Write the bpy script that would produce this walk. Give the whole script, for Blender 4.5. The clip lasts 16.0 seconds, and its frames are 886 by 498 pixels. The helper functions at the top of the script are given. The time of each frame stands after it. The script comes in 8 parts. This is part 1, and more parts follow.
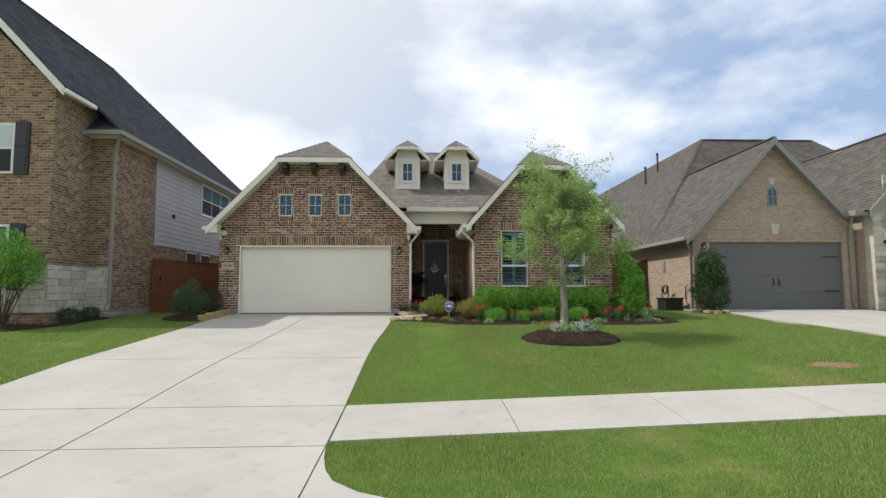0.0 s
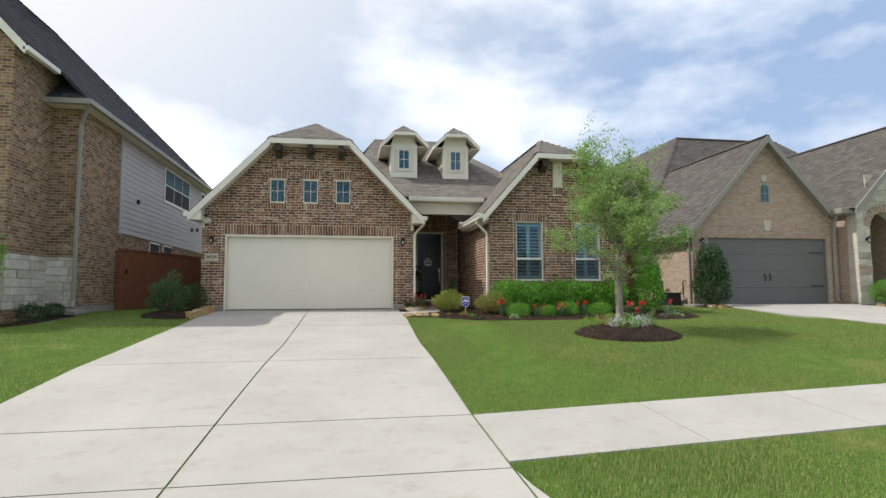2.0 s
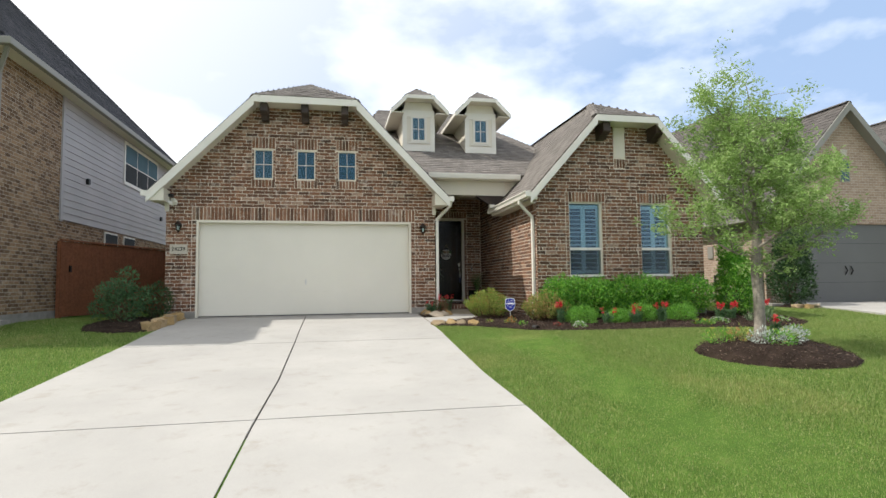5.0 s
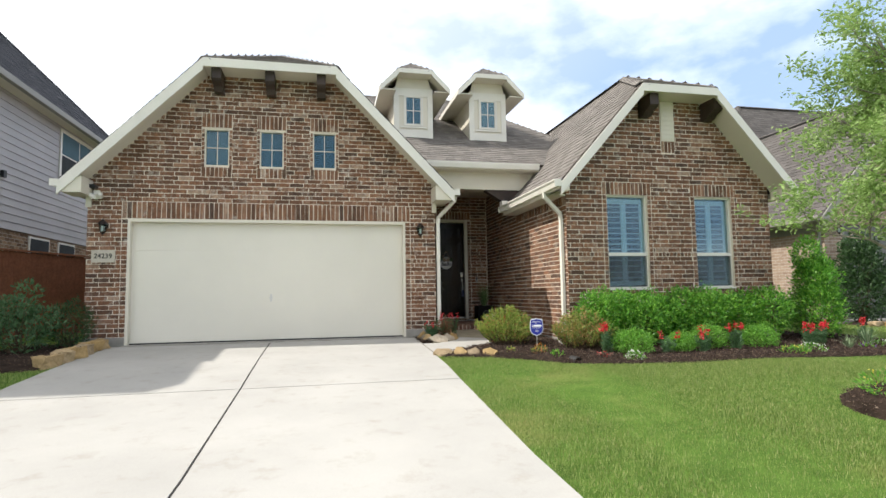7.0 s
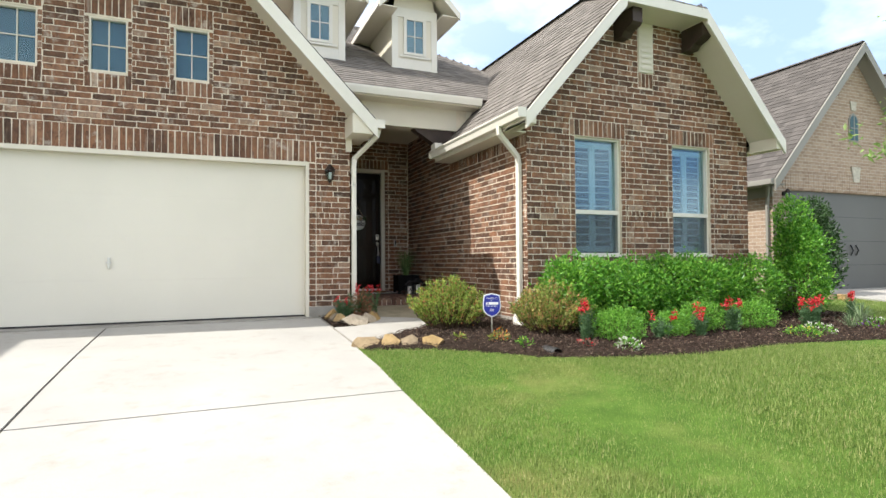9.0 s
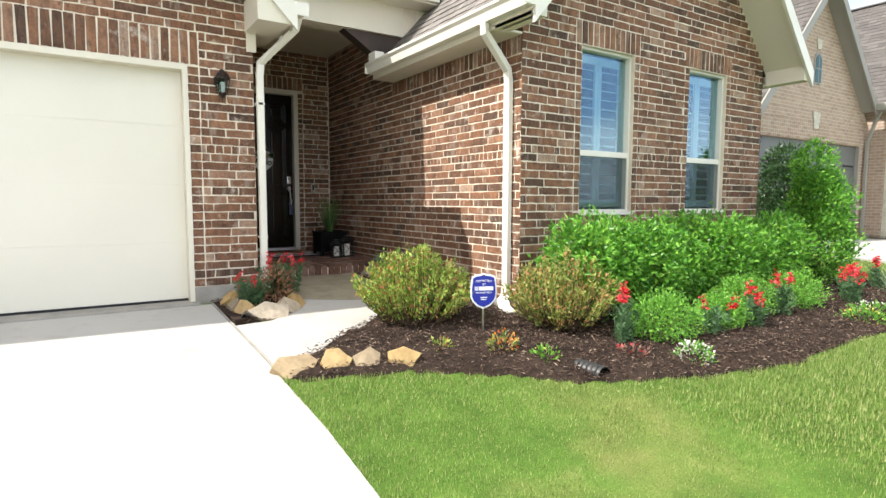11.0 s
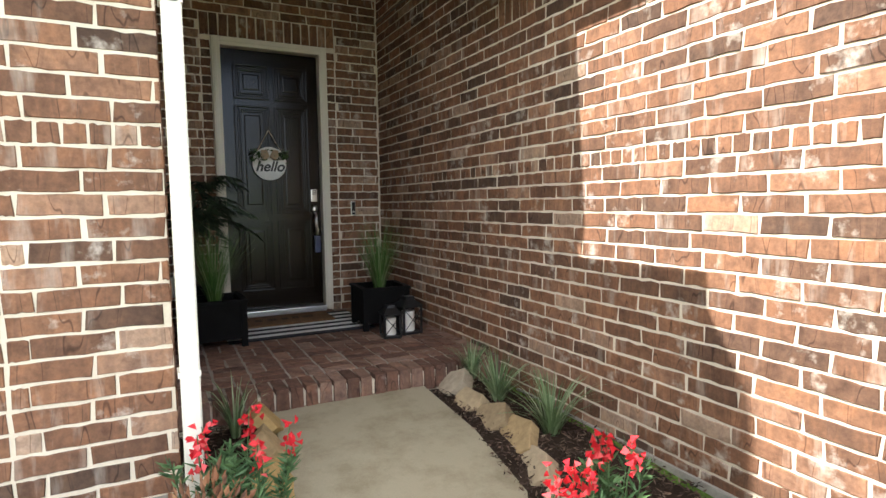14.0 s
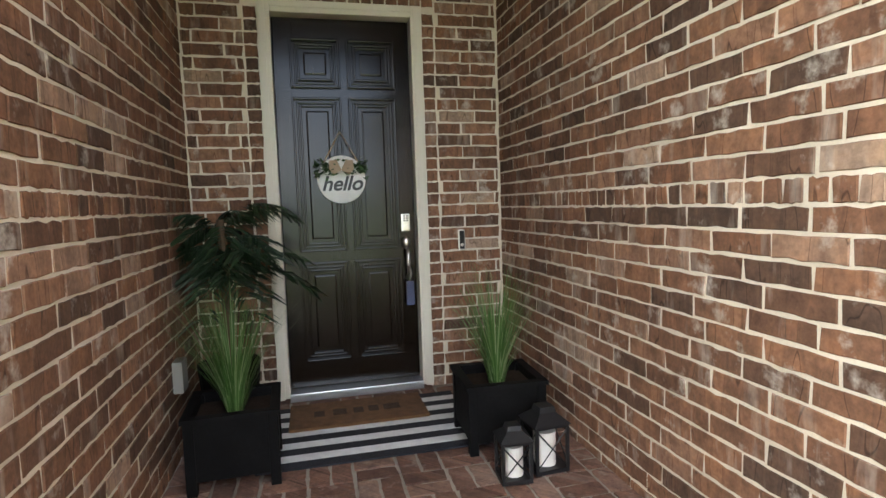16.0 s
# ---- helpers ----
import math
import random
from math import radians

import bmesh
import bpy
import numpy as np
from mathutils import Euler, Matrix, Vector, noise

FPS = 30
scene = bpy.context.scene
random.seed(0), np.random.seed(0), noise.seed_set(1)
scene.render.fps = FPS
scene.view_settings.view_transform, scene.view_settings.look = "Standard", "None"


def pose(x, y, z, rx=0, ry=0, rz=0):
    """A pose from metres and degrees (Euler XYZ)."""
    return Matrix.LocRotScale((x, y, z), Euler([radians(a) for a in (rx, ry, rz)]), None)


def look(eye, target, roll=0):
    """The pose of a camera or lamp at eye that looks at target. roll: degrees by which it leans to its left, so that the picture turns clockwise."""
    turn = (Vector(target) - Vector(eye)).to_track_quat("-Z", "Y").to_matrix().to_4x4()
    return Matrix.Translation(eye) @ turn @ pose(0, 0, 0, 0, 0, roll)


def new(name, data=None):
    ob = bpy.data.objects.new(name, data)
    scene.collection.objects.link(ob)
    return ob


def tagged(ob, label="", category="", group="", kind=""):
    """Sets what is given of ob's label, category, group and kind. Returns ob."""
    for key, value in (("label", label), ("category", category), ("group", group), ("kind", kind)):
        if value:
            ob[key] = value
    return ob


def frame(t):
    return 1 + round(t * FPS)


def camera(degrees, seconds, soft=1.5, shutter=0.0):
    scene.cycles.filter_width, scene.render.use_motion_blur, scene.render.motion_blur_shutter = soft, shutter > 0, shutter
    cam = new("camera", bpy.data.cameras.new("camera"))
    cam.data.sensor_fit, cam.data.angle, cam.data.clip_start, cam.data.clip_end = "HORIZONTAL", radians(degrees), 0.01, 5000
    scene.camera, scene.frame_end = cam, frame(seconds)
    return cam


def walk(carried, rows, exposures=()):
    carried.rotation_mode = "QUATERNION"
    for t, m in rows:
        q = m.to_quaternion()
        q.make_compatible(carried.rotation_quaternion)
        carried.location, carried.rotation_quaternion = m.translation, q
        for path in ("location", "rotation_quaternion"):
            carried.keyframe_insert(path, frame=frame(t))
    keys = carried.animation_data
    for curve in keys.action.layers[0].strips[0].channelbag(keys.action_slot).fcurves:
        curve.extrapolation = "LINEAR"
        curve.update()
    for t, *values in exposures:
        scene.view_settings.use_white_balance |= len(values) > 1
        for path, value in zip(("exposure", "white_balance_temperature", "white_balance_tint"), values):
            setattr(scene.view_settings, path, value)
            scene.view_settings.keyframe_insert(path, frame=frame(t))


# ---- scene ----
cam = camera(77.1, 16.0)
PATH = [
    (0, (0.082, -0.165, 0.653), (0.169, 1.827, 0.811), -0.2),
    (0.5, (-0.539, 0.008, 0.619), (-0.387, 1.996, 0.777), -0.2),
    (1, (-1.15, 0.254, 0.59), (-0.934, 2.236, 0.747), -0.3),
    (1.5, (-1.666, 0.637, 0.583), (-1.389, 2.612, 0.736), -0.2),
    (2, (-2.154, 1.128, 0.563), (-1.822, 3.095, 0.712), -0.2),
    (2.5, (-2.538, 1.687, 0.552), (-2.169, 3.648, 0.697), -0.3),
    (3, (-2.835, 2.268, 0.521), (-2.459, 4.227, 0.665), -0.4),
    (3.5, (-2.954, 2.861, 0.496), (-2.575, 4.819, 0.635), -0.5),
    (3.7, (-2.972, 3.115, 0.5), (-2.587, 5.072, 0.638), -0.6),
    (5.8, (-2.436, 5.748, 0.798), (-2.045, 7.706, 0.923), -0.7),
    (6, (-2.403, 6.031, 0.809), (-2.011, 7.987, 0.941), -0.8),
    (6.5, (-2.405, 6.749, 0.815), (-2.005, 8.704, 0.959), -0.8),
    (7, (-2.405, 7.468, 0.797), (-1.979, 9.415, 0.961), -0.9),
    (7.5, (-2.367, 8.154, 0.815), (-1.904, 10.093, 0.975), -0.8),
    (8, (-2.362, 8.833, 0.806), (-1.811, 10.749, 0.963), -0.7),
    (8.5, (-2.239, 9.48, 0.791), (-1.576, 11.363, 0.914), -0.6),
    (9, (-2.139, 10.035, 0.777), (-1.364, 11.878, 0.823), -0.4),
    (9.2, (-2.099, 10.24, 0.769), (-1.265, 12.058, 0.791), -0.4),
    (11.3, (-1.571, 12.795, 0.991), (-0.489, 14.467, 0.812), 0.2),
    (11.5, (-1.486, 13.048, 1.003), (-0.418, 14.729, 0.824), 0.1),
    (12, (-1.256, 13.631, 1.03), (-0.209, 15.325, 0.854), -0.2),
    (12.5, (-0.949, 14.213, 1.069), (0.08, 15.919, 0.891), -0.3),
    (13, (-0.691, 14.811, 1.125), (0.326, 16.523, 0.945), -0.5),
    (13.5, (-0.419, 15.383, 1.185), (0.55, 17.123, 1.001), -1.0),
    (14, (-0.264, 15.855, 1.205), (0.642, 17.63, 1.042), -0.8),
    (14.5, (-0.123, 16.297, 1.261), (0.735, 18.096, 1.094), -0.9),
    (15, (0.127, 16.792, 1.3), (0.846, 18.652, 1.143), -1.5),
    (15.5, (0.325, 17.224, 1.349), (0.892, 19.135, 1.192), -1.9),
    (16, (0.465, 17.566, 1.42), (0.93, 19.504, 1.258), -1.9),
]
EXPOSURES = [(0.0, -0.4), (3.5, -0.25), (6.0, 0.01), (9.0, 0.38), (11.5, 0.82), (12.5, 1.04), (13.5, 1.36), (14.5, 1.5), (15.2, 1.82), (16.0, 2.4)]
walk(cam, [(t, look(eye, target, roll)) for t, eye, target, roll in PATH], EXPOSURES)


# ---- world and sun ----
SUN_DIR = Vector((-0.86, 0.075, 1.0)).normalized()
world = bpy.data.worlds.new("sky_world")
scene.world = world
world.use_nodes = True
wn, wl = world.node_tree.nodes, world.node_tree.links
wn.clear()
w_out = wn.new("ShaderNodeOutputWorld")
w_bg = wn.new("ShaderNodeBackground")
w_sky = wn.new("ShaderNodeTexSky")
w_sky.sky_type, w_sky.sun_disc = "NISHITA", False
w_sky.sun_elevation = math.asin(SUN_DIR.z)
w_sky.sun_rotation = math.atan2(SUN_DIR.x, SUN_DIR.y)
w_sky.air_density, w_sky.dust_density, w_sky.ozone_density = 1.0, 0.7, 1.0
w_co = wn.new("ShaderNodeTexCoord")
w_map = wn.new("ShaderNodeMapping")
w_map.inputs["Scale"].default_value = (1.0, 1.0, 2.0)
w_map.inputs["Location"].default_value = (0.35, 0.2, 0.1)
w_no = wn.new("ShaderNodeTexNoise")
w_no.inputs["Scale"].default_value, w_no.inputs["Detail"].default_value, w_no.inputs["Roughness"].default_value = 2.6, 7.0, 0.52
w_ra = wn.new("ShaderNodeValToRGB")
w_ra.color_ramp.elements[0].position, w_ra.color_ramp.elements[1].position = 0.44, 0.66
w_ra.color_ramp.elements[0].color = (0.06, 0.06, 0.06, 1)
w_mix = wn.new("ShaderNodeMix")
w_mix.data_type = "RGBA"
w_mix.inputs["B"].default_value = (18.0, 18.4, 18.8, 1)
wl.new(w_co.outputs["Generated"], w_map.inputs["Vector"])
wl.new(w_map.outputs["Vector"], w_no.inputs["Vector"])
wl.new(w_no.outputs["Fac"], w_ra.inputs["Fac"])
wl.new(w_ra.outputs["Color"], w_mix.inputs["Factor"])
w_haze = wn.new("ShaderNodeMix")
w_haze.data_type = "RGBA"
w_dot = wn.new("ShaderNodeVectorMath")
w_dot.operation = "DOT_PRODUCT"
w_dot.inputs[1].default_value = SUN_DIR
w_veil = wn.new("ShaderNodeValToRGB")
w_veil.color_ramp.elements[0].position, w_veil.color_ramp.elements[0].color = 0.0, (0.41, 0.6, 0.93, 1)
w_veil.color_ramp.elements[1].position, w_veil.color_ramp.elements[1].color = 0.62, (1, 1, 1, 1)
w_bright = wn.new("ShaderNodeVectorMath")
w_bright.operation = "SCALE"
w_bright.inputs["Scale"].default_value = 15.5
w_fac = wn.new("ShaderNodeMapRange")
w_fac.inputs["From Min"].default_value, w_fac.inputs["From Max"].default_value = 0.0, 0.6
w_fac.inputs["To Min"].default_value, w_fac.inputs["To Max"].default_value = 0.66, 0.85
wl.new(w_co.outputs["Generated"], w_dot.inputs[0])
wl.new(w_dot.outputs["Value"], w_veil.inputs["Fac"])
wl.new(w_dot.outputs["Value"], w_fac.inputs["Value"])
wl.new(w_fac.outputs["Result"], w_haze.inputs["Factor"])
wl.new(w_veil.outputs["Color"], w_bright.inputs[0])
wl.new(w_bright.outputs["Vector"], w_haze.inputs["B"])
wl.new(w_sky.outputs["Color"], w_haze.inputs["A"])
wl.new(w_haze.outputs["Result"], w_mix.inputs["A"])
wl.new(w_mix.outputs["Result"], w_bg.inputs["Color"])
w_bg.inputs["Strength"].default_value = 0.088
wl.new(w_bg.outputs["Background"], w_out.inputs["Surface"])

sun_data = bpy.data.lights.new("sun", "SUN")
sun_data.energy, sun_data.angle, sun_data.color = 5.0, radians(0.6), (1.0, 0.96, 0.895)
sun = new("sun", sun_data)
sun.matrix_world = look(SUN_DIR * 60, (0, 0, 0))


# ---- materials ----
def nodes_of(name, rough=0.6, metal=0.0, spec=0.5):
    m = bpy.data.materials.new(name)
    m.use_nodes = True
    n, l = m.node_tree.nodes, m.node_tree.links
    b = n["Principled BSDF"]
    b.inputs["Roughness"].default_value, b.inputs["Metallic"].default_value = rough, metal
    b.inputs["Specular IOR Level"].default_value = spec
    return m, n, l, b


def noise_node(n, l, scale, detail=4.0, rough=0.55, vec=None):
    t = n.new("ShaderNodeTexNoise")
    t.inputs["Scale"].default_value, t.inputs["Detail"].default_value, t.inputs["Roughness"].default_value = scale, detail, rough
    l.new(vec if vec else n.new("ShaderNodeTexCoord").outputs["Object"], t.inputs["Vector"])
    return t


def ramp(n, l, fac, stops):
    r = n.new("ShaderNodeValToRGB")
    e = r.color_ramp.elements
    e[0].position, e[0].color = stops[0][0], (*stops[0][1], 1)
    e[1].position, e[1].color = stops[-1][0], (*stops[-1][1], 1)
    for p, c in stops[1:-1]:
        k = e.new(p)
        k.color = (*c, 1)
    l.new(fac, r.inputs["Fac"])
    return r


def mix_color(n, l, fac, a, b, mode="MIX"):
    x = n.new("ShaderNodeMix")
    x.data_type, x.blend_type = "RGBA", mode
    for key, v in (("Factor", fac), ("A", a), ("B", b)):
        if isinstance(v, (int, float)):
            x.inputs[key].default_value = v
        elif isinstance(v, tuple):
            x.inputs[key].default_value = (*v, 1)
        else:
            l.new(v, x.inputs[key])
    return x.outputs["Result"]


def bump(n, l, b, height, strength=0.3, dist=0.005):
    u = n.new("ShaderNodeBump")
    u.inputs["Strength"].default_value, u.inputs["Distance"].default_value = strength, dist
    l.new(height, u.inputs["Height"])
    l.new(u.outputs["Normal"], b.inputs["Normal"])


def plain(name, c, rough=0.6, metal=0.0, var=0.12, scale=6.0, fine=90.0, bump_s=0.15, spec=0.5):
    """Painted or solid surface with stains at two scales."""
    m, n, l, b = nodes_of(name, rough, metal, spec)
    big, small = noise_node(n, l, scale), noise_node(n, l, fine, 3.0)
    lo, hi = tuple(v * (1 - var) for v in c), tuple(min(1, v * (1 + var)) for v in c)
    col = ramp(n, l, big.outputs["Fac"], [(0.3, lo), (0.7, hi)]).outputs["Color"]
    grain = ramp(n, l, small.outputs["Fac"], [(0.3, (1 - var * 0.7,) * 3), (0.7, (1, 1, 1))]).outputs["Color"]
    l.new(mix_color(n, l, 1.0, col, grain, "MULTIPLY"), b.inputs["Base Color"])
    bump(n, l, b, small.outputs["Fac"], bump_s)
    return m


def random_pieces(name, stops, island, rough=0.85, grain=60.0, blotch=None, bump_s=0.5, spec=0.3, stain=0.32):
    """A material whose pieces each take a colour of their own."""
    m, n, l, b = nodes_of(name, rough, 0, spec)
    if island:
        rnd = n.new("ShaderNodeNewGeometry").outputs["Random Per Island"]
    else:
        rnd = n.new("ShaderNodeObjectInfo").outputs["Random"]
    col = ramp(n, l, rnd, stops).outputs["Color"]
    pos = n.new("ShaderNodeNewGeometry").outputs["Position"]
    small = noise_node(n, l, grain, 4.0, 0.6, pos)
    mid = noise_node(n, l, grain * 0.2, 4.0, 0.6, pos)
    g = ramp(n, l, small.outputs["Fac"], [(0.25, (1 - stain,) * 3), (0.75, (1.12,) * 3)]).outputs["Color"]
    col = mix_color(n, l, 1.0, col, g, "MULTIPLY")
    if blotch:
        m2 = ramp(n, l, mid.outputs["Fac"], [(0.3, (0.68, 0.66, 0.66)), (0.5, (1, 1, 1)), (0.72, (1.22, 1.14, 1.04))]).outputs["Color"]
        col = mix_color(n, l, 1.0, col, m2, "MULTIPLY")
        patch = noise_node(n, l, 7.0, 5.0, 0.62, pos)
        f = ramp(n, l, patch.outputs["Fac"], [(0.59, (0, 0, 0)), (0.7, (1, 1, 1))]).outputs["Color"]
        gate = n.new("ShaderNodeMath")
        gate.operation = "MULTIPLY"
        l.new(f, gate.inputs[0])
        l.new(small.outputs["Fac"], gate.inputs[1])
        # fired bands, drag cracks and lime smears run up and down the face
        sep, add, comb = n.new("ShaderNodeSeparateXYZ"), n.new("ShaderNodeMath"), n.new("ShaderNodeCombineXYZ")
        l.new(pos, sep.inputs[0])
        l.new(sep.outputs["X"], add.inputs[0])
        l.new(sep.outputs["Y"], add.inputs[1])
        zz, rr = n.new("ShaderNodeMath"), n.new("ShaderNodeMath")
        zz.operation = rr.operation = "MULTIPLY"
        zz.inputs[1].default_value, rr.inputs[1].default_value = 0.16, 40.0
        l.new(sep.outputs["Z"], zz.inputs[0])
        l.new(rnd, rr.inputs[0])
        l.new(add.outputs[0], comb.inputs["X"])
        l.new(zz.outputs[0], comb.inputs["Y"])
        l.new(rr.outputs[0], comb.inputs["Z"])
        band = noise_node(n, l, 13.0, 1.0, 0.4, comb.outputs[0])
        tone = ramp(n, l, band.outputs["Fac"], [(0.3, (0.74, 0.74, 0.76)), (0.44, (0.98, 0.97, 0.95)), (0.46, (0.8, 0.8, 0.82)), (0.6, (1.1, 1.08, 1.06)), (0.7, (0.9, 0.9, 0.9))]).outputs["Color"]
        col = mix_color(n, l, 1.0, col, tone, "MULTIPLY")
        crack = ramp(n, l, band.outputs["Fac"], [(0.532, (1, 1, 1)), (0.538, (0.42, 0.4, 0.4)), (0.542, (0.42, 0.4, 0.4)), (0.548, (1, 1, 1))]).outputs["Color"]
        col = mix_color(n, l, 1.0, col, crack, "MULTIPLY")
        smear = noise_node(n, l, 9.0, 5.0, 0.6, comb.outputs[0])
        sm = ramp(n, l, smear.outputs["Fac"], [(0.57, (0, 0, 0)), (0.74, (0.75, 0.75, 0.75))]).outputs["Color"]
        g3 = n.new("ShaderNodeMath")
        g3.operation = "MULTIPLY"
        l.new(sm, g3.inputs[0])
        l.new(mid.outputs["Fac"], g3.inputs[1])
        col = mix_color(n, l, g3.outputs[0], col, blotch)
        col = mix_color(n, l, gate.outputs[0], col, blotch)
    else:
        g2 = ramp(n, l, mid.outputs["Fac"], [(0.3, (1 - stain * 0.7,) * 3), (0.7, (1, 1, 1))]).outputs["Color"]
        col = mix_color(n, l, 1.0, col, g2, "MULTIPLY")
    l.new(col, b.inputs["Base Color"])
    bump(n, l, b, small.outputs["Fac"], bump_s, 0.004)
    return m


BRICK_STOPS = [(0.0, (0.1, 0.062, 0.044)), (0.1, (0.14, 0.077, 0.05)), (0.45, (0.21, 0.106, 0.063)),
               (0.76, (0.27, 0.138, 0.08)), (0.92, (0.315, 0.175, 0.112)), (1.0, (0.42, 0.3, 0.22))]
M_BRICK = random_pieces("brick_fired", BRICK_STOPS, False, blotch=(0.6, 0.54, 0.47))
M_BRICK_J = random_pieces("brick_fired_course", BRICK_STOPS, True, blotch=(0.6, 0.54, 0.47))
M_PAVER = random_pieces("brick_paver", [(0, (0.12, 0.066, 0.05)), (0.5, (0.2, 0.108, 0.078)), (1, (0.29, 0.19, 0.15))], False, blotch=(0.36, 0.3, 0.26))
M_PAVER_BED = plain("paver_joint_sand", (0.3, 0.26, 0.22), 0.95, 0, 0.25, 5.0, 120, 0.5)
M_MORTAR = plain("mortar", (0.7, 0.62, 0.5), 0.95, 0, 0.14, 3.0, 120, 0.4)
M_CONC_BASE = plain("foundation_concrete", (0.3, 0.28, 0.25), 0.9, 0, 0.22, 4.0, 70, 0.5)
M_TRIM = plain("cream_trim_paint", (0.7, 0.65, 0.54), 0.5, 0, 0.04, 1.2, 60, 0.06)
M_WHITE = plain("white_gutter_paint", (0.74, 0.71, 0.63), 0.4, 0, 0.05, 1.5, 50, 0.05)
M_GARAGE = plain("garage_door_paint", (0.72, 0.68, 0.58), 0.45, 0, 0.035, 0.8, 130, 0.1)
M_DARK_WOOD = plain("dark_stained_timber", (0.045, 0.028, 0.02), 0.6, 0, 0.3, 4, 60, 0.4)
M_BLACK = plain("black_metal", (0.02, 0.02, 0.022), 0.4, 0.4, 0.2, 8, 90, 0.1)
M_PLANTER = plain("black_planter_wood", (0.006, 0.0058, 0.006), 0.65, 0, 0.3, 6, 70, 0.2, 0.08)
M_STEEL = plain("satin_nickel", (0.62, 0.6, 0.56), 0.28, 1.0, 0.06, 8, 90, 0.02)
M_SILVER = plain("bright_threshold", (0.7, 0.7, 0.7), 0.35, 1.0, 0.06, 8, 90, 0.02)
M_LIMESTONE = random_pieces("limestone_block", [(0, (0.5, 0.46, 0.38)), (0.5, (0.62, 0.58, 0.49)), (1, (0.7, 0.66, 0.58))], True, grain=25, bump_s=0.8)
M_ROCK = random_pieces("garden_rock", [(0, (0.27, 0.22, 0.16)), (0.35, (0.44, 0.31, 0.16)), (0.7, (0.48, 0.32, 0.13)), (1, (0.46, 0.4, 0.32))], False, grain=22, bump_s=0.9)
M_FENCE = random_pieces("stained_cedar", [(0, (0.21, 0.075, 0.035)), (1, (0.34, 0.135, 0.066))], True, grain=18, bump_s=0.4)
M_FENCE_OLD = random_pieces("brown_cedar", [(0, (0.13, 0.075, 0.04)), (1, (0.2, 0.12, 0.065))], True, grain=18, bump_s=0.4)
M_SIDING = plain("grey_siding_paint", (0.42, 0.4, 0.4), 0.6, 0, 0.06, 1.0, 70, 0.1)
M_GREY_DOOR = plain("grey_garage_paint", (0.115, 0.115, 0.11), 0.5, 0, 0.05, 0.8, 80, 0.08)
M_GREY_TRIM = plain("taupe_trim_paint", (0.26, 0.25, 0.22), 0.55, 0, 0.05, 1.0, 80, 0.06)
M_SHUTTER = plain("black_shutter_paint", (0.022, 0.024, 0.03), 0.5, 0, 0.1, 3, 60, 0.1)
M_MULCH_BASE = plain("mulch_soil", (0.035, 0.024, 0.018), 1.0, 0, 0.4, 5, 60, 1.0, 0.1)
M_MULCH = random_pieces("mulch_chip", [(0, (0.022, 0.014, 0.01)), (0.5, (0.075, 0.046, 0.034)), (0.88, (0.17, 0.11, 0.08)), (1, (0.36, 0.28, 0.21))], True, grain=60, bump_s=0.6)
M_BARK = plain("grey_bark", (0.27, 0.24, 0.2), 0.95, 0, 0.35, 9, 45, 1.0, 0.1)
M_TWIG = plain("brown_twig", (0.12, 0.085, 0.055), 0.9, 0, 0.3, 9, 60, 0.6, 0.1)
M_BLIND = plain("window_blind", (0.52, 0.58, 0.58), 0.6, 0, 0.05, 2, 60, 0.05)
# Near-black painted for unlit space behind windows and doors; also neighbours' panes.
M_SHADE = plain("painted_dark", (0.03, 0.035, 0.04), 0.9, 0, 0.2, 2, 30, 0.05)
M_INSIDE_BLUE = plain("window_shade_cloth", (0.06, 0.125, 0.155), 0.8, 0, 0.1, 2, 60, 0.05)
M_PLASTIC = plain("black_corrugated_plastic", (0.02, 0.02, 0.02), 0.5, 0, 0.15, 8, 80, 0.1)


def shingle_material(name, a, b_, c):
    return random_pieces(name, [(0, a), (0.5, b_), (1, c)], True, 0.95, 220.0, None, 0.7, 0.15, 0.4)


M_SHINGLE = shingle_material("brown_grey_shingle", (0.2, 0.182, 0.165), (0.245, 0.223, 0.202), (0.295, 0.268, 0.243))
M_SHINGLE_R = shingle_material("brown_shingle", (0.11, 0.1, 0.094), (0.135, 0.122, 0.114), (0.165, 0.15, 0.14))
M_SHINGLE_L = shingle_material("charcoal_shingle", (0.05, 0.053, 0.065), (0.072, 0.075, 0.088), (0.1, 0.1, 0.113))


def leaf_material(name, stops, rough=0.5, trans=0.35):
    m, n, l, b = nodes_of(name, rough, 0, 0.4)
    rnd = n.new("ShaderNodeNewGeometry").outputs["Random Per Island"]
    col = ramp(n, l, rnd, stops).outputs["Color"]
    l.new(col, b.inputs["Base Color"])
    tr = n.new("ShaderNodeBsdfTranslucent")
    l.new(col, tr.inputs["Color"])
    mx = n.new("ShaderNodeMixShader")
    mx.inputs["Fac"].default_value = trans
    l.new(b.outputs["BSDF"], mx.inputs[1])
    l.new(tr.outputs["BSDF"], mx.inputs[2])
    l.new(mx.outputs["Shader"], n["Material Output"].inputs["Surface"])
    return m


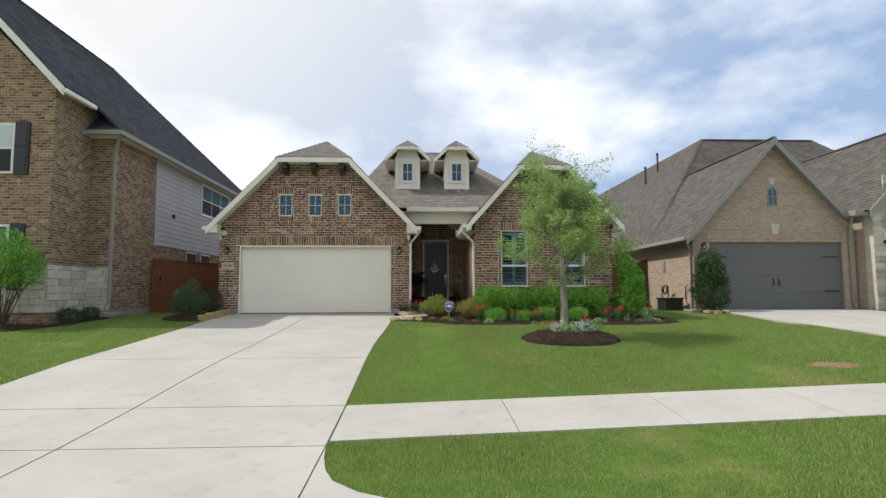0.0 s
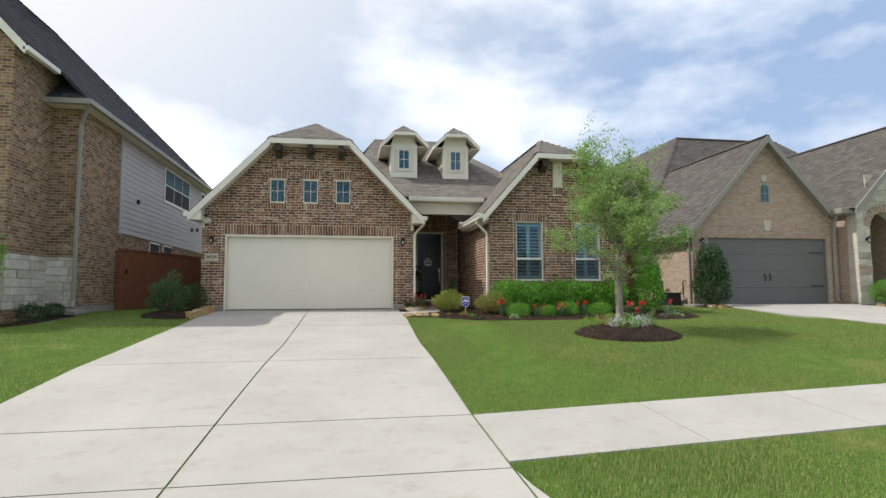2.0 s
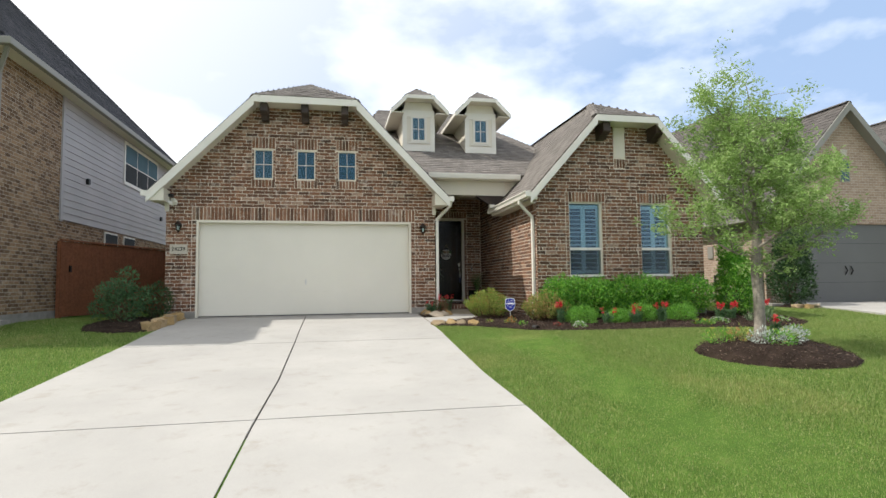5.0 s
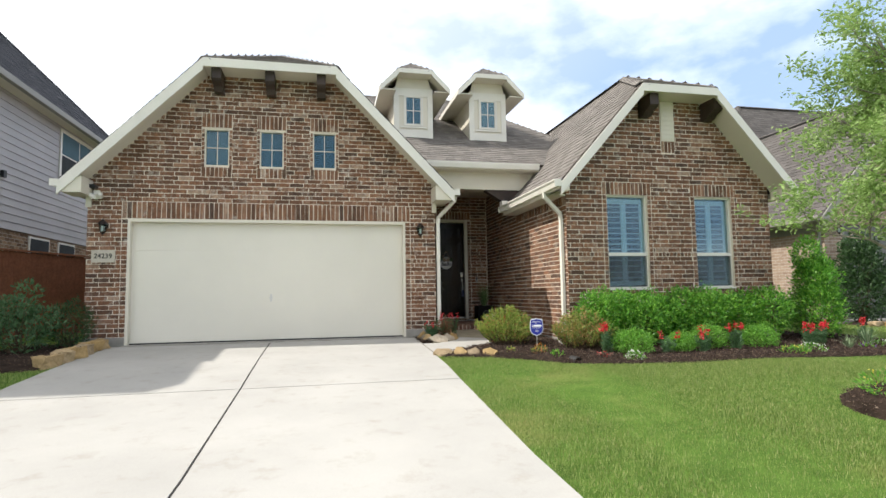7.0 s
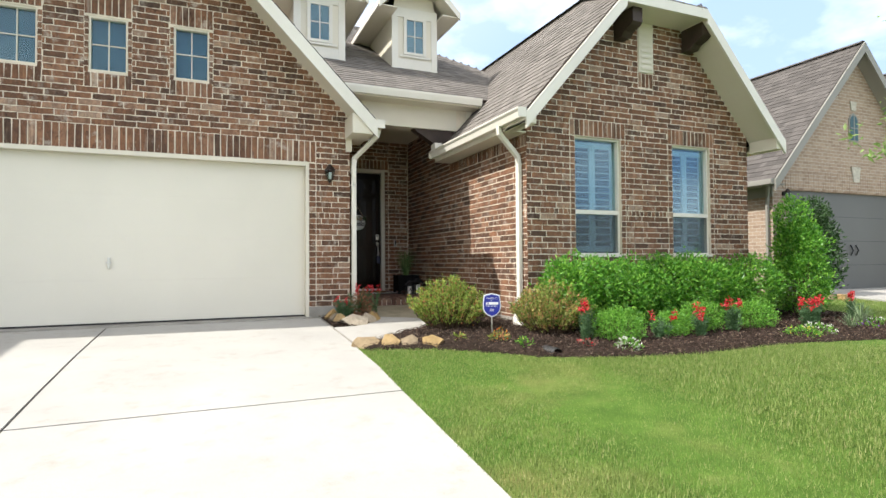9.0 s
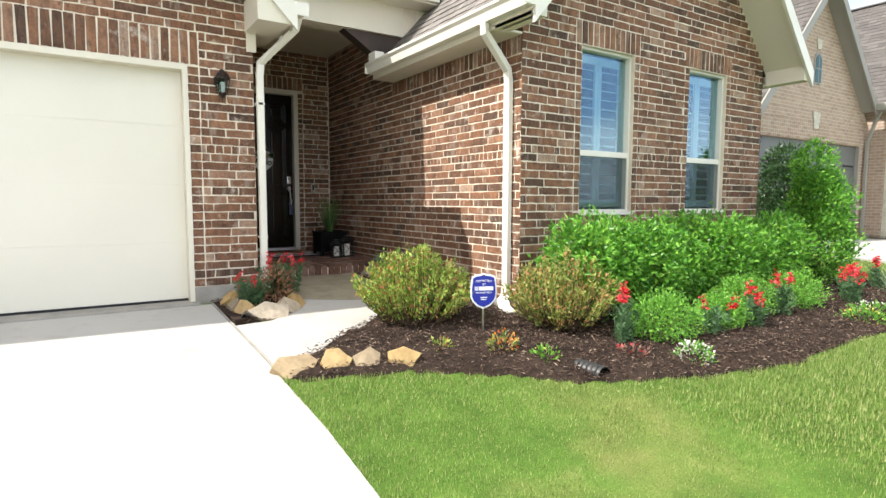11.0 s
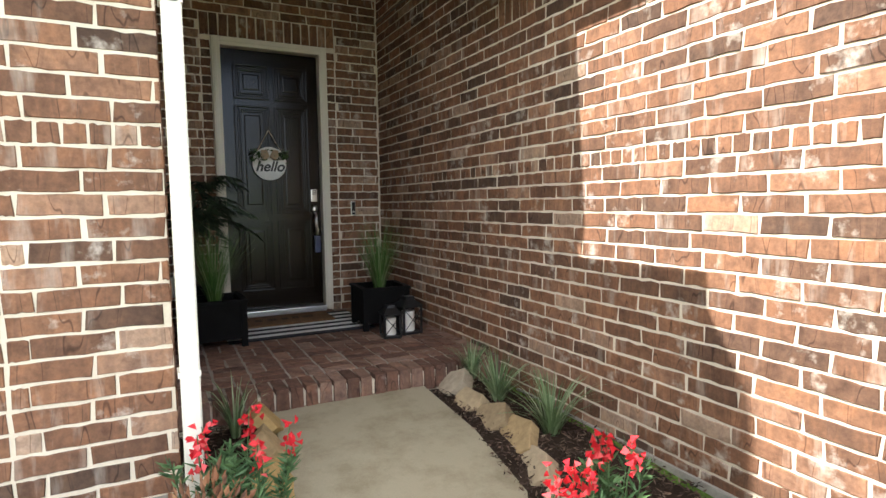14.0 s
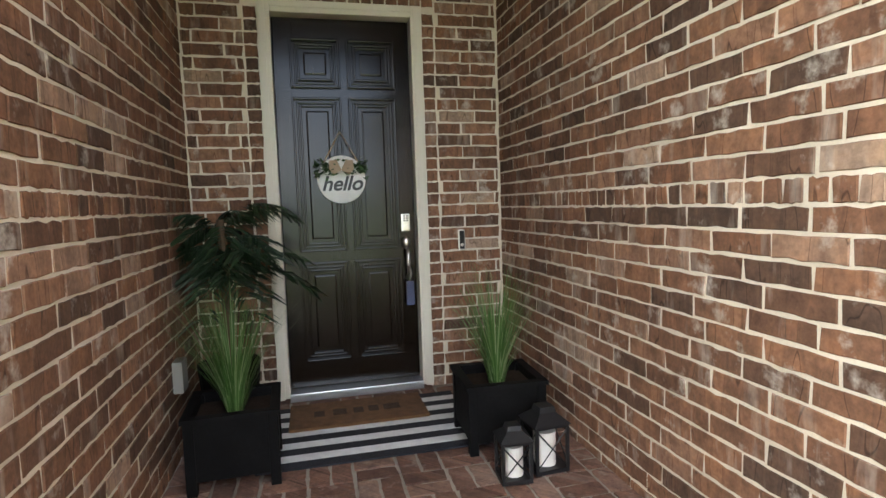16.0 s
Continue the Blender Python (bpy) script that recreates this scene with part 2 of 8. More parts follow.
M_GRASS = leaf_material("grass_blade", [(0, (0.12, 0.18, 0.038)), (0.5, (0.21, 0.295, 0.068)), (0.86, (0.33, 0.405, 0.125)), (1, (0.5, 0.46, 0.22))], 0.6, 0.4)
M_TREE_LEAF = leaf_material("tree_leaf", [(0, (0.17, 0.28, 0.07)), (0.6, (0.3, 0.44, 0.13)), (1, (0.45, 0.57, 0.23))], 0.5, 0.5)
M_HEDGE_LEAF = leaf_material("hedge_leaf", [(0, (0.06, 0.19, 0.025)), (0.6, (0.14, 0.37, 0.04)), (1, (0.3, 0.55, 0.08))], 0.38, 0.4)
M_DARK_LEAF = leaf_material("dark_leaf", [(0, (0.02, 0.05, 0.015)), (0.7, (0.045, 0.1, 0.03)), (1, (0.09, 0.16, 0.06))], 0.4, 0.25)
M_BOX_LEAF = leaf_material("boxwood_leaf", [(0, (0.08, 0.24, 0.03)), (1, (0.25, 0.52, 0.07))], 0.45, 0.4)
M_AZALEA = leaf_material("azalea_leaf", [(0, (0.11, 0.2, 0.03)), (0.45, (0.27, 0.38, 0.06)), (0.84, (0.47, 0.54, 0.13)), (0.91, (0.45, 0.2, 0.08)), (1, (0.45, 0.16, 0.08))], 0.5, 0.4)
M_AZALEA_RUST = leaf_material("rust_azalea_leaf", [(0, (0.13, 0.2, 0.04)), (0.5, (0.3, 0.37, 0.08)), (0.72, (0.44, 0.44, 0.13)), (0.8, (0.5, 0.22, 0.1)), (1, (0.52, 0.3, 0.13))], 0.5, 0.35)
M_SILVER_LEAF = leaf_material("silver_leaf", [(0, (0.4, 0.45, 0.4)), (1, (0.62, 0.66, 0.6))], 0.7, 0.2)
M_SPIKE = leaf_material("spiky_leaf", [(0, (0.07, 0.12, 0.05)), (0.6, (0.16, 0.24, 0.11)), (1, (0.38, 0.45, 0.28))], 0.5, 0.25)
M_REED = leaf_material("reed_leaf", [(0, (0.04, 0.1, 0.02)), (0.6, (0.1, 0.2, 0.05)), (1, (0.34, 0.42, 0.22))], 0.5, 0.25)
M_SNAP_LEAF = leaf_material("snapdragon_leaf", [(0, (0.05, 0.11, 0.045)), (1, (0.13, 0.24, 0.1))], 0.5, 0.3)
M_RED = leaf_material("red_petal", [(0, (0.5, 0.01, 0.02)), (0.7, (0.72, 0.03, 0.045)), (1, (0.8, 0.15, 0.16))], 0.5, 0.3)
M_ORANGE = leaf_material("orange_petal", [(0, (0.6, 0.1, 0.01)), (1, (0.75, 0.3, 0.03))], 0.5, 0.3)
M_WHITE_PETAL = leaf_material("white_petal", [(0, (0.7, 0.68, 0.62)), (1, (0.85, 0.84, 0.8))], 0.6, 0.3)
M_YELLOW_PETAL = leaf_material("yellow_petal", [(0, (0.7, 0.55, 0.04)), (1, (0.8, 0.75, 0.2))], 0.6, 0.3)
M_PURPLE = leaf_material("purple_leaf", [(0, (0.14, 0.06, 0.05)), (1, (0.3, 0.17, 0.12))], 0.55, 0.2)
M_COPPER = leaf_material("copper_leaf", [(0, (0.1, 0.05, 0.03)), (0.6, (0.3, 0.14, 0.075)), (1, (0.42, 0.24, 0.13))], 0.55, 0.2)
M_PALM = leaf_material("palm_leaf", [(0, (0.006, 0.016, 0.007)), (1, (0.024, 0.05, 0.02))], 0.45, 0.2)


def lawn_material():
    m, n, l, b = nodes_of("lawn_turf", 0.95, 0, 0.1)
    pos = n.new("ShaderNodeNewGeometry").outputs["Position"]
    big, mid, fine = noise_node(n, l, 0.55, 4, 0.6, pos), noise_node(n, l, 3.5, 5, 0.65, pos), noise_node(n, l, 130, 3, 0.6, pos)
    c = ramp(n, l, mid.outputs["Fac"], [(0.3, (0.08, 0.155, 0.026)), (0.6, (0.13, 0.235, 0.04)), (0.8, (0.23, 0.285, 0.08))]).outputs["Color"]
    d = ramp(n, l, big.outputs["Fac"], [(0.56, (0, 0, 0)), (0.72, (0.75, 0.75, 0.75))]).outputs["Color"]
    c = mix_color(n, l, d, c, (0.36, 0.32, 0.12))
    g = ramp(n, l, fine.outputs["Fac"], [(0.25, (0.55,) * 3), (0.75, (1.15,) * 3)]).outputs["Color"]
    l.new(mix_color(n, l, 1.0, c, g, "MULTIPLY"), b.inputs["Base Color"])
    bump(n, l, b, fine.outputs["Fac"], 0.9, 0.02)
    return m


def concrete_material(name, c, dirt=0.0):
    m, n, l, b = nodes_of(name, 0.9, 0, 0.25)
    pos = n.new("ShaderNodeNewGeometry").outputs["Position"]
    big, mid, fine = noise_node(n, l, 0.7, 5, 0.6, pos), noise_node(n, l, 4.0, 6, 0.7, pos), noise_node(n, l, 160, 3, 0.6, pos)
    a = ramp(n, l, big.outputs["Fac"], [(0.3, tuple(v * 0.86 for v in c)), (0.62, c), (0.8, tuple(v * 1.05 for v in c))]).outputs["Color"]
    s = ramp(n, l, mid.outputs["Fac"], [(0.22, (0.82 - dirt, 0.79 - dirt, 0.73 - dirt)), (0.46 + dirt * 0.4, (1, 1, 1))]).outputs["Color"]
    g = ramp(n, l, fine.outputs["Fac"], [(0.25, (0.88,) * 3), (0.7, (1.03,) * 3)]).outputs["Color"]
    c2 = mix_color(n, l, 1.0, mix_color(n, l, 1.0, a, s, "MULTIPLY"), g, "MULTIPLY")
    l.new(c2, b.inputs["Base Color"])
    bump(n, l, b, fine.outputs["Fac"], 0.35, 0.003)
    return m


M_LAWN = lawn_material()
M_CONCRETE = concrete_material("broom_finished_concrete", (0.425, 0.408, 0.376))
M_JOINT = plain("dark_joint", (0.05, 0.045, 0.04), 0.95, 0, 0.3, 6, 80, 0.3)


def far_brick(name, c1, c2, c3, mortar):
    """Brick for the neighbouring houses, whose courses are fine in the distance."""
    m, n, l, b = nodes_of(name, 0.9, 0, 0.2)
    geo = n.new("ShaderNodeNewGeometry")
    sep = n.new("ShaderNodeSeparateXYZ")
    l.new(geo.outputs["Position"], sep.inputs[0])
    add = n.new("ShaderNodeMath")
    l.new(sep.outputs["X"], add.inputs[0])
    l.new(sep.outputs["Y"], add.inputs[1])
    com = n.new("ShaderNodeCombineXYZ")
    l.new(add.outputs[0], com.inputs["X"])
    l.new(sep.outputs["Z"], com.inputs["Y"])
    t = n.new("ShaderNodeTexBrick")
    t.inputs["Scale"].default_value = 1.0
    t.inputs["Brick Width"].default_value, t.inputs["Row Height"].default_value = 0.203, 0.079
    t.inputs["Mortar Size"].default_value, t.inputs["Bias"].default_value = 0.006, 0.0
    t.inputs["Color1"].default_value, t.inputs["Color2"].default_value = (*c1, 1), (*c2, 1)
    t.inputs["Mortar"].default_value = (*mortar, 1)
    l.new(com.outputs[0], t.inputs["Vector"])
    patch = noise_node(n, l, 5.5, 5, 0.7, geo.outputs["Position"])
    f = ramp(n, l, patch.outputs["Fac"], [(0.56, (0, 0, 0)), (0.7, (0.75,) * 3)]).outputs["Color"]
    l.new(mix_color(n, l, f, t.outputs["Color"], c3), b.inputs["Base Color"])
    inv = n.new("ShaderNodeMath")
    inv.operation, inv.inputs[0].default_value = "SUBTRACT", 1.0
    l.new(t.outputs["Fac"], inv.inputs[1])
    bump(n, l, b, inv.outputs[0], 0.8, 0.008)
    return m


M_BRICK_LEFT = far_brick("tan_brown_brick", (0.33, 0.215, 0.125), (0.12, 0.072, 0.042), (0.5, 0.4, 0.3), (0.42, 0.36, 0.29))
M_BRICK_RIGHT = far_brick("buff_brick", (0.4, 0.3, 0.225), (0.3, 0.215, 0.16), (0.46, 0.38, 0.31), (0.5, 0.45, 0.38))


def glass_material(name, tint, rough=0.02, alpha=0.45):
    m, n, l, b = nodes_of(name, rough, 0, 0.5)
    b.inputs["Base Color"].default_value = (*tint, 1)
    b.inputs["IOR"].default_value = 1.9
    tr = n.new("ShaderNodeBsdfTransparent")
    tr.inputs["Color"].default_value = (0.75, 0.85, 0.88, 1)
    gl = n.new("ShaderNodeBsdfGlossy")
    gl.inputs["Roughness"].default_value, gl.inputs["Color"].default_value = rough, (0.6, 0.78, 0.88, 1)
    mx = n.new("ShaderNodeMixShader")
    lw = n.new("ShaderNodeLayerWeight")
    lw.inputs["Blend"].default_value = 0.35
    cv = n.new("ShaderNodeMapRange")
    cv.inputs["To Min"].default_value, cv.inputs["To Max"].default_value = 0.04, 0.5
    l.new(lw.outputs["Facing"], cv.inputs["Value"])
    l.new(cv.outputs[0], mx.inputs["Fac"])
    l.new(tr.outputs[0], mx.inputs[1])
    l.new(gl.outputs[0], mx.inputs[2])
    l.new(mx.outputs["Shader"], n["Material Output"].inputs["Surface"])
    return m


M_GLASS = glass_material("window_glass", (0.52, 0.59, 0.62))


def screen_material():
    m, n, l, b = nodes_of("insect_screen_mesh", 0.7, 0, 0.2)
    b.inputs["Base Color"].default_value = (0.05, 0.06, 0.062, 1)
    tr, mx = n.new("ShaderNodeBsdfTransparent"), n.new("ShaderNodeMixShader")
    mx.inputs["Fac"].default_value = 0.28
    l.new(tr.outputs[0], mx.inputs[1])
    l.new(b.outputs[0], mx.inputs[2])
    l.new(mx.outputs["Shader"], n["Material Output"].inputs["Surface"])
    return m


M_SCREEN = screen_material()


# ---- mesh helpers ----
def link(name, bm, mat, parent=None, label="", smooth=False):
    me = bpy.data.meshes.new(name)
    bmesh.ops.recalc_face_normals(bm, faces=bm.faces)
    bm.to_mesh(me)
    bm.free()
    if smooth:
        me.polygons.foreach_set("use_smooth", [True] * len(me.polygons))
    me.materials.append(mat)
    ob = new(name, me)
    if parent:
        ob.parent = parent
    if label:
        ob["label"] = label
    return ob


def part(name, bm, mat, parent, label="", smooth=False):
    return link(name, bm, mat, parent, label, smooth)


def thing(name, label, category, group="", kind="", at=(0, 0, 0), turn=0.0):
    ob = new(name)
    ob.empty_display_size = 0.1
    ob.matrix_basis = pose(*at, 0, 0, turn)
    return tagged(ob, label, category, group, kind)


def mesh_from(name, verts, faces, mat, parent=None, label="", kind="", smooth=False):
    me = bpy.data.meshes.new(name)
    v = np.asarray(verts, dtype=np.float32).reshape(-1, 3)
    f = np.asarray(faces, dtype=np.int32)
    k = f.shape[1]
    me.vertices.add(len(v))
    me.vertices.foreach_set("co", v.ravel())
    me.loops.add(f.size)
    me.loops.foreach_set("vertex_index", f.ravel())
    me.polygons.add(len(f))
    me.polygons.foreach_set("loop_start", np.arange(0, f.size, k, dtype=np.int32))
    me.update(calc_edges=True)
    me.polygons.foreach_set("use_smooth", [smooth] * len(f))
    me.materials.append(mat)
    ob = new(name, me)
    if parent:
        ob.parent = parent
    return tagged(ob, label, kind=kind)


def box(bm, x0, x1, y0, y1, z0, z1, bev=0.0):
    m = Matrix.LocRotScale(((x0 + x1) / 2, (y0 + y1) / 2, (z0 + z1) / 2), None, (abs(x1 - x0), abs(y1 - y0), abs(z1 - z0)))
    r = bmesh.ops.create_cube(bm, size=1, matrix=m)
    if bev:
        e = list({e for v in r["verts"] for e in v.link_edges})
        bmesh.ops.bevel(bm, geom=e, offset=bev, segments=2, affect="EDGES", profile=0.7)


def one_box(x0, x1, y0, y1, z0, z1, bev=0.0):
    bm = bmesh.new()
    box(bm, x0, x1, y0, y1, z0, z1, bev)
    return bm


def prism(bm, pts, axis, a, b):
    """Extrude a polygon: axis 'y' takes (x, z) points, 'x' takes (y, z), 'z' takes (x, y)."""
    def at(p, k):
        return {"y": (p[0], k, p[1]), "x": (k, p[0], p[1]), "z": (p[0], p[1], k)}[axis]
    lo = [bm.verts.new(at(p, a)) for p in pts]
    hi = [bm.verts.new(at(p, b)) for p in pts]
    bm.faces.new(lo)
    bm.faces.new(hi[::-1])
    for i in range(len(pts)):
        j = (i + 1) % len(pts)
        bm.faces.new((lo[i], lo[j], hi[j], hi[i]))


def one_prism(pts, axis, a, b):
    bm = bmesh.new()
    prism(bm, pts, axis, a, b)
    return bm


def slab(bm, pts, thick):
    """A planar polygon in space, given thickness below it."""
    v = [Vector(p) for p in pts]
    n = (v[1] - v[0]).cross(v[2] - v[0]).normalized()
    if n.z < 0:
        n = -n
    top = [bm.verts.new(p) for p in v]
    low = [bm.verts.new(p - n * thick) for p in v]
    bm.faces.new(top)
    bm.faces.new(low[::-1])
    for i in range(len(v)):
        j = (i + 1) % len(v)
        bm.faces.new((top[i], top[j], low[j], low[i]))


def tube(bm, pts, radii, sides=8):
    """A tube through points, each with its radius; a pair of radii gives an oval."""
    rings = []
    pts = [Vector(p) for p in pts]
    for i, p in enumerate(pts):
        d = (pts[min(i + 1, len(pts) - 1)] - pts[max(i - 1, 0)]).normalized()
        a = d.cross(Vector((0, 0, 1)) if abs(d.z) < 0.9 else Vector((1, 0, 0))).normalized()
        b = d.cross(a)
        r = radii[i] if isinstance(radii, (list, tuple)) else radii
        rings.append([bm.verts.new(p + (a * math.cos(2 * math.pi * k / sides) + b * math.sin(2 * math.pi * k / sides)) * r) for k in range(sides)])
    for q, r in zip(rings, rings[1:]):
        for k in range(sides):
            bm.faces.new((q[k], q[(k + 1) % sides], r[(k + 1) % sides], r[k]))
    bm.faces.new(rings[0])
    bm.faces.new(rings[-1][::-1])


# ---- ground ----
GY = [-60, 0, 4.5, 5.6, 7, 8.2, 9.8, 11.5, 14.2, 15.0, 16.2, 18.05, 30, 400]
GZ = [-1.3, -1.05, -0.92, -0.87, -0.78, -0.66, -0.51, -0.41, -0.24, -0.18, -0.1, -0.01, 0.03, 0.1]


def ease(a, b, x):
    t = min(1.0, max(0.0, (x - a) / (b - a)))
    return t * t * (3 - 2 * t)


def ground_z(x, y):
    """Height of the ground: a rise to the house, with a crown in the lawn."""
    return float(np.interp(y, GY, GZ)) + 0.1 * ease(0.0, 1.5, x) * ease(8.5, 10.5, y) * (1 - ease(13.2, 15.0, y))


def strip(name, x0, x1, ys, lift, mat, parent=None, wave=0.0, x_steps=1):
    """A sheet that follows the ground between two x over a run of y."""
    v, f = [], []
    xs = np.linspace(x0, x1, x_steps + 1)
    for y in ys:
        for x in xs:
            v.append((x, y, ground_z(x, y) + lift + wave * (noise.noise((x * 0.9, y * 0.9, 0)))))
    w = len(xs)
    for i in range(len(ys) - 1):
        for k in range(w - 1):
            f.append((i * w + k, i * w + k + 1, (i + 1) * w + k + 1, (i + 1) * w + k))
    return mesh_from(name, v, f, mat, parent)


ys_ground = [-3000, -60] + list(np.arange(-20, 40, 0.5)) + [60, 150, 3000]
v, f = [], []
xs_ground = [-3000, -200, -60] + list(np.arange(-20, 24, 1.0)) + [60, 200, 3000]
for y in ys_ground:
    for x in xs_ground:
        v.append((x, y, ground_z(x, y) + 0.012 * noise.noise((x * 0.6, y * 0.6, 3.0))))
w = len(xs_ground)
f = [(i * w + k, i * w + k + 1, (i + 1) * w + k + 1, (i + 1) * w + k) for i in range(len(ys_ground) - 1) for k in range(w - 1)]
ground = mesh_from("ground", v, f, M_LAWN, None, "green mown lawn turf with dry patches", "structure")
tagged(ground, category="lawn")

DR_L, DR_R = -5.93, -0.84
WALK_L = -0.70


def drive_edge(y):
    """The lawn side of the drive, which widens a little toward the garage."""
    return np.interp(y, [11.5, 15.0], [DR_R, WALK_L])


def concrete_piece(name, outline, lift, thick, parent, mat=M_CONCRETE):
    """A cast slab whose outline is given in plan, following the ground, with a rounded arris."""
    bm = bmesh.new()
    top = [bm.verts.new((x, y, ground_z(x, y) + lift)) for x, y in outline]
    fc = bm.faces.new(top)
    r = bmesh.ops.extrude_face_region(bm, geom=[fc])
    for q in [q for q in r["geom"] if isinstance(q, bmesh.types.BMVert)]:
        q.co.z -= thick
    bm.verts.ensure_lookup_table()
    e = [e for e in bm.edges if all(q in top for q in e.verts)]
    bmesh.ops.bevel(bm, geom=e, offset=0.012, segments=2, affect="EDGES")
    return link(name, bm, mat, parent)


def run(x0, x1, y0, y1, step=0.5):
    """Outline of a slab from y0 to y1 with points along its sides."""
    ys = [y0 + (y1 - y0) * i / max(1, round((y1 - y0) / step)) for i in range(max(1, round((y1 - y0) / step)) + 1)]
    return [(x0, y) for y in ys] + [(x1, y) for y in reversed(ys)]


def centre_joint(y):
    return -3.46 + min(0.16, 0.034 * max(0.0, y - 7.0))


def paving(name, x0, x1, cuts, lift, parent):
    for y0, y1 in zip(cuts, cuts[1:]):
        ys = sorted({y0, y1, *[y for y in GY if y0 < y < y1]})
        bm = bmesh.new()
        g = 0.01
        rows = []
        for i, y in enumerate(ys):
            yy = y + (g if i == 0 else -g if i == len(ys) - 1 else 0)
            rows.append([bm.verts.new((x, yy, ground_z(x, yy) + lift)) for x in ((x0 if x0 else centre_joint(yy)) + g, (drive_edge(yy) if x1 == DR_R else x1 if x1 else centre_joint(yy)) - g)])
        fs = [bm.faces.new((a[0], a[1], b[1], b[0])) for a, b in zip(rows, rows[1:])]
        r = bmesh.ops.extrude_face_region(bm, geom=fs)
        for q in [q for q in r["geom"] if isinstance(q, bmesh.types.BMVert)]:
            q.co.z -= 0.1
        link(name, bm, M_CONCRETE, parent)


driveway = thing("driveway", "pale concrete driveway with tooled joints", "driveway", kind="structure")
CUTS = [-4.0, 1.0, 3.9, 5.56, 7.06, 9.95, 14.2, 17.95]
paving("slab", DR_L, None, CUTS, 0.012, driveway)
paving("slab", None, DR_R, CUTS, 0.012, driveway)
jb = strip("joint_bed", DR_L + 0.01, DR_R - 0.01, [y for y in np.arange(-4, 18, 0.5)] + [17.95], 0.002, M_JOINT, driveway)
apron = part("garage_sill", one_box(-5.74, -0.8, 17.93, 18.3, -0.3, 0.012, 0.01), M_CONC_BASE, driveway, "worn concrete garage sill")
FLARE = [(-0.8, 5.2), (-0.74, 4.9), (-0.64, 4.64), (-0.4, 4.39), (-0.1, 4.22), (0.5, 4.02), (1.2, 3.9)]
for side in (1, -1):
    pts = [(x, y) if side > 0 else (DR_L + DR_R - x, y) for x, y in FLARE]
    edge = DR_R + 0.004 if side > 0 else DR_L - 0.004
    bm = bmesh.new()
    for (ax, ay), (bx, by_) in zip([(edge + side * 0.001, 5.5)] + pts, pts):
        q = [(edge, ay), (ax, ay), (bx, by_), (edge, by_)]
        vs = [bm.verts.new((x, y, ground_z(x, y) + 0.013)) for x, y in q]
        bm.faces.new(vs)
    vs = [bm.verts.new((x, y, ground_z(x, y) + 0.013)) for x, y in ((edge, 3.9), (edge, 0.6), (edge + side * 2.04, 0.6), (edge + side * 2.04, 3.9))]
    bm.faces.new(vs)
    bmesh.ops.remove_doubles(bm, verts=bm.verts, dist=0.0005)
    link("flared_apron", bm, M_CONCRETE, driveway)

skew = lambda x: 0.1 * max(0.0, x - DR_R)
sidewalk = thing("sidewalk", "pale concrete public sidewalk slabs beside the lawn", "sidewalk", kind="structure")
for x0, x1 in [(DR_R + 0.006 + 2.0 * i, DR_R + 0.006 + 2.0 * (i + 1)) for i in range(9)] + [(DR_L - 2.0 * (i + 1), DR_L - 2.0 * i) for i in range(6)]:
    bm = bmesh.new()
    vs = [bm.verts.new((x, y, ground_z(x, y) + 0.014)) for x, y in ((x0 + 0.006, 5.7 + skew(x0)), (x1 - 0.006, 5.7 + skew(x1)), (x1 - 0.006, 7.05 + skew(x1)), (x0 + 0.006, 7.05 + skew(x0)))]
    fc = bm.faces.new(vs)
    r = bmesh.ops.extrude_face_region(bm, geom=[fc])
    for q in [q for q in r["geom"] if isinstance(q, bmesh.types.BMVert)]:
        q.co.z -= 0.1
    link("slab", bm, M_CONCRETE, sidewalk)

# street behind the walker
street = mesh_from("road", [(-300, -12, -1.1), (300, -12, -1.1), (300, 0.6, -0.985), (-300, 0.6, -0.985)], [(0, 1, 2, 3)],
                   concrete_material("road_concrete", (0.4, 0.39, 0.36)), None, "grey concrete residential street", "structure")

# ---- brick walls ----
BP, BL, JT = 0.079, 0.25, 0.011
brick_cache = {}


OUT_U = np.array([0.0, 0.22, 0.41, 0.6, 0.8, 1.0])
BRICK_QUADS = [(k, k + 1, 10 - k, 11 - k) for k in range(5)] + [((k + 1) % 12, k, 12 + k, 12 + (k + 1) % 12) for k in range(12)]


def brick_shapes(r, d, rng, back=0.0):
    """Hand-worn bricks for rows (u0, u1, z0, z1): ragged outline, edges falling back to the joint."""
    n = len(r)
    V = np.zeros((n, 24, 3))
    w, h = r[:, 1] - r[:, 0], r[:, 3] - r[:, 2]
    end = rng.uniform(-0.0048, 0.0048, (n, 4))
    lift = rng.normal(0, 0.002, (n, 12))
    for k in range(12):
        low = k < 6
        f = OUT_U[k] if low else OUT_U[11 - k]
        e = 0.0
        if k in (0, 5, 6, 11):
            e = end[:, (0, 5, 6, 11).index(k)]
        u = r[:, 0] + w * f + e
        z = (r[:, 2] if low else r[:, 3]) + lift[:, k]
        ins_u = 0.003 * (1 if f == 0 else -1 if f == 1 else 0)
        ins_z = 0.003 * (1 if low else -1)
        V[:, k] = np.stack([u + ins_u, -d + rng.uniform(-0.0008, 0.0008, n), z + ins_z], 1)
        V[:, 12 + k] = np.stack([u, np.full(n, back), z], 1)
    return V


brick_rng = np.random.default_rng(11)


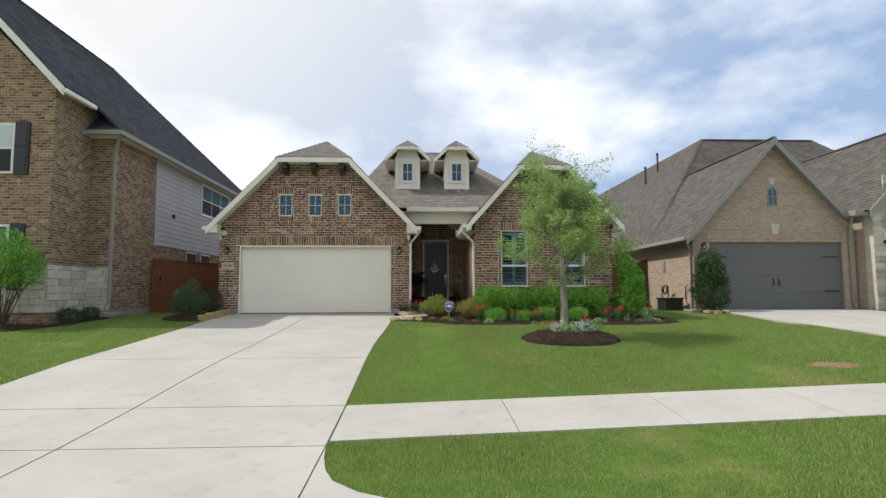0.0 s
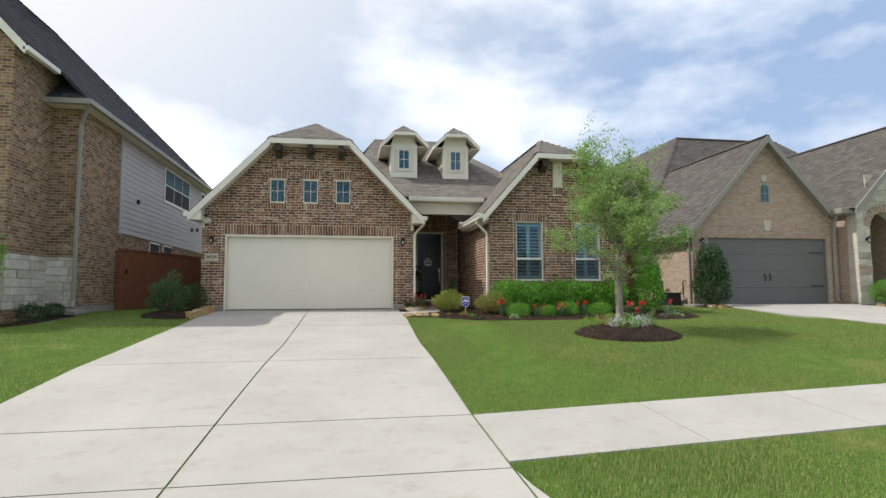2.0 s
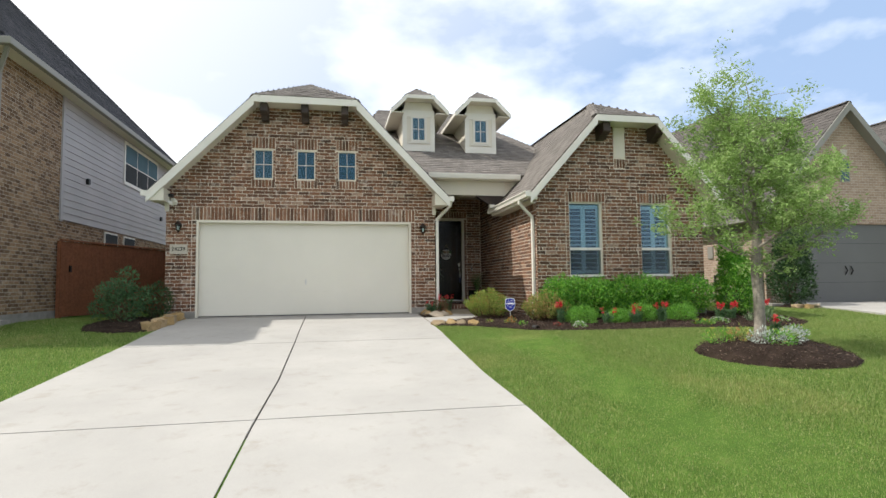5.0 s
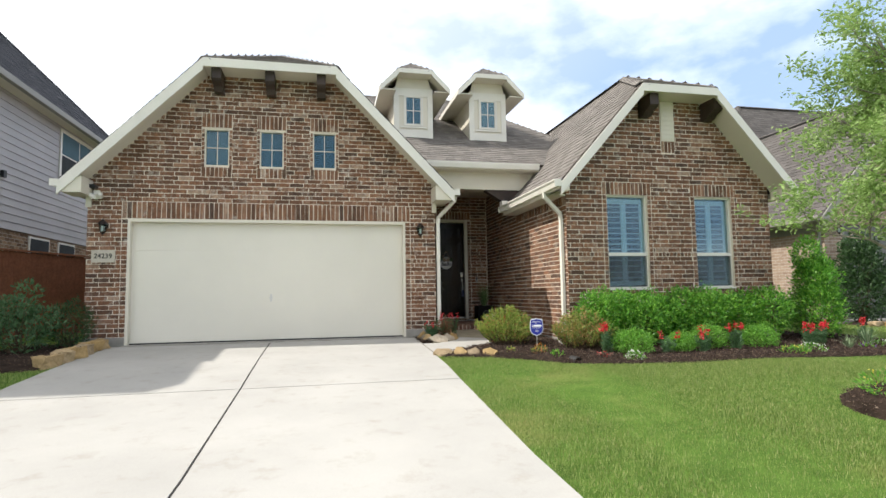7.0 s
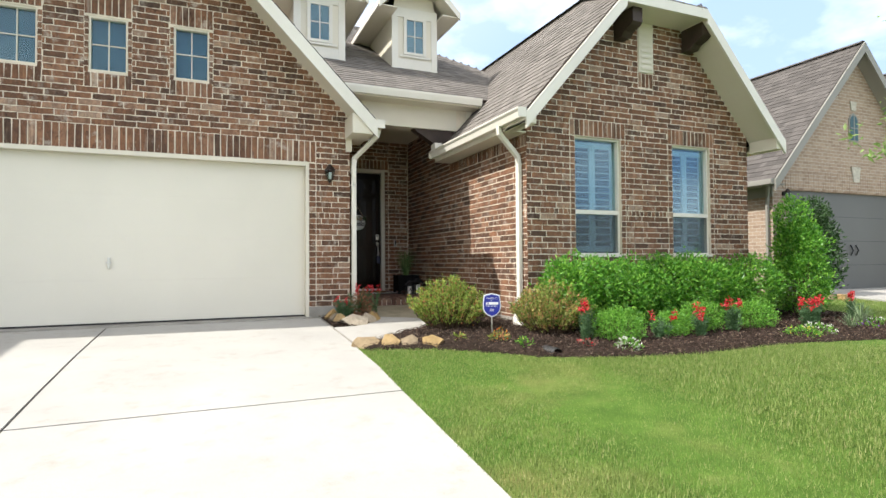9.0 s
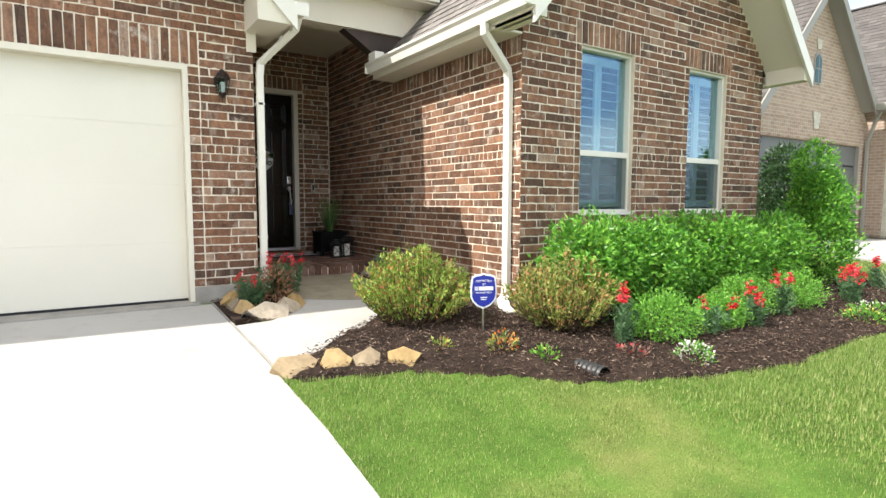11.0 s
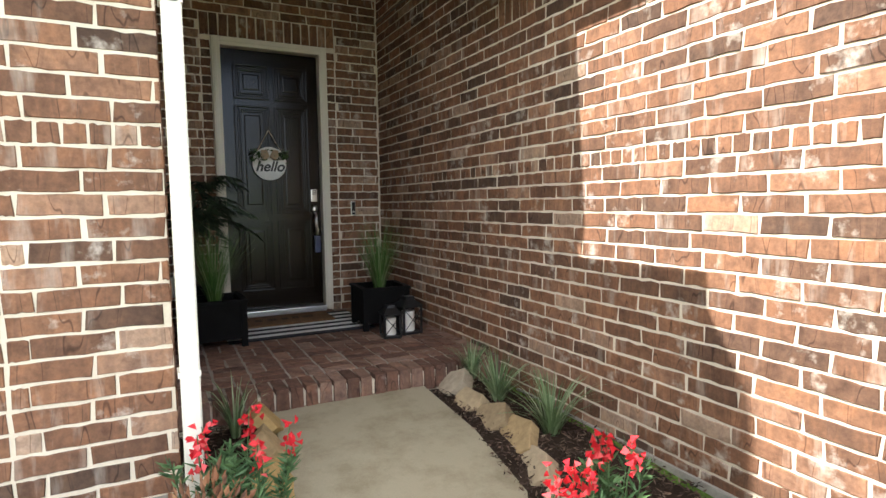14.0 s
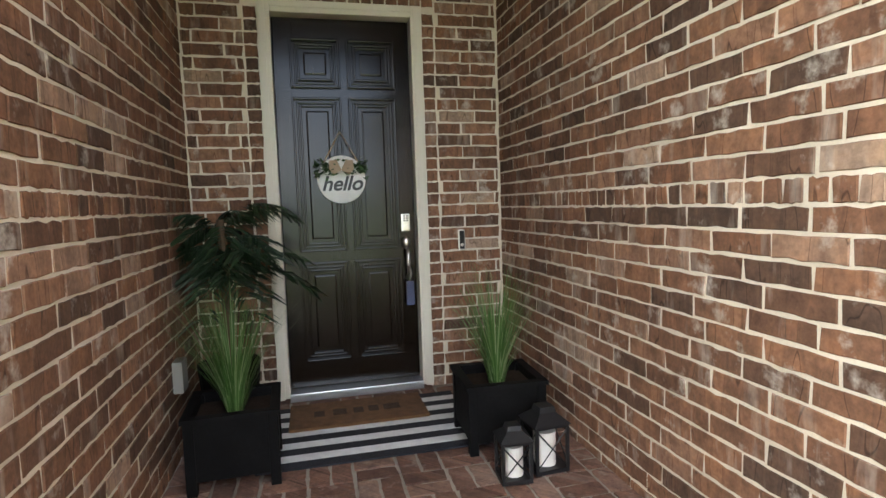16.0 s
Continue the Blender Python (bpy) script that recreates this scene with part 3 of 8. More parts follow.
def brick_mesh(w, h, d, mat):
    """One brick with its face at -d, drawn from a few shapes of each size."""
    key = (round(w / 0.006), round(h, 3), round(d, 3), mat.name, int(brick_rng.integers(12)))
    if key not in brick_cache:
        V = brick_shapes(np.array([[-w / 2, w / 2, -h / 2, h / 2]]), d, brick_rng)[0]
        me = bpy.data.meshes.new("brick")
        me.from_pydata([tuple(map(float, q)) for q in V], [], BRICK_QUADS)
        me.update()
        me.materials.append(mat)
        brick_cache[key] = me
    return brick_cache[key]


LATE_BRICKS = []


def lay_bricks(wall, origin, turn, rects, pick=None, proud=0.0045):
    """rects: (u0, u1, z0, z1) on the wall's face; the face looks along -y before it is turned about z."""
    base = pose(*origin, 0, 0, turn)
    near, rest = [], []
    for r in rects:
        (near if pick and pick((r[0] + r[1]) / 2, (r[2] + r[3]) / 2) and len(near) < 300 else rest).append(r)
    LATE_BRICKS.append((wall, base, near, rest, proud))


def row_rects(rows, z0, z1, half_start=False, header_rows=()):
    """Running bond in courses between z0 and z1. rows(z) gives the clear intervals (u0, u1) at a height."""
    out = []
    n = int(round((z1 - z0) / BP))
    for i in range(n):
        za, zb = z0 + i * BP, z0 + (i + 1) * BP
        for a, b in rows((za + zb) / 2):
            if b - a < 0.03:
                continue
            step = 0.0745 if i in header_rows else BL
            off = (0 if i % 2 == 0 else step * 0.38) + 0.018 * math.sin(i * 2.3)
            k0 = math.floor((a - off) / step)
            u = off + k0 * step
            while u < b:
                p, q = max(u, a), min(u + step, b)
                if q - p > 0.028:
                    out.append((p + JT / 2, q - JT / 2, za + JT / 2, zb - JT / 2))
                u += step
    return out


def soldier(u0, u1, z0, z1):
    n = max(1, round((u1 - u0) / BP))
    s = (u1 - u0) / n
    return [(u0 + i * s + JT / 2, u0 + (i + 1) * s - JT / 2, z0 + JT / 2, z1 - JT / 2) for i in range(n)]


def cut(intervals, a, b):
    out = []
    for p, q in intervals:
        if b <= p or a >= q:
            out.append((p, q))
        else:
            if a > p:
                out.append((p, a))
            if b < q:
                out.append((b, q))
    return out


def cutter(base_rows, holes):
    def rows(z):
        iv = base_rows(z)
        for u0, u1, z0, z1 in holes:
            if z0 < z < z1:
                iv = cut(iv, u0, u1)
        return iv
    return rows


# ---- our house: shell ----
house = thing("house_walls", "red-brown brick single-storey house walls with cream trim", "house wall", kind="structure")
GX0, GX1, GFY = -6.37, -0.23, 18.07       # garage front
WX0, WX1, WFY = 1.77, 5.94, 16.43        # bedroom wing front
DWY = 21.26                              # door wall
PORCH_Z = 0.17
RK = 1.03                                # gable slope of garage
GRX, GRZ = -3.3, 2.74                  # ridge x, eave z
garage_open = (-5.72, -0.83, 0.01, 2.21)


def garage_top(z):
    if z < 2.89:
        return [(GX0, GX1)]
    half = 3.07 - (z - 2.89) / RK
    return [(GRX - half, GRX + half)] if half > 0.9 else []


SMALL_WIN = [(-4.28, 3.20, 3.89), (-3.32, 3.20, 3.89), (-2.36, 3.21, 3.90)]
g_holes = [(garage_open[0], garage_open[1], 0.0, garage_open[3] + 0.305)]
g_extra = soldier(garage_open[0] - 0.1, garage_open[1] + 0.1, 2.215, 2.52)
g_holes[0] = (garage_open[0], garage_open[1], 0.0, 2.215)
g_holes.append((garage_open[0] - 0.1, garage_open[1] + 0.1, 2.215, 2.52))
for cx, z0, z1 in SMALL_WIN:
    zl, zh = 0.15 + round((z0 - 0.39) / BP) * BP, 0.15 + round((z1 + 0.14) / BP) * BP
    g_holes.append((cx - 0.26, cx + 0.26, zl, zh))
    g_extra += soldier(cx - 0.26, cx + 0.26, z1 + 0.02, zh) + soldier(cx - 0.26, cx + 0.26, zl, z0 - 0.02)
    for s in (-1, 1):
        a, b = sorted((cx + s * 0.215, cx + s * 0.26))
        g_extra += [(a, b, z0 - 0.03 + i * BP + JT / 2, z0 - 0.03 + (i + 1) * BP - JT / 2) for i in range(9)]
# narrow edging bricks up both sides of the garage opening
g_holes += [(garage_open[0] - 0.1, garage_open[0], 0.16, 2.21), (garage_open[1], garage_open[1] + 0.1, 0.16, 2.21)]
for a, b in ((garage_open[0] - 0.1, garage_open[0]), (garage_open[1], garage_open[1] + 0.1)):
    g_extra += [(a + JT / 2, b - JT / 2, 0.15 + i * BP + JT / 2, 0.15 + (i + 1) * BP - JT / 2) for i in range(26)]
wall_garage = part("wall_garage", bmesh.new(), M_MORTAR, house)


def solid_with_holes(ob, outline, holes, y0, y1):
    """Fill a wall mesh: strips between the cut lines of its openings, inside an outline (x, z)."""
    bm = bmesh.new()
    xs = sorted({p[0] for p in outline} | {h[0] for h in holes} | {h[1] for h in holes})

    def span(x):
        lo, hi = [], []
        for (ax, az), (bx, bz) in zip(outline, outline[1:] + outline[:1]):
            if ax != bx and min(ax, bx) - 1e-6 <= x <= max(ax, bx) + 1e-6:
                t = (x - ax) / (bx - ax)
                lo.append(az + (bz - az) * t)
        return min(lo), max(lo)
    for a, b in zip(xs, xs[1:]):
        if b - a < 1e-4:
            continue
        m = (a + b) / 2
        za0, za1 = span(a + 1e-4)
        zb0, zb1 = span(b - 1e-4)
        segs = [((za0, zb0), (za1, zb1))]
        for hx0, hx1, hz0, hz1 in sorted(holes, key=lambda h: h[2]):
            if hx0 < m < hx1:
                lo, hi = segs.pop()
                if hz0 > lo[0]:
                    segs.append((lo, (hz0, hz0)))
                segs.append(((hz1, hz1), hi))
        for lo, hi in segs:
            prism(bm, [(a, lo[0]), (b, lo[1]), (b, hi[1]), (a, hi[0])], "y", y0, y1)
    bmesh.ops.remove_doubles(bm, verts=bm.verts, dist=0.0003)
    bmesh.ops.recalc_face_normals(bm, faces=bm.faces)
    bm.to_mesh(ob.data)
    bm.free()


win_holes = [(cx - 0.215, cx + 0.215, z0, z1) for cx, z0, z1 in SMALL_WIN]
solid_with_holes(wall_garage, [(GX0 + 0.009, 0.0), (GX1 - 0.009, 0.0), (GX1 - 0.009, 2.92), (GRX + 1.1, 4.92), (GRX - 1.1, 4.92), (GX0 + 0.009, 2.92)],
                 [(garage_open[0], garage_open[1], -0.1, garage_open[3]), *win_holes], GFY + 0.009, GFY + 0.22)
part("foundation", one_box(GX0 - 0.005, garage_open[0] + 0.0, GFY - 0.012, GFY + 0.2, -0.4, 0.15, 0.01), M_CONC_BASE, house, "rough concrete footing")
part("foundation", one_box(garage_open[1], GX1 + 0.005, GFY - 0.012, GFY + 0.2, -0.4, 0.15, 0.01), M_CONC_BASE, house, "rough concrete footing")
lay_bricks(wall_garage, (0, GFY + 0.009, 0), 0, row_rects(cutter(garage_top, g_holes), 0.15, 4.91, header_rows=(16,)) + g_extra, lambda u, z: u > -0.84 or (z < 2.55 and u > -1.2))

# garage flank along the porch
wall_porch_left = part("wall_porch_left", one_prism([(GFY + 0.22, 0.0), (DWY + 0.2, 0.0), (DWY + 0.2, 3.4), (18.72, 3.4), (18.72, 2.9), (GFY + 0.22, 2.9)], "x", GX1 - 0.21, GX1 - 0.009), M_MORTAR, house)
lay_bricks(wall_porch_left, (GX1 - 0.009, GFY, 0), 90, row_rects(lambda z: [(0.0 if z < 2.85 else 0.65, DWY - GFY)], 0.15, 3.3, header_rows=(16,)), lambda u, z: u > 0.3 and 0.25 < z < 2.5)
part("wall_garage_far", one_box(GX0, GX0 + 0.2, GFY + 0.22, 32.0, -0.2, 2.7), M_BRICK_J, house)

# door wall
D0, D1, DZ1 = 0.22, 1.25, 2.71
DB = PORCH_Z - 0.02
DTOP = DB + round((DZ1 + 0.21 - DB) / BP) * BP
door_rows = cutter(lambda z: [(GX1, WX0)], [(D0 - 0.09, D1 + 0.09, 0.0, DTOP)])
door_edge = [(a + JT / 2, b - JT / 2, DB + i * BP + JT / 2, DB + (i + 1) * BP - JT / 2) for a, b in ((D0 - 0.09, D0), (D1, D1 + 0.09)) for i in range(int((DZ1 - DB) / BP))]
wall_door = part("wall_porch_back", bmesh.new(), M_MORTAR, house)
solid_with_holes(wall_door, [(GX1 - 0.2, 0.0), (WX0 + 0.2, 0.0), (WX0 + 0.2, 3.5), (GX1 - 0.2, 3.5)], [(D0 + 0.04, D1 - 0.04, -0.1, DZ1 - 0.04)], DWY + 0.009, DWY + 0.25)
lay_bricks(wall_door, (0, DWY + 0.009, 0), 0, row_rects(door_rows, DB, 3.5) + door_edge + soldier(D0 - 0.09, D1 + 0.09, DZ1 + 0.003, DTOP), lambda u, z: u > 0.9 and z < 2.9 or u < 0.2)

# bedroom wing front
WS = 1.12
WRX, WEZ = 3.81, 2.62


def wing_top(z):
    if z < 2.75:
        return [(WX0, WX1)]
    half = 2.12 - (z - 2.75) / WS
    return [(max(WX0, WRX - half), min(WX1, WRX + half))] if half > 0.45 else []


WINS = [(2.56, 3.36, 0.86, 2.53), (4.34, 5.11, 0.86, 2.53)]
w_holes, w_extra = [], []
for a, b, z0, z1 in WINS:
    w_holes += [(a - 0.085, b + 0.085, z0 - 0.1, z1), (a - 0.085, b + 0.085, z1, z1 + 3 * BP)]
    w_extra += soldier(a - 0.085, b + 0.085, z1 + 0.003, z1 + 3 * BP) + soldier(a - 0.085, b + 0.085, z0 - 0.1, z0)
    # a stack of cut bricks up each side
    for q0, q1 in ((a - 0.085, a), (b, b + 0.085)):
        w_extra += [(q0 + JT / 2, q1 - JT / 2, z1 - (i + 1) * BP + JT / 2, z1 - i * BP - JT / 2) for i in range(21)]
VENT = (3.70, 3.98, 3.56, 4.4)
w_holes += [VENT, (VENT[0], VENT[1], VENT[2] - 0.22, VENT[2])]
w_extra += soldier(VENT[0], VENT[1], VENT[2] - 0.22, VENT[2])
wall_wing = part("wall_wing_front", bmesh.new(), M_MORTAR, house)
solid_with_holes(wall_wing, [(WX0 + 0.009, -0.3), (WX1 - 0.009, -0.3), (WX1 - 0.009, 2.78), (WRX + 0.7, 4.31), (WRX - 0.7, 4.31), (WX0 + 0.009, 2.78)], [(a, b, z0, z1) for a, b, z0, z1 in WINS], WFY + 0.009, WFY + 0.22)
lay_bricks(wall_wing, (0, WFY + 0.009, 0), 0, row_rects(cutter(wing_top, w_holes), 0.081, 4.31, header_rows=(17,)) + w_extra, lambda u, z: u < 2.6 and z < 2.6)
part("foundation", one_box(WX0 - 0.01, WX1 + 0.01, WFY - 0.012, WFY + 0.2, -0.5, 0.076, 0.01), M_CONC_BASE, house, "rough concrete footing")

# wing flank along the porch
wall_wing_side = part("wall_wing_side", one_prism([(WFY + 0.22, -0.3), (DWY, -0.3), (DWY, 3.4), (18.72, 3.4), (18.72, 2.62), (WFY + 0.22, 2.62)], "x", WX0 + 0.009, WX0 + 0.2), M_MORTAR, house)
part("foundation", one_box(WX0 - 0.012, WX0 + 0.2, WFY + 0.19, 18.8, -0.5, 0.0, 0.01), M_CONC_BASE, house, "rough concrete footing")
L = DWY - WFY
side_rects = row_rects(cutter(lambda z: [(0.0, L)], [(2.2, L, 2.36, 2.60)]), -0.037, 2.34, header_rows=(18,))
side_rects += soldier(0.0, L - 2.25, 2.335, 2.568) + row_rects(lambda z: [(L - 2.42, L)], 2.571, 3.35)
side_rects += row_rects(lambda z: [(L - 2.25, L)], 2.333, 2.571)
# u runs from the porch's back corner towards the street
lay_bricks(wall_wing_side, (WX0 + 0.009, DWY, 0), -90, [(L - b, L - a, c, d) for a, b, c, d in side_rects], lambda u, z: 1.9 < u < 4.2 and 0.45 < z < 2.3)
part("wall_wing_far", one_box(WX1 - 0.2, WX1, WFY + 0.22, 30.0, -0.3, 2.6), M_MORTAR, house)
lay_bricks(house.children[-1], (WX1, WFY, 0), 90, row_rects(lambda z: [(0.0, 6.0)], 0.0, 2.6))
part("wall_back", one_box(GX0, WX1, 31.8, 32.0, -0.2, 2.7), M_MORTAR, house)


# ---- roofs ----
def shingles(name, pts, mat, parent, up, expo=0.145, width=0.26, thick=0.013):
    """Shingle courses over a planar polygon; up is the index of an edge (i, i+1) along the eave."""
    P = [Vector(p) for p in pts]
    o = P[up]
    u = (P[(up + 1) % len(P)] - o).normalized()
    n = (P[1] - P[0]).cross(P[2] - P[0]).normalized()
    if n.z < 0:
        n = -n
    vdir = n.cross(u)
    if vdir.z < 0:
        vdir = -vdir
    uv = [((p - o).dot(u), (p - o).dot(vdir)) for p in P]
    vmax = max(q[1] for q in uv)
    verts, faces = [], []
    rng = random.Random(len(name) * 7 + int(abs(o.x) * 10))
    row = 0
    v0 = 0.0
    while v0 < vmax:
        v1 = min(v0 + expo, vmax)
        m = (v0 + v1) / 2
        xs = []
        for (a, b), (c, d) in zip(uv, uv[1:] + uv[:1]):
            if (b - m) * (d - m) < 0:
                xs.append(a + (c - a) * (m - b) / (d - b))
        if len(xs) >= 2:
            a, b = min(xs), max(xs)
            x = a - rng.random() * width
            while x < b:
                wd = width * rng.uniform(0.35, 1.0)
                p, q = max(x, a), min(x + wd - 0.004, b)
                x += wd
                if q - p < 0.02:
                    continue
                t = thick * rng.uniform(0.7, 1.25)
                lo = v0 - rng.uniform(0, 0.012)
                k = len(verts)
                for uu, vv, hh in ((p, lo, t), (q, lo, t), (q, v1 + 0.01, 0.004), (p, v1 + 0.01, 0.004), (p, lo, 0.0), (q, lo, 0.0)):
                    verts.append(o + u * uu + vdir * vv + n * hh)
                faces += [(k, k + 1, k + 2, k + 3), (k + 4, k + 5, k + 1, k)]
        v0 += expo
        row += 1
    return mesh_from(name, [tuple(q) for q in verts], faces, mat, parent, "", "stuff")


def roof_plane(pts, mat, parent, up, deck_mat=M_DARK_WOOD, expo=0.145):
    bm = bmesh.new()
    slab(bm, pts, 0.05)
    link("roof_deck", bm, deck_mat, parent)
    return shingles("shingle_course", pts, mat, parent, up, expo)


roof = thing("house_roof", "brown-grey asphalt shingle roof with clipped gables", "roof", kind="structure")
# garage: clipped gable
gy, by = 17.58, 33.0
ex = 3.31
ez, az = 2.80, 2.80 + 3.31 * RK
cz = 5.03
ch = (az - cz) / RK
clip_y = gy + (az - cz) / 0.47
roof_plane([(GRX - ex, gy, ez), (GRX - ex, by, ez), (GRX, by, az), (GRX, clip_y, az), (GRX - ch, gy, cz)], M_SHINGLE, roof, 0)
px_ = GX1 - 0.02
pz_ = az - (px_ - GRX) * RK
roof_plane([(GRX + ex, gy, ez), (GRX + ex, 18.45, ez), (px_, 18.45, pz_), (px_, by, pz_), (GRX, by, az), (GRX, clip_y, az), (GRX + ch, gy, cz)], M_SHINGLE, roof, 0)
roof_plane([(GRX - ch, gy, cz), (GRX + ch, gy, cz), (GRX, clip_y, az)], M_SHINGLE, roof, 0)
# wing: clipped gable
wy = 15.95
wex = 2.32
waz = WEZ + 0.06 + wex * WS
wez = WEZ + 0.06
wcz = 4.45
wch = (waz - wcz) / WS
wclip = wy + (waz - wcz) / 0.47
qx_ = WX0 + 0.02
qz_ = waz - (WRX - qx_) * WS
roof_plane([(WRX - wex, wy, wez), (WRX - wex, 18.95, wez), (qx_, 18.95, qz_), (qx_, 24.0, qz_), (WRX, 24.0, waz), (WRX, wclip, waz), (WRX - wch, wy, wcz)], M_SHINGLE, roof, 0)
roof_plane([(WRX + wex, wy, wez), (WRX + wex, 30.0, wez), (WRX, 30.0, waz), (WRX, wclip, waz), (WRX + wch, wy, wcz)], M_SHINGLE, roof, 0)
roof_plane([(WRX - wch, wy, wcz), (WRX + wch, wy, wcz), (WRX, wclip, waz)], M_SHINGLE, roof, 0)
# main hip over the entry
PEY, PEZ = 18.43, 3.52
roof_plane([(-2.6, PEY, PEZ), (4.6, PEY, PEZ), (1.5, 23.9, 6.8), (-1.15, 23.9, 6.8)], M_SHINGLE, roof, 0)
roof_plane([(4.6, PEY, PEZ), (4.6, 29.4, PEZ), (1.5, 23.9, 6.8)], M_SHINGLE, roof, 0)
roof_plane([(-5.0, 29.4, PEZ), (4.6, 29.4, PEZ), (1.5, 23.9, 6.8), (-1.15, 23.9, 6.8)], M_SHINGLE, roof, 0)

def ridge_cap(parent, p, q, mat=M_SHINGLE, w=0.13):
    """Overlapping cap shingles bent over a hip or ridge."""
    p, q = Vector(p), Vector(q)
    d = (q - p).normalized()
    side = d.cross(Vector((0, 0, 1))).normalized()
    up = side.cross(d)
    if up.z < 0:
        up = -up
    n = max(1, int((q - p).length / 0.14))
    bm = bmesh.new()
    for k in range(n):
        a, b = p + (q - p) * (k / n), p + (q - p) * min(1.0, (k + 1.15) / n)
        rows = []
        for c, h_ in ((a, 0.027), (b, 0.022)):
            rows.append([bm.verts.new(c + side * s_ * w + up * (h_ - drop)) for s_, drop in ((-1, 0.075), (-0.35, 0.012), (0.35, 0.012), (1, 0.075))])
        for m_ in range(3):
            bm.faces.new((rows[0][m_], rows[0][m_ + 1], rows[1][m_ + 1], rows[1][m_]))
        low = [bm.verts.new(v_.co - up * 0.02) for v_ in rows[0]]
        for m_ in range(3):
            bm.faces.new((low[m_], low[m_ + 1], rows[0][m_ + 1], rows[0][m_]))
    return tagged(link("ridge_cap", bm, mat, parent), kind="stuff")


for s_ in (-1, 1):
    ridge_cap(roof, (GRX + s_ * ch, gy, cz), (GRX, clip_y, az))
    ridge_cap(roof, (WRX + s_ * wch, wy, wcz), (WRX, wclip, waz))
ridge_cap(roof, (GRX, clip_y, az), (GRX, 30.0, az))
ridge_cap(roof, (WRX, wclip, waz), (WRX, 24.0, waz))
ridge_cap(roof, (-1.15, 23.9, 6.8), (1.5, 23.9, 6.8))
ridge_cap(roof, (4.6, PEY, PEZ), (1.5, 23.9, 6.8))

# ---- trim, soffits, gutters ----
trim = thing("roof_trim", "cream painted fascia boards, soffits and gutters", "trim", kind="structure")


def rake_board(pts, y0, y1, h, mat, parent, name="fascia"):
    """Boards along a polyline (x, z) with depth h downwards, from y0 to y1, mitred at the corners."""
    for (ax, az_), (bx, bz_) in zip(pts, pts[1:]):
        bm = bmesh.new()
        L_ = math.hypot(bx - ax, bz_ - az_)
        k = h * L_ / max(1e-6, abs(bx - ax)) if abs(bx - ax) > 1e-6 else h
        k = min(k, 1.45 * h)
        prism(bm, [(ax, az_), (bx, bz_), (bx, bz_ - k), (ax, az_ - k)], "y", y0, y1)
        link(name, bm, mat, parent)


gpts = [(GRX - ex - 0.03, ez - 0.05), (GRX - ch, cz - 0.02), (GRX + ch, cz - 0.02), (GRX + ex + 0.03, ez - 0.05)]
rake_board(gpts, gy - 0.03, gy + 0.004, 0.155, M_WHITE, trim)
gso = [(x, z - 0.11) for x, z in gpts]
rake_board(gso, gy + 0.005, GFY + 0.02, 0.02, M_TRIM, trim, "soffit")
# boards flat against the brick below the soffit, and boxed eave returns
for s in (-1, 1):
    x = GRX + s * (ex - 0.02)
    part("eave_return", one_prism([(x, 2.58), (x - s * 0.3, 2.58), (x - s * 0.3, 2.86), (x, 2.70)], "y", gy + 0.006, GFY - 0.002), M_TRIM, trim)
    part("corner_board", one_box(*sorted((x - s * 0.2, x - s * 0.29)), GFY - 0.02, GFY - 0.002, 2.4, 2.62), M_TRIM, trim)
wpts = [(WRX - wex - 0.02, wez - 0.05), (WRX - wch, wcz - 0.02), (WRX + wch, wcz - 0.02), (WRX + wex + 0.03, wez - 0.05)]
rake_board(wpts, wy - 0.03, wy + 0.004, 0.14, M_WHITE, trim)
rake_board([(x, z - 0.1) for x, z in wpts], wy + 0.005, WFY + 0.02, 0.02, M_TRIM, trim, "soffit")
for s in (-1, 1):
    x = WRX + s * (wex - 0.02)
    part("eave_return", one_prism([(x, 2.5), (x - s * 0.12, 2.5), (x - s * 0.12, 2.68), (x, 2.56)], "y", wy + 0.006, WFY - 0.002), M_TRIM, trim)
# eave soffits along the flanks
part("soffit", one_box(WRX - wex + 0.05, WX0, WFY, 18.95, 2.5, 2.52), M_TRIM, trim)
part("soffit", one_box(WX1, WRX + wex, WFY, 30.0, 2.5, 2.52), M_TRIM, trim)
part("soffit", one_box(GX1, GRX + ex, GFY, 18.5, 2.6, 2.62), M_TRIM, trim)
part("fascia", one_box(WRX - wex - 0.02, WRX - wex + 0.05, wy + 0.01, 18.95, 2.50, 2.66), M_TRIM, trim)
part("fascia", one_box(WRX + wex, WRX + wex + 0.03, wy + 0.01, 30.0, 2.5, 2.66), M_TRIM, trim)


def gutter(name, y0, y1, x, z, s):
    """A K-style gutter along y; s is the side on which it bulges."""
    prof = [(x, z), (x, z - 0.12), (x + s * 0.08, z - 0.12), (x + s * 0.1, z - 0.05), (x + s * 0.125, z - 0.02), (x + s * 0.125, z), (x + s * 0.11, z), (x + s * 0.11, z - 0.02),
            (x + s * 0.085, z - 0.045), (x + s * 0.07, z - 0.105), (x + s * 0.012, z - 0.105), (x + s * 0.012, z)]
    bm = bmesh.new()
    prism(bm, prof, "y", y0, y1)
    box(bm, *sorted((x, x + s * 0.12)), y0 - 0.006, y0, z - 0.12, z)
    box(bm, *sorted((x, x + s * 0.12)), y1, y1 + 0.006, z - 0.12, z)
    return link(name, bm, M_WHITE, trim)


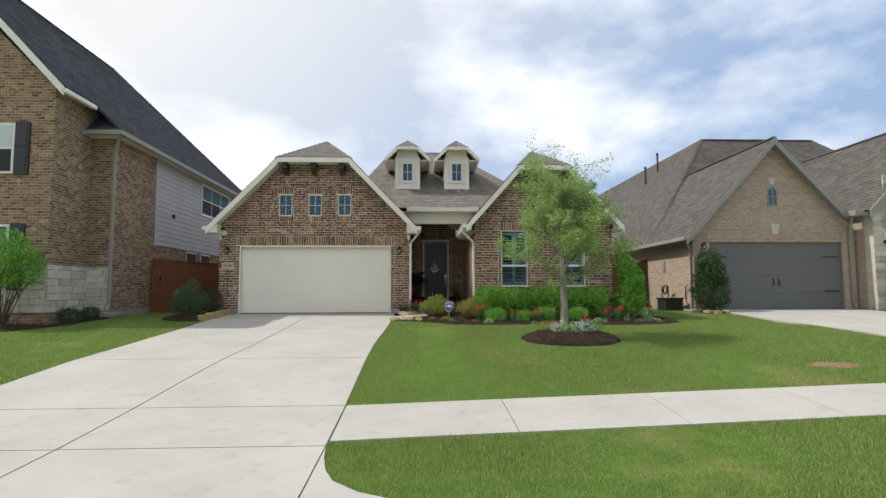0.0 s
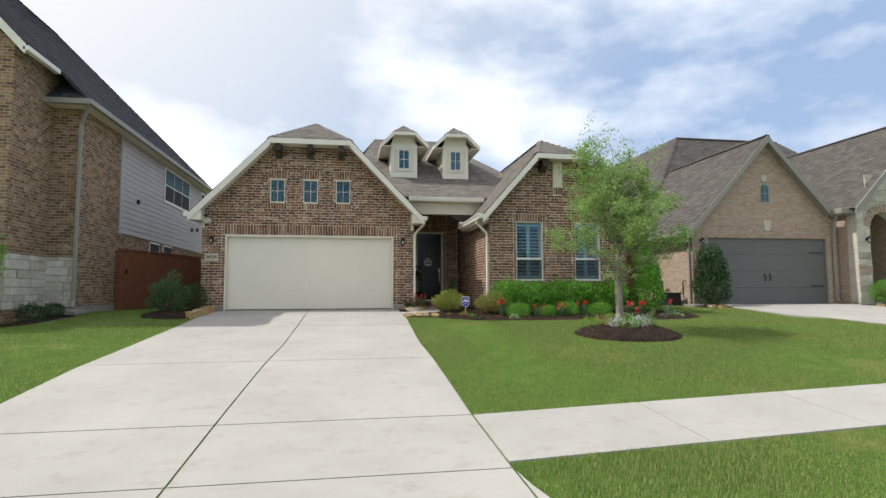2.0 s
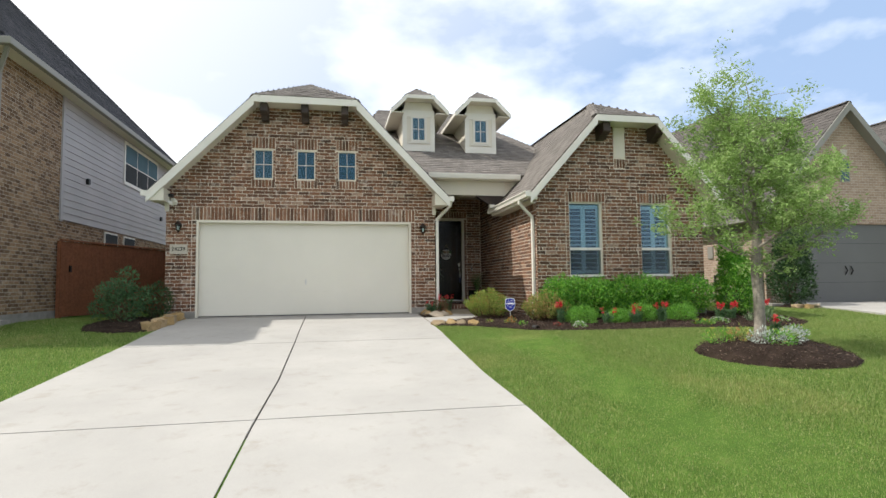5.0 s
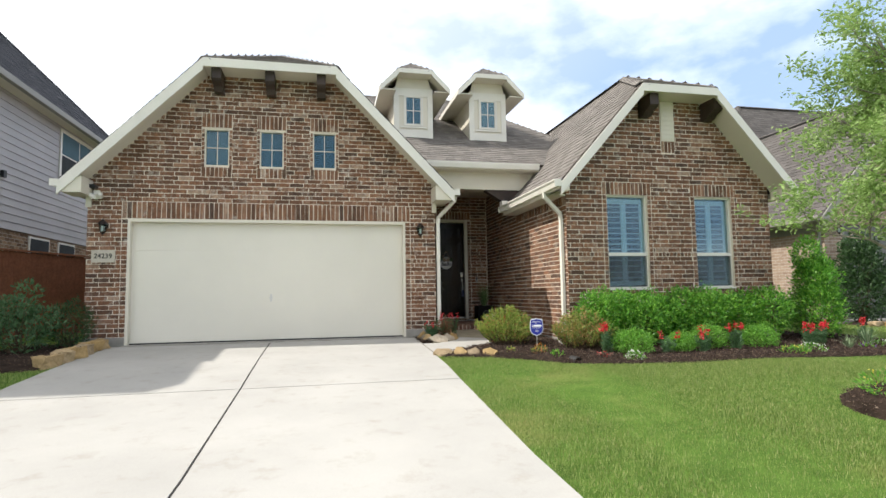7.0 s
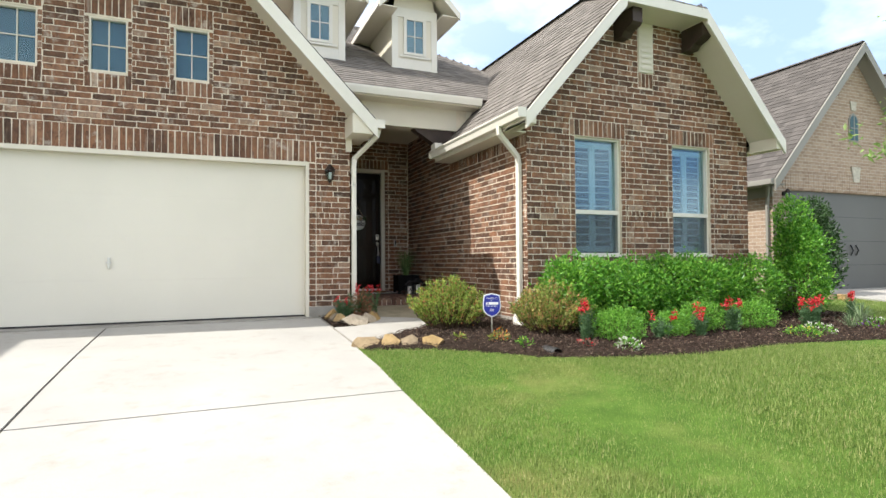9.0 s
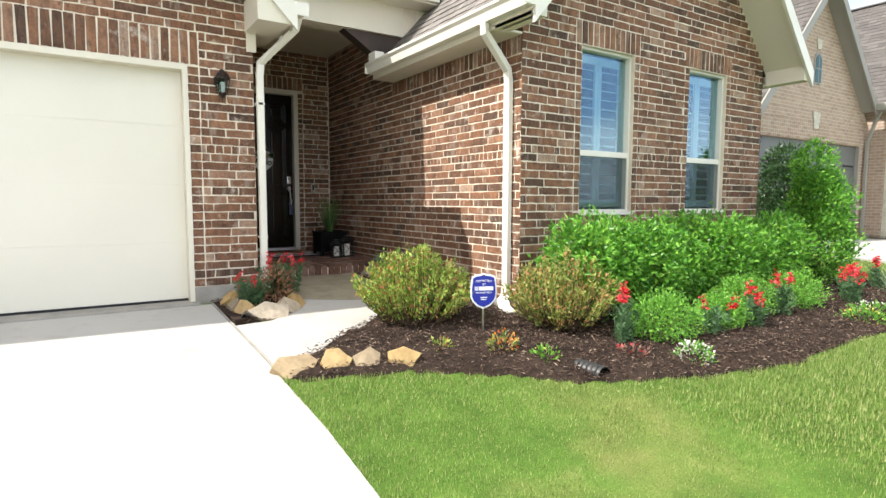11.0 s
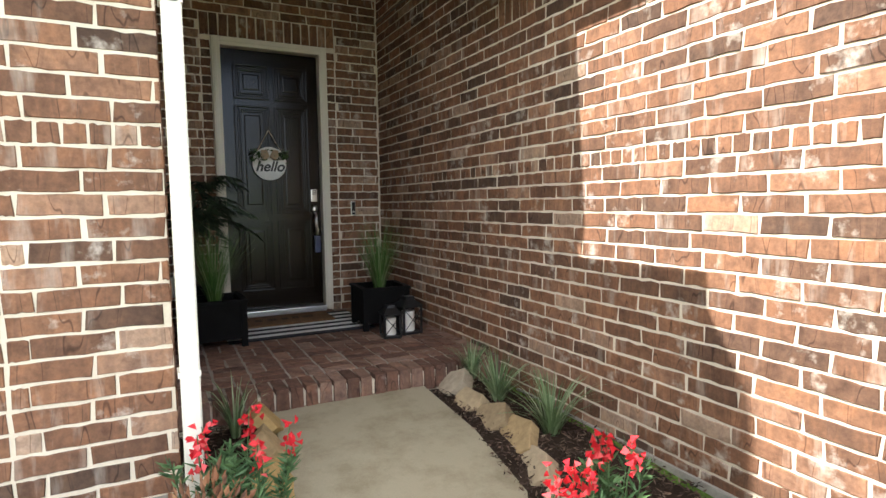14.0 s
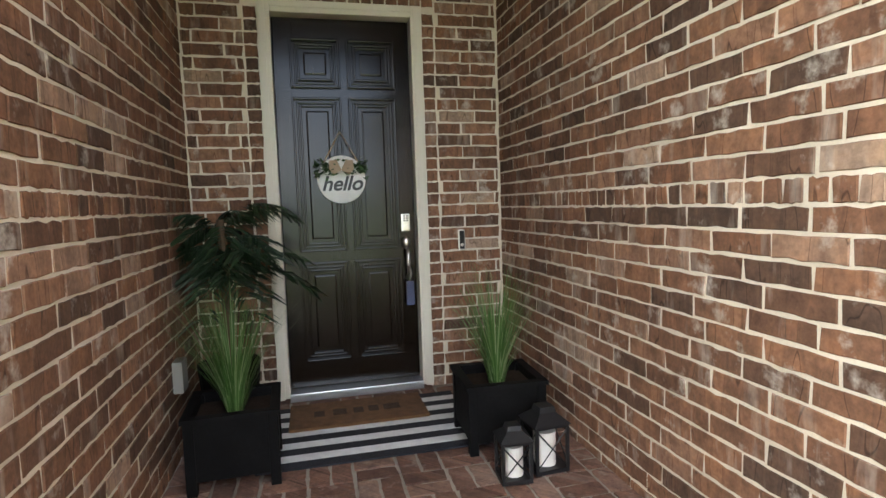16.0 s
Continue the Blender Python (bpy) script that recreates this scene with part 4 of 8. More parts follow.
gutter("gutter", wy - 0.02, 18.93, WRX - wex - 0.02, wez + 0.0, -1)
gutter("gutter", gy - 0.02, 18.4, GRX + ex + 0.02, ez - 0.01, 1)
gutter("gutter", gy - 0.02, 30.0, GRX - ex - 0.02, ez - 0.01, -1)
# end box of the wing gutter by the porch
part("gutter_outlet", one_box(WRX - wex - 0.15, WRX - wex - 0.03, 18.62, 18.8, wez + 0.0, wez + 0.09), M_WHITE, trim)
# porch eave: gutter, soffit and beam
bm = bmesh.new()
prism(bm, [(PEY - 0.08, PEZ + 0.0), (PEY - 0.08, PEZ - 0.03), (PEY - 0.06, PEZ - 0.12), (PEY, PEZ - 0.12), (PEY, PEZ)], "x", -0.32, 2.1)
link("gutter", bm, M_WHITE, trim)
part("soffit", one_box(-0.6, 2.3, PEY, 18.78, PEZ - 0.14, PEZ - 0.12), M_TRIM, trim)
part("porch_beam", one_box(-0.6, 2.3, 18.72, 18.98, 3.02, PEZ - 0.13, 0.004), M_TRIM, trim)
ceiling = link("ceiling", one_box(GX1, WX0, 18.9, DWY + 0.1, 3.3, 3.34), M_TRIM)
tagged(ceiling, "cream porch ceiling board", "ceiling", kind="structure")


def downspout(name, pts, w, d, turn=0.0):
    """A rectangular pipe through points."""
    bm = bmesh.new()
    rings = []
    P = [Vector(p) for p in pts]
    for i, p in enumerate(P):
        dr = (P[min(i + 1, len(P) - 1)] - P[max(i - 1, 0)]).normalized()
        a = Vector((math.cos(turn), math.sin(turn), 0))
        b = dr.cross(a).normalized()
        rings.append([bm.verts.new(p + a * su * w / 2 + b * sv * d / 2) for su, sv in ((-1, -0.8), (-0.8, -1), (0.8, -1), (1, -0.8), (1, 0.8), (0.8, 1), (-0.8, 1), (-1, 0.8))])
    for q, r in zip(rings, rings[1:]):
        for k in range(8):
            bm.faces.new((q[k], q[(k + 1) % 8], r[(k + 1) % 8], r[k]))
    bm.faces.new(rings[0])
    bm.faces.new(rings[-1][::-1])
    return bm


ds1 = thing("downspout", "white painted metal downspout on the garage corner", "downspout")
part("pipe", downspout("pipe", [(GRX + ex + 0.08, gy + 0.1, ez - 0.12), (GRX + ex + 0.06, gy + 0.14, ez - 0.22), (GX1 + 0.05, GFY - 0.05, 2.3), (GX1 + 0.04, GFY - 0.045, 2.18), (GX1 + 0.04, GFY - 0.045, 0.16), (GX1 + 0.07, GFY - 0.09, 0.06)], 0.066, 0.06), M_WHITE, ds1)
for z in (0.6, 1.9):
    part("strap", one_box(GX1 - 0.0, GX1 + 0.076, GFY - 0.075, GFY + 0.01, z, z + 0.02), M_WHITE, ds1)
ds2 = thing("downspout", "white painted metal downspout at the wing corner", "downspout")
part("pipe", downspout("pipe", [(WRX - wex - 0.08, WFY + 0.1, wez - 0.1), (WRX - wex - 0.07, WFY + 0.11, wez - 0.2), (WX0 - 0.05, WFY + 0.15, 2.2), (WX0 - 0.034, WFY + 0.15, 2.1), (WX0 - 0.034, WFY + 0.15, 0.12), (WX0 - 0.09, WFY + 0.12, -0.02)], 0.078, 0.06, math.pi / 2), M_WHITE, ds2)
for z in (0.5, 1.8):
    part("strap", one_box(WX0 - 0.068, WX0, WFY + 0.108, WFY + 0.192, z, z + 0.02), M_WHITE, ds2)
part("splash_elbow", downspout("e", [(WX0 - 0.09, WFY + 0.13, 0.05), (WX0 - 0.15, WFY + 0.02, -0.05), (WX0 - 0.18, WFY - 0.12, -0.09)], 0.1, 0.09), M_WHITE, ds2)

# ---- timber brackets under the gables ----


def bracket(x, y_wall, z_top, w=0.16, reach=0.42, drop=0.36):
    b = thing("roof_bracket", "dark-stained timber bracket under the gable", "bracket", "gable brackets")
    prof = [(y_wall, z_top), (y_wall - reach, z_top), (y_wall - reach, z_top - 0.2), (y_wall - reach + 0.05, z_top - 0.24), (y_wall - 0.22, z_top - 0.28), (y_wall - 0.16, z_top - drop), (y_wall, z_top - drop)]
    part("beam", one_prism(prof, "x", x - w / 2, x + w / 2), M_DARK_WOOD, b)
    return b


for x in (-4.24, -3.33, -2.42):
    bracket(x, GFY - 0.002, cz - 0.14)
for x in (3.34, 4.64):
    bracket(x, WFY - 0.002, 4.3, 0.17, 0.4, 0.34)

# ---- porch timber arch brace on the wing wall ----
brace = thing("arch_brace", "dark curved timber brace at the porch opening", "brace")
bm = bmesh.new()
n_arc = 8
outer = [(WX0 - 0.01 - 0.75 * math.sin(math.pi / 2 * i / n_arc), 2.55 + 0.46 * math.sin(math.pi / 2 * i / n_arc)) for i in range(n_arc + 1)]
poly = outer + [(WX0 - 0.76, 3.02), (WX0 - 0.01, 3.02)]
prism(bm, poly, "y", 18.76, 18.92)
link("beam", bm, M_DARK_WOOD, brace)

# ---- garage door ----
gdoor = thing("door_1", "closed cream sectional garage door", "garage door", kind="structure")
gd_y = GFY + 0.12
zs = [0.03 + i * 0.544 for i in range(5)]
bm = bmesh.new()
for z0, z1 in zip(zs, zs[1:]):
    bm2 = one_box(garage_open[0] + 0.045, garage_open[1] - 0.045, gd_y, gd_y + 0.045, z0, z1 - 0.0005, 0.0015)
    link("panel", bm2, M_GARAGE, gdoor)
bm.free()
part("jamb", one_box(garage_open[0], garage_open[0] + 0.045, GFY - 0.01, GFY + 0.2, 0.013, garage_open[3], 0.003), M_TRIM, gdoor)
part("jamb", one_box(garage_open[1] - 0.045, garage_open[1], GFY - 0.01, GFY + 0.2, 0.013, garage_open[3], 0.003), M_TRIM, gdoor)
part("head_trim", one_box(garage_open[0] + 0.045, garage_open[1] - 0.045, GFY - 0.008, GFY + 0.2, garage_open[3] - 0.05, garage_open[3], 0.003), M_TRIM, gdoor)
part("bottom_seal", one_box(garage_open[0] + 0.045, garage_open[1] - 0.045, gd_y - 0.01, gd_y + 0.04, 0.014, 0.034), M_BLACK, gdoor)
h = part("handle", one_box(-3.33, -3.3, gd_y - 0.03, gd_y, 0.72, 0.86, 0.006), M_STEEL, gdoor, "small metal T handle")
part("lock_bar", one_box(-3.345, -3.285, gd_y - 0.042, gd_y - 0.03, 0.785, 0.805, 0.004), M_STEEL, gdoor)
inside = part("garage_backing", one_box(garage_open[0], garage_open[1], gd_y + 0.06, gd_y + 0.08, 0.06, 2.25), M_SHADE, gdoor)

# ---- windows ----


def sash_window(name, x0, x1, y, z0, z1, label, grid=(2, 2), frame_mat=M_TRIM, back=M_INSIDE_BLUE, fw=0.02, kind="structure"):
    w = thing(name, label, "window", kind=kind)
    bm = bmesh.new()
    for a, b, c, d in ((x0, x0 + fw, z0, z1), (x1 - fw, x1, z0, z1), (x0 + fw, x1 - fw, z0, z0 + fw), (x0 + fw, x1 - fw, z1 - fw, z1)):
        box(bm, a, b, y, y + 0.09, c, d, 0.004)
    link("window_frame", bm, frame_mat, w)
    gx = [x0 + fw + (x1 - x0 - 2 * fw) * i / grid[0] for i in range(grid[0] + 1)]
    gz = [z0 + fw + (z1 - z0 - 2 * fw) * i / grid[1] for i in range(grid[1] + 1)]
    bm = bmesh.new()
    for x in gx[1:-1]:
        box(bm, x - 0.006, x + 0.006, y + 0.03, y + 0.05, z0 + fw, z1 - fw)
    for z in gz[1:-1]:
        box(bm, x0 + fw, x1 - fw, y + 0.031, y + 0.049, z - 0.006, z + 0.006)
    if len(bm.verts):
        link("glazing_bar", bm, frame_mat, w)
    else:
        bm.free()
    p = part("pane", one_box(x0 + fw, x1 - fw, y + 0.055, y + 0.06, z0 + fw, z1 - fw), M_GLASS, w)
    p.visible_shadow = False
    part("window_shade", one_box(x0, x1, y + 0.13, y + 0.14, z0, z1), back, w)
    return w


for cx, z0, z1 in SMALL_WIN:
    sash_window("window_1", cx - 0.212, cx + 0.212, GFY + 0.02, z0, z1, "small four-pane gable window with cream frame")


def shutter_window(name, x0, x1, z0, z1):
    """A tall single-hung window with plantation shutters behind the glass."""
    w = thing(name, "tall single-hung window with white plantation shutters inside", "window", kind="structure")
    y, fw = WFY + 0.05, 0.026
    bm = bmesh.new()
    for a, b, c, d in ((x0, x0 + fw, z0, z1), (x1 - fw, x1, z0, z1), (x0 + fw, x1 - fw, z0, z0 + fw), (x0 + fw, x1 - fw, z1 - fw, z1)):
        box(bm, a, b, y, y + 0.1, c, d, 0.004)
    link("window_frame", bm, M_WHITE, w)
    zm = z0 + (z1 - z0) * 0.365
    part("meeting_rail", one_box(x0 + fw, x1 - fw, y + 0.005, y + 0.06, zm - 0.03, zm + 0.03, 0.004), M_WHITE, w)
    for a, b in ((z0 + fw, zm - 0.03), (zm + 0.03, z1 - fw)):
        p = part("pane", one_box(x0 + fw, x1 - fw, y + 0.06, y + 0.065, a, b), M_GLASS, w)
        p.visible_shadow = False
    sc = part("insect_screen", one_box(x0 + fw, x1 - fw, y + 0.012, y + 0.014, z0 + fw, zm - 0.03), M_SCREEN, w, "dark insect screen")
    sc.visible_shadow = False
    xm = (x0 + x1) / 2
    for a, b in ((x0 + fw, xm - 0.004), (xm + 0.004, x1 - fw)):
        bm = bmesh.new()
        for q0, q1, r0, r1 in ((a, a + 0.045, z0 + 0.05, z1 - 0.05), (b - 0.045, b, z0 + 0.05, z1 - 0.05), (a + 0.045, b - 0.045, z0 + 0.05, z0 + 0.13), (a + 0.045, b - 0.045, z1 - 0.13, z1 - 0.05), (a + 0.045, b - 0.045, zm - 0.04, zm + 0.04)):
            box(bm, q0, q1, y + 0.1, y + 0.13, r0, r1)
        sh = link("shutter_frame", bm, M_BLIND, w)
        for lo, hi in ((z0 + 0.14, zm - 0.05), (zm + 0.05, z1 - 0.14)):
            n = max(2, round((hi - lo) / 0.095))
            for i in range(n):
                z = lo + (hi - lo) * (i + 0.5) / n
                bm = bmesh.new()
                prism(bm, [(y + 0.082, z - 0.006), (y + 0.086, z - 0.014), (y + 0.15, z + 0.006), (y + 0.146, z + 0.014)], "x", a + 0.046, b - 0.046)
                link("slat", bm, M_BLIND, sh)
    # Near-black sheet and sides paint the unlit room's shade behind the shutters.
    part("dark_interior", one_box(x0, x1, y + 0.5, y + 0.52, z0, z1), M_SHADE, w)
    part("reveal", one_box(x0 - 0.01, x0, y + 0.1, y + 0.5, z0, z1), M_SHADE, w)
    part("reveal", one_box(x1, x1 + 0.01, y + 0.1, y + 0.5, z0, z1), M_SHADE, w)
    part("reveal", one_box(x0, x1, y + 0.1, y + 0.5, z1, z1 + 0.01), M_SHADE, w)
    part("window_sill", one_box(x0 - 0.005, x1 + 0.005, WFY - 0.02, y + 0.02, z0 - 0.03, z0, 0.004), M_WHITE, w)


for i, (a, b, z0, z1) in enumerate(WINS):
    shutter_window("window_2" if i == 0 else "window_3", a, b, z0, z1)

gv = thing("gable_vent", "cream louvred vent in the brick gable", "vent")
part("frame", one_box(VENT[0] + 0.005, VENT[1] - 0.005, WFY - 0.015, WFY + 0.02, VENT[2] + 0.005, 4.3), M_TRIM, gv)
for i in range(8):
    z = VENT[2] + 0.06 + i * 0.085
    part("slat", one_prism([(WFY - 0.02, z), (WFY - 0.034, z - 0.012), (WFY - 0.016, z + 0.04)], "x", VENT[0] + 0.04, VENT[1] - 0.04), M_TRIM, gv)

# ---- dormers ----


def dormer(cx):
    d = thing("dormer", "cream painted roof dormer with small window", "dormer", "entry dormers")
    y = 19.95
    roof_z = lambda yy: PEZ + (yy - PEY) * 0.5996
    hw = 0.445
    bm = bmesh.new()
    prism(bm, [(y, 4.42), (y + 3.0, 5.5), (y + 3.0, 5.62), (y, 5.62)], "x", cx - hw, cx + hw)
    link("wall", bm, M_TRIM, d)
    for s in (-1, 1):
        part("corner_board", one_box(*sorted((cx + s * (hw + 0.012), cx + s * (hw - 0.11))), y - 0.02, y, 4.42, 5.6, 0.003), M_WHITE, d)
    part("head_board", one_box(cx - hw + 0.11, cx + hw - 0.11, y - 0.018, y, 5.42, 5.6), M_WHITE, d)
    part("sill_board", one_box(cx - hw + 0.11, cx + hw - 0.11, y - 0.018, y, 4.44, 4.62), M_WHITE, d)
    part("apron_board", one_box(cx - 0.3, cx + 0.3, y - 0.03, y - 0.019, 4.66, 4.7), M_WHITE, d)
    ry, rb = 19.6, 23.3
    e, t, z0, z1 = 0.8, 0.385, 5.52, 5.93
    k = t * 1.0
    apex = z1 + t * 0.98
    capy = ry + 0.62
    apz = z1 + t * (z1 - z0) / (e - t)
    for s in (-1, 1):
        bm = bmesh.new()
        slab(bm, [(cx + s * e, ry, z0), (cx + s * e, rb, z0), (cx, rb, apz), (cx, capy, apz), (cx + s * t, ry, z1)], 0.03)
        link("roof_deck", bm, M_TRIM, d)
        shingles("shingle_course", [(cx + s * e, ry, z0), (cx + s * e, rb, z0), (cx, rb, apz), (cx, capy, apz), (cx + s * t, ry, z1)], M_SHINGLE, d, 0)
        part("soffit", one_box(*sorted((cx + s * hw, cx + s * (e - 0.02))), ry + 0.02, y + 2.0, z0 - 0.09, z0 - 0.07), M_TRIM, d)
        part("side_fascia", one_box(*sorted((cx + s * (e - 0.02), cx + s * (e + 0.012))), ry, rb, z0 - 0.1, z0 + 0.0), M_WHITE, d)
    bm = bmesh.new()
    slab(bm, [(cx - t, ry, z1), (cx + t, ry, z1), (cx, capy, apz)], 0.03)
    link("roof_deck", bm, M_TRIM, d)
    shingles("shingle_course", [(cx - t, ry, z1), (cx + t, ry, z1), (cx, capy, apz)], M_SHINGLE, d, 0)
    for s in (-1, 1):
        ridge_cap(d, (cx + s * t, ry, z1), (cx, capy, apz), w=0.09)
    ridge_cap(d, (cx, capy, apz), (cx, rb, apz), w=0.09)
    pts = [(cx - e, z0), (cx - t, z1), (cx + t, z1), (cx + e, z0)]
    rake_board(pts, ry - 0.025, ry, 0.1, M_WHITE, d)
    rake_board([(x, z - 0.08) for x, z in pts], ry + 0.001, y + 0.01, 0.015, M_TRIM, d, "soffit")
    part("gable_face", one_prism([(cx - hw, 5.5), (cx - t * 0.95, z1 - 0.09), (cx + t * 0.95, z1 - 0.09), (cx + hw, 5.5)], "y", y - 0.002, y + 0.02), M_TRIM, d)
    x0, x1, za, zb = cx - 0.165, cx + 0.165, 4.76, 5.38
    bm = bmesh.new()
    for a, b, c, q in ((x0 - 0.06, x0, za - 0.05, zb + 0.05), (x1, x1 + 0.06, za - 0.05, zb + 0.05), (x0, x1, za - 0.05, za), (x0, x1, zb, zb + 0.05)):
        box(bm, a, b, y - 0.03, y - 0.003, c, q, 0.003)
    wf = link("window_frame", bm, M_WHITE, d)
    part("window_back", one_box(x0, x1, y - 0.0035, y - 0.002, za, zb), M_INSIDE_BLUE, d)
    p = part("pane", one_box(x0, x1, y - 0.012, y - 0.009, za, zb), M_GLASS, d)
    bm = bmesh.new()
    box(bm, cx - 0.008, cx + 0.008, y - 0.02, y - 0.013, za, zb)
    box(bm, x0, x1, y - 0.021, y - 0.0135, (za + zb) / 2 - 0.008, (za + zb) / 2 + 0.008)
    link("glazing_bar", bm, M_WHITE, d)


dormer(-0.33)
dormer(1.47)

# ---- front door ----
fdoor = thing("door_2", "closed dark brown six-panel front door", "front door", kind="structure")
cw = 0.075
for x in (D0, D1 - cw):
    bm = bmesh.new()
    box(bm, x, x + cw, DWY - 0.03, DWY + 0.1, PORCH_Z + 0.02, DZ1, 0.006)
    box(bm, x + 0.015, x + cw - 0.03, DWY - 0.04, DWY - 0.029, PORCH_Z + 0.02, DZ1 - 0.02, 0.004)
    link("casing", bm, M_TRIM, fdoor)
bm = bmesh.new()
box(bm, D0 + cw, D1 - cw, DWY - 0.03, DWY + 0.1, DZ1 - cw, DZ1, 0.006)
box(bm, D0 + cw, D1 - cw, DWY - 0.04, DWY - 0.029, DZ1 - cw + 0.03, DZ1 - 0.02, 0.004)
link("casing", bm, M_TRIM, fdoor)
dx0, dx1, dy, dz0, dz1 = D0 + cw + 0.004, D1 - cw - 0.004, DWY + 0.06, PORCH_Z + 0.06, DZ1 - cw - 0.004


def door_wood():
    m, n, l, b = nodes_of("espresso_door_stain", 0.2, 0, 0.3)
    co = n.new("ShaderNodeTexCoord")
    mp = n.new("ShaderNodeMapping")
    mp.inputs["Scale"].default_value = (14, 14, 0.9)
    l.new(co.outputs["Object"], mp.inputs["Vector"])
    g = noise_node(n, l, 3.0, 6, 0.6, mp.outputs["Vector"])
    l.new(ramp(n, l, g.outputs["Fac"], [(0.25, (0.005, 0.003, 0.0018)), (0.6, (0.0105, 0.0062, 0.0034)), (0.85, (0.018, 0.011, 0.006))]).outputs["Color"], b.inputs["Base Color"])
    bump(n, l, b, g.outputs["Fac"], 0.12, 0.002)
    return m


M_DOOR = door_wood()
# Unseen panel added behind the leaf to block light leaking past its edges.
part("hall_backing", one_box(D0, D1, DWY + 0.12, DWY + 0.14, PORCH_Z, DZ1), M_SHADE, fdoor)
part("leaf", one_box(dx0, dx1, dy, dy + 0.045, dz0, dz1, 0.003), M_DOOR, fdoor)
dw = dx1 - dx0
cols = [(dx0 + 0.1, dx0 + dw / 2 - 0.022), (dx0 + dw / 2 + 0.022, dx1 - 0.1)]
rowsz = [(0.4, 1.06), (1.13, 2.13), (2.19, 2.5)]
for r0, r1 in rowsz:
    for c0, c1 in cols:
        bm = bmesh.new()
        for inset, h_ in ((0.0, 0.03), (0.026, 0.012), (0.046, 0.024)):
            for a, b, c, q in ((c0 + inset, c0 + inset + 0.014, r0 + inset, r1 - inset), (c1 - inset - 0.014, c1 - inset, r0 + inset, r1 - inset),
                               (c0 + inset + 0.014, c1 - inset - 0.014, r0 + inset, r0 + inset + 0.014), (c0 + inset + 0.014, c1 - inset - 0.014, r1 - inset - 0.014, r1 - inset)):
                box(bm, a, b, dy - h_, dy + 0.002, c, q, 0.004)
        box(bm, c0 + 0.085, c1 - 0.085, dy - 0.012, dy + 0.002, r0 + 0.085, r1 - 0.085, 0.01)
        link("panel", bm, M_DOOR, fdoor)
part("threshold", one_box(D0 + cw, D1 - cw, DWY - 0.06, DWY + 0.11, PORCH_Z + 0.002, PORCH_Z + 0.055, 0.006), M_SILVER, fdoor, "bright metal threshold")
kx = dx1 - 0.065
lk = part("deadbolt", one_box(kx - 0.03, kx + 0.03, dy - 0.025, dy, 1.24, 1.36, 0.008), M_STEEL, fdoor, "keypad deadbolt")
for i in range(3):
    for j in range(2):
        part("key", one_box(kx - 0.016 + j * 0.02, kx - 0.004 + j * 0.02, dy - 0.03, dy - 0.025, 1.31 + i * 0.016, 1.32 + i * 0.016), M_BLACK, lk)
bm = bmesh.new()
bmesh.ops.create_cone(bm, cap_ends=True, segments=20, radius1=0.02, radius2=0.018, depth=0.02, matrix=pose(kx, dy - 0.03, 1.27, 90))
link("cylinder", bm, M_STEEL, lk)
bm = bmesh.new()
bmesh.ops.create_uvsphere(bm, u_segments=16, v_segments=10, radius=0.036, matrix=pose(kx, dy - 0.02, 1.165) @ Matrix.Diagonal((0.85, 0.7, 1.2, 1)))
hs = link("handle_plate", bm, M_STEEL, fdoor, smooth=True)
bm = bmesh.new()
tube(bm, [(kx, dy - 0.02, 1.135), (kx, dy - 0.07, 1.105), (kx, dy - 0.075, 1.02), (kx, dy - 0.05, 0.94), (kx, dy - 0.005, 0.92)], [0.012, 0.013, 0.014, 0.012, 0.012], 10)
link("pull", bm, M_STEEL, hs, smooth=True)
bm = bmesh.new()
tube(bm, [(kx, dy - 0.08, 1.02), (kx + 0.015, dy - 0.085, 0.96), (kx, dy - 0.08, 0.9)], [0.008, 0.009, 0.008], 8)
kt = link("lock_box_shackle", bm, M_STEEL, fdoor)
part("lock_box", one_box(kx - 0.022, kx + 0.032, dy - 0.09, dy - 0.05, 0.745, 0.91, 0.01), plain("navy_plastic", (0.05, 0.06, 0.13), 0.45), fdoor, "navy blue key lock box")

bell = thing("doorbell", "slim black doorbell with silver rim on brick", "doorbell")
part("rim", one_box(1.46, 1.505, DWY - 0.018, DWY - 0.0, 1.1, 1.24, 0.015), M_STEEL, bell)
part("face", one_box(1.466, 1.499, DWY - 0.022, DWY - 0.018, 1.108, 1.232, 0.002), M_BLACK, bell)
bm = bmesh.new()
bmesh.ops.create_cone(bm, cap_ends=True, segments=16, radius1=0.011, radius2=0.011, depth=0.006, matrix=pose(1.4825, DWY - 0.025, 1.135, 90))
link("button", bm, M_STEEL, bell)

# ---- porch floor ----
porch = thing("porch_floor", "herringbone red brick porch floor with rowlock edge", "porch floor", kind="structure")
part("bed", one_box(GX1, WX0, 19.09, DWY + 0.02, -0.1, PORCH_Z - 0.008), M_PAVER_BED, porch)
PY0 = 18.99


def stepping():
    """Rowlock bricks along the front of the porch."""
    n = 24
    w_ = (WX0 - GX1) / n
    for i in range(n):
        x = GX1 + (i + 0.5) * w_
        me = brick_mesh(w_ - 0.01, 0.2, 0.14, M_PAVER)
        ob = new("brick", me)
        ob.parent = porch
        ob.matrix_basis = Matrix.Translation((x, PY0 + 0.1 + random.uniform(-0.004, 0.004), PORCH_Z - 0.14 + random.uniform(-0.003, 0.003))) @ pose(0, 0, 0, -90)


stepping()
part("riser_bed", one_box(GX1, WX0, 19.01, 19.12, -0.1, PORCH_Z - 0.03), M_MORTAR, porch)


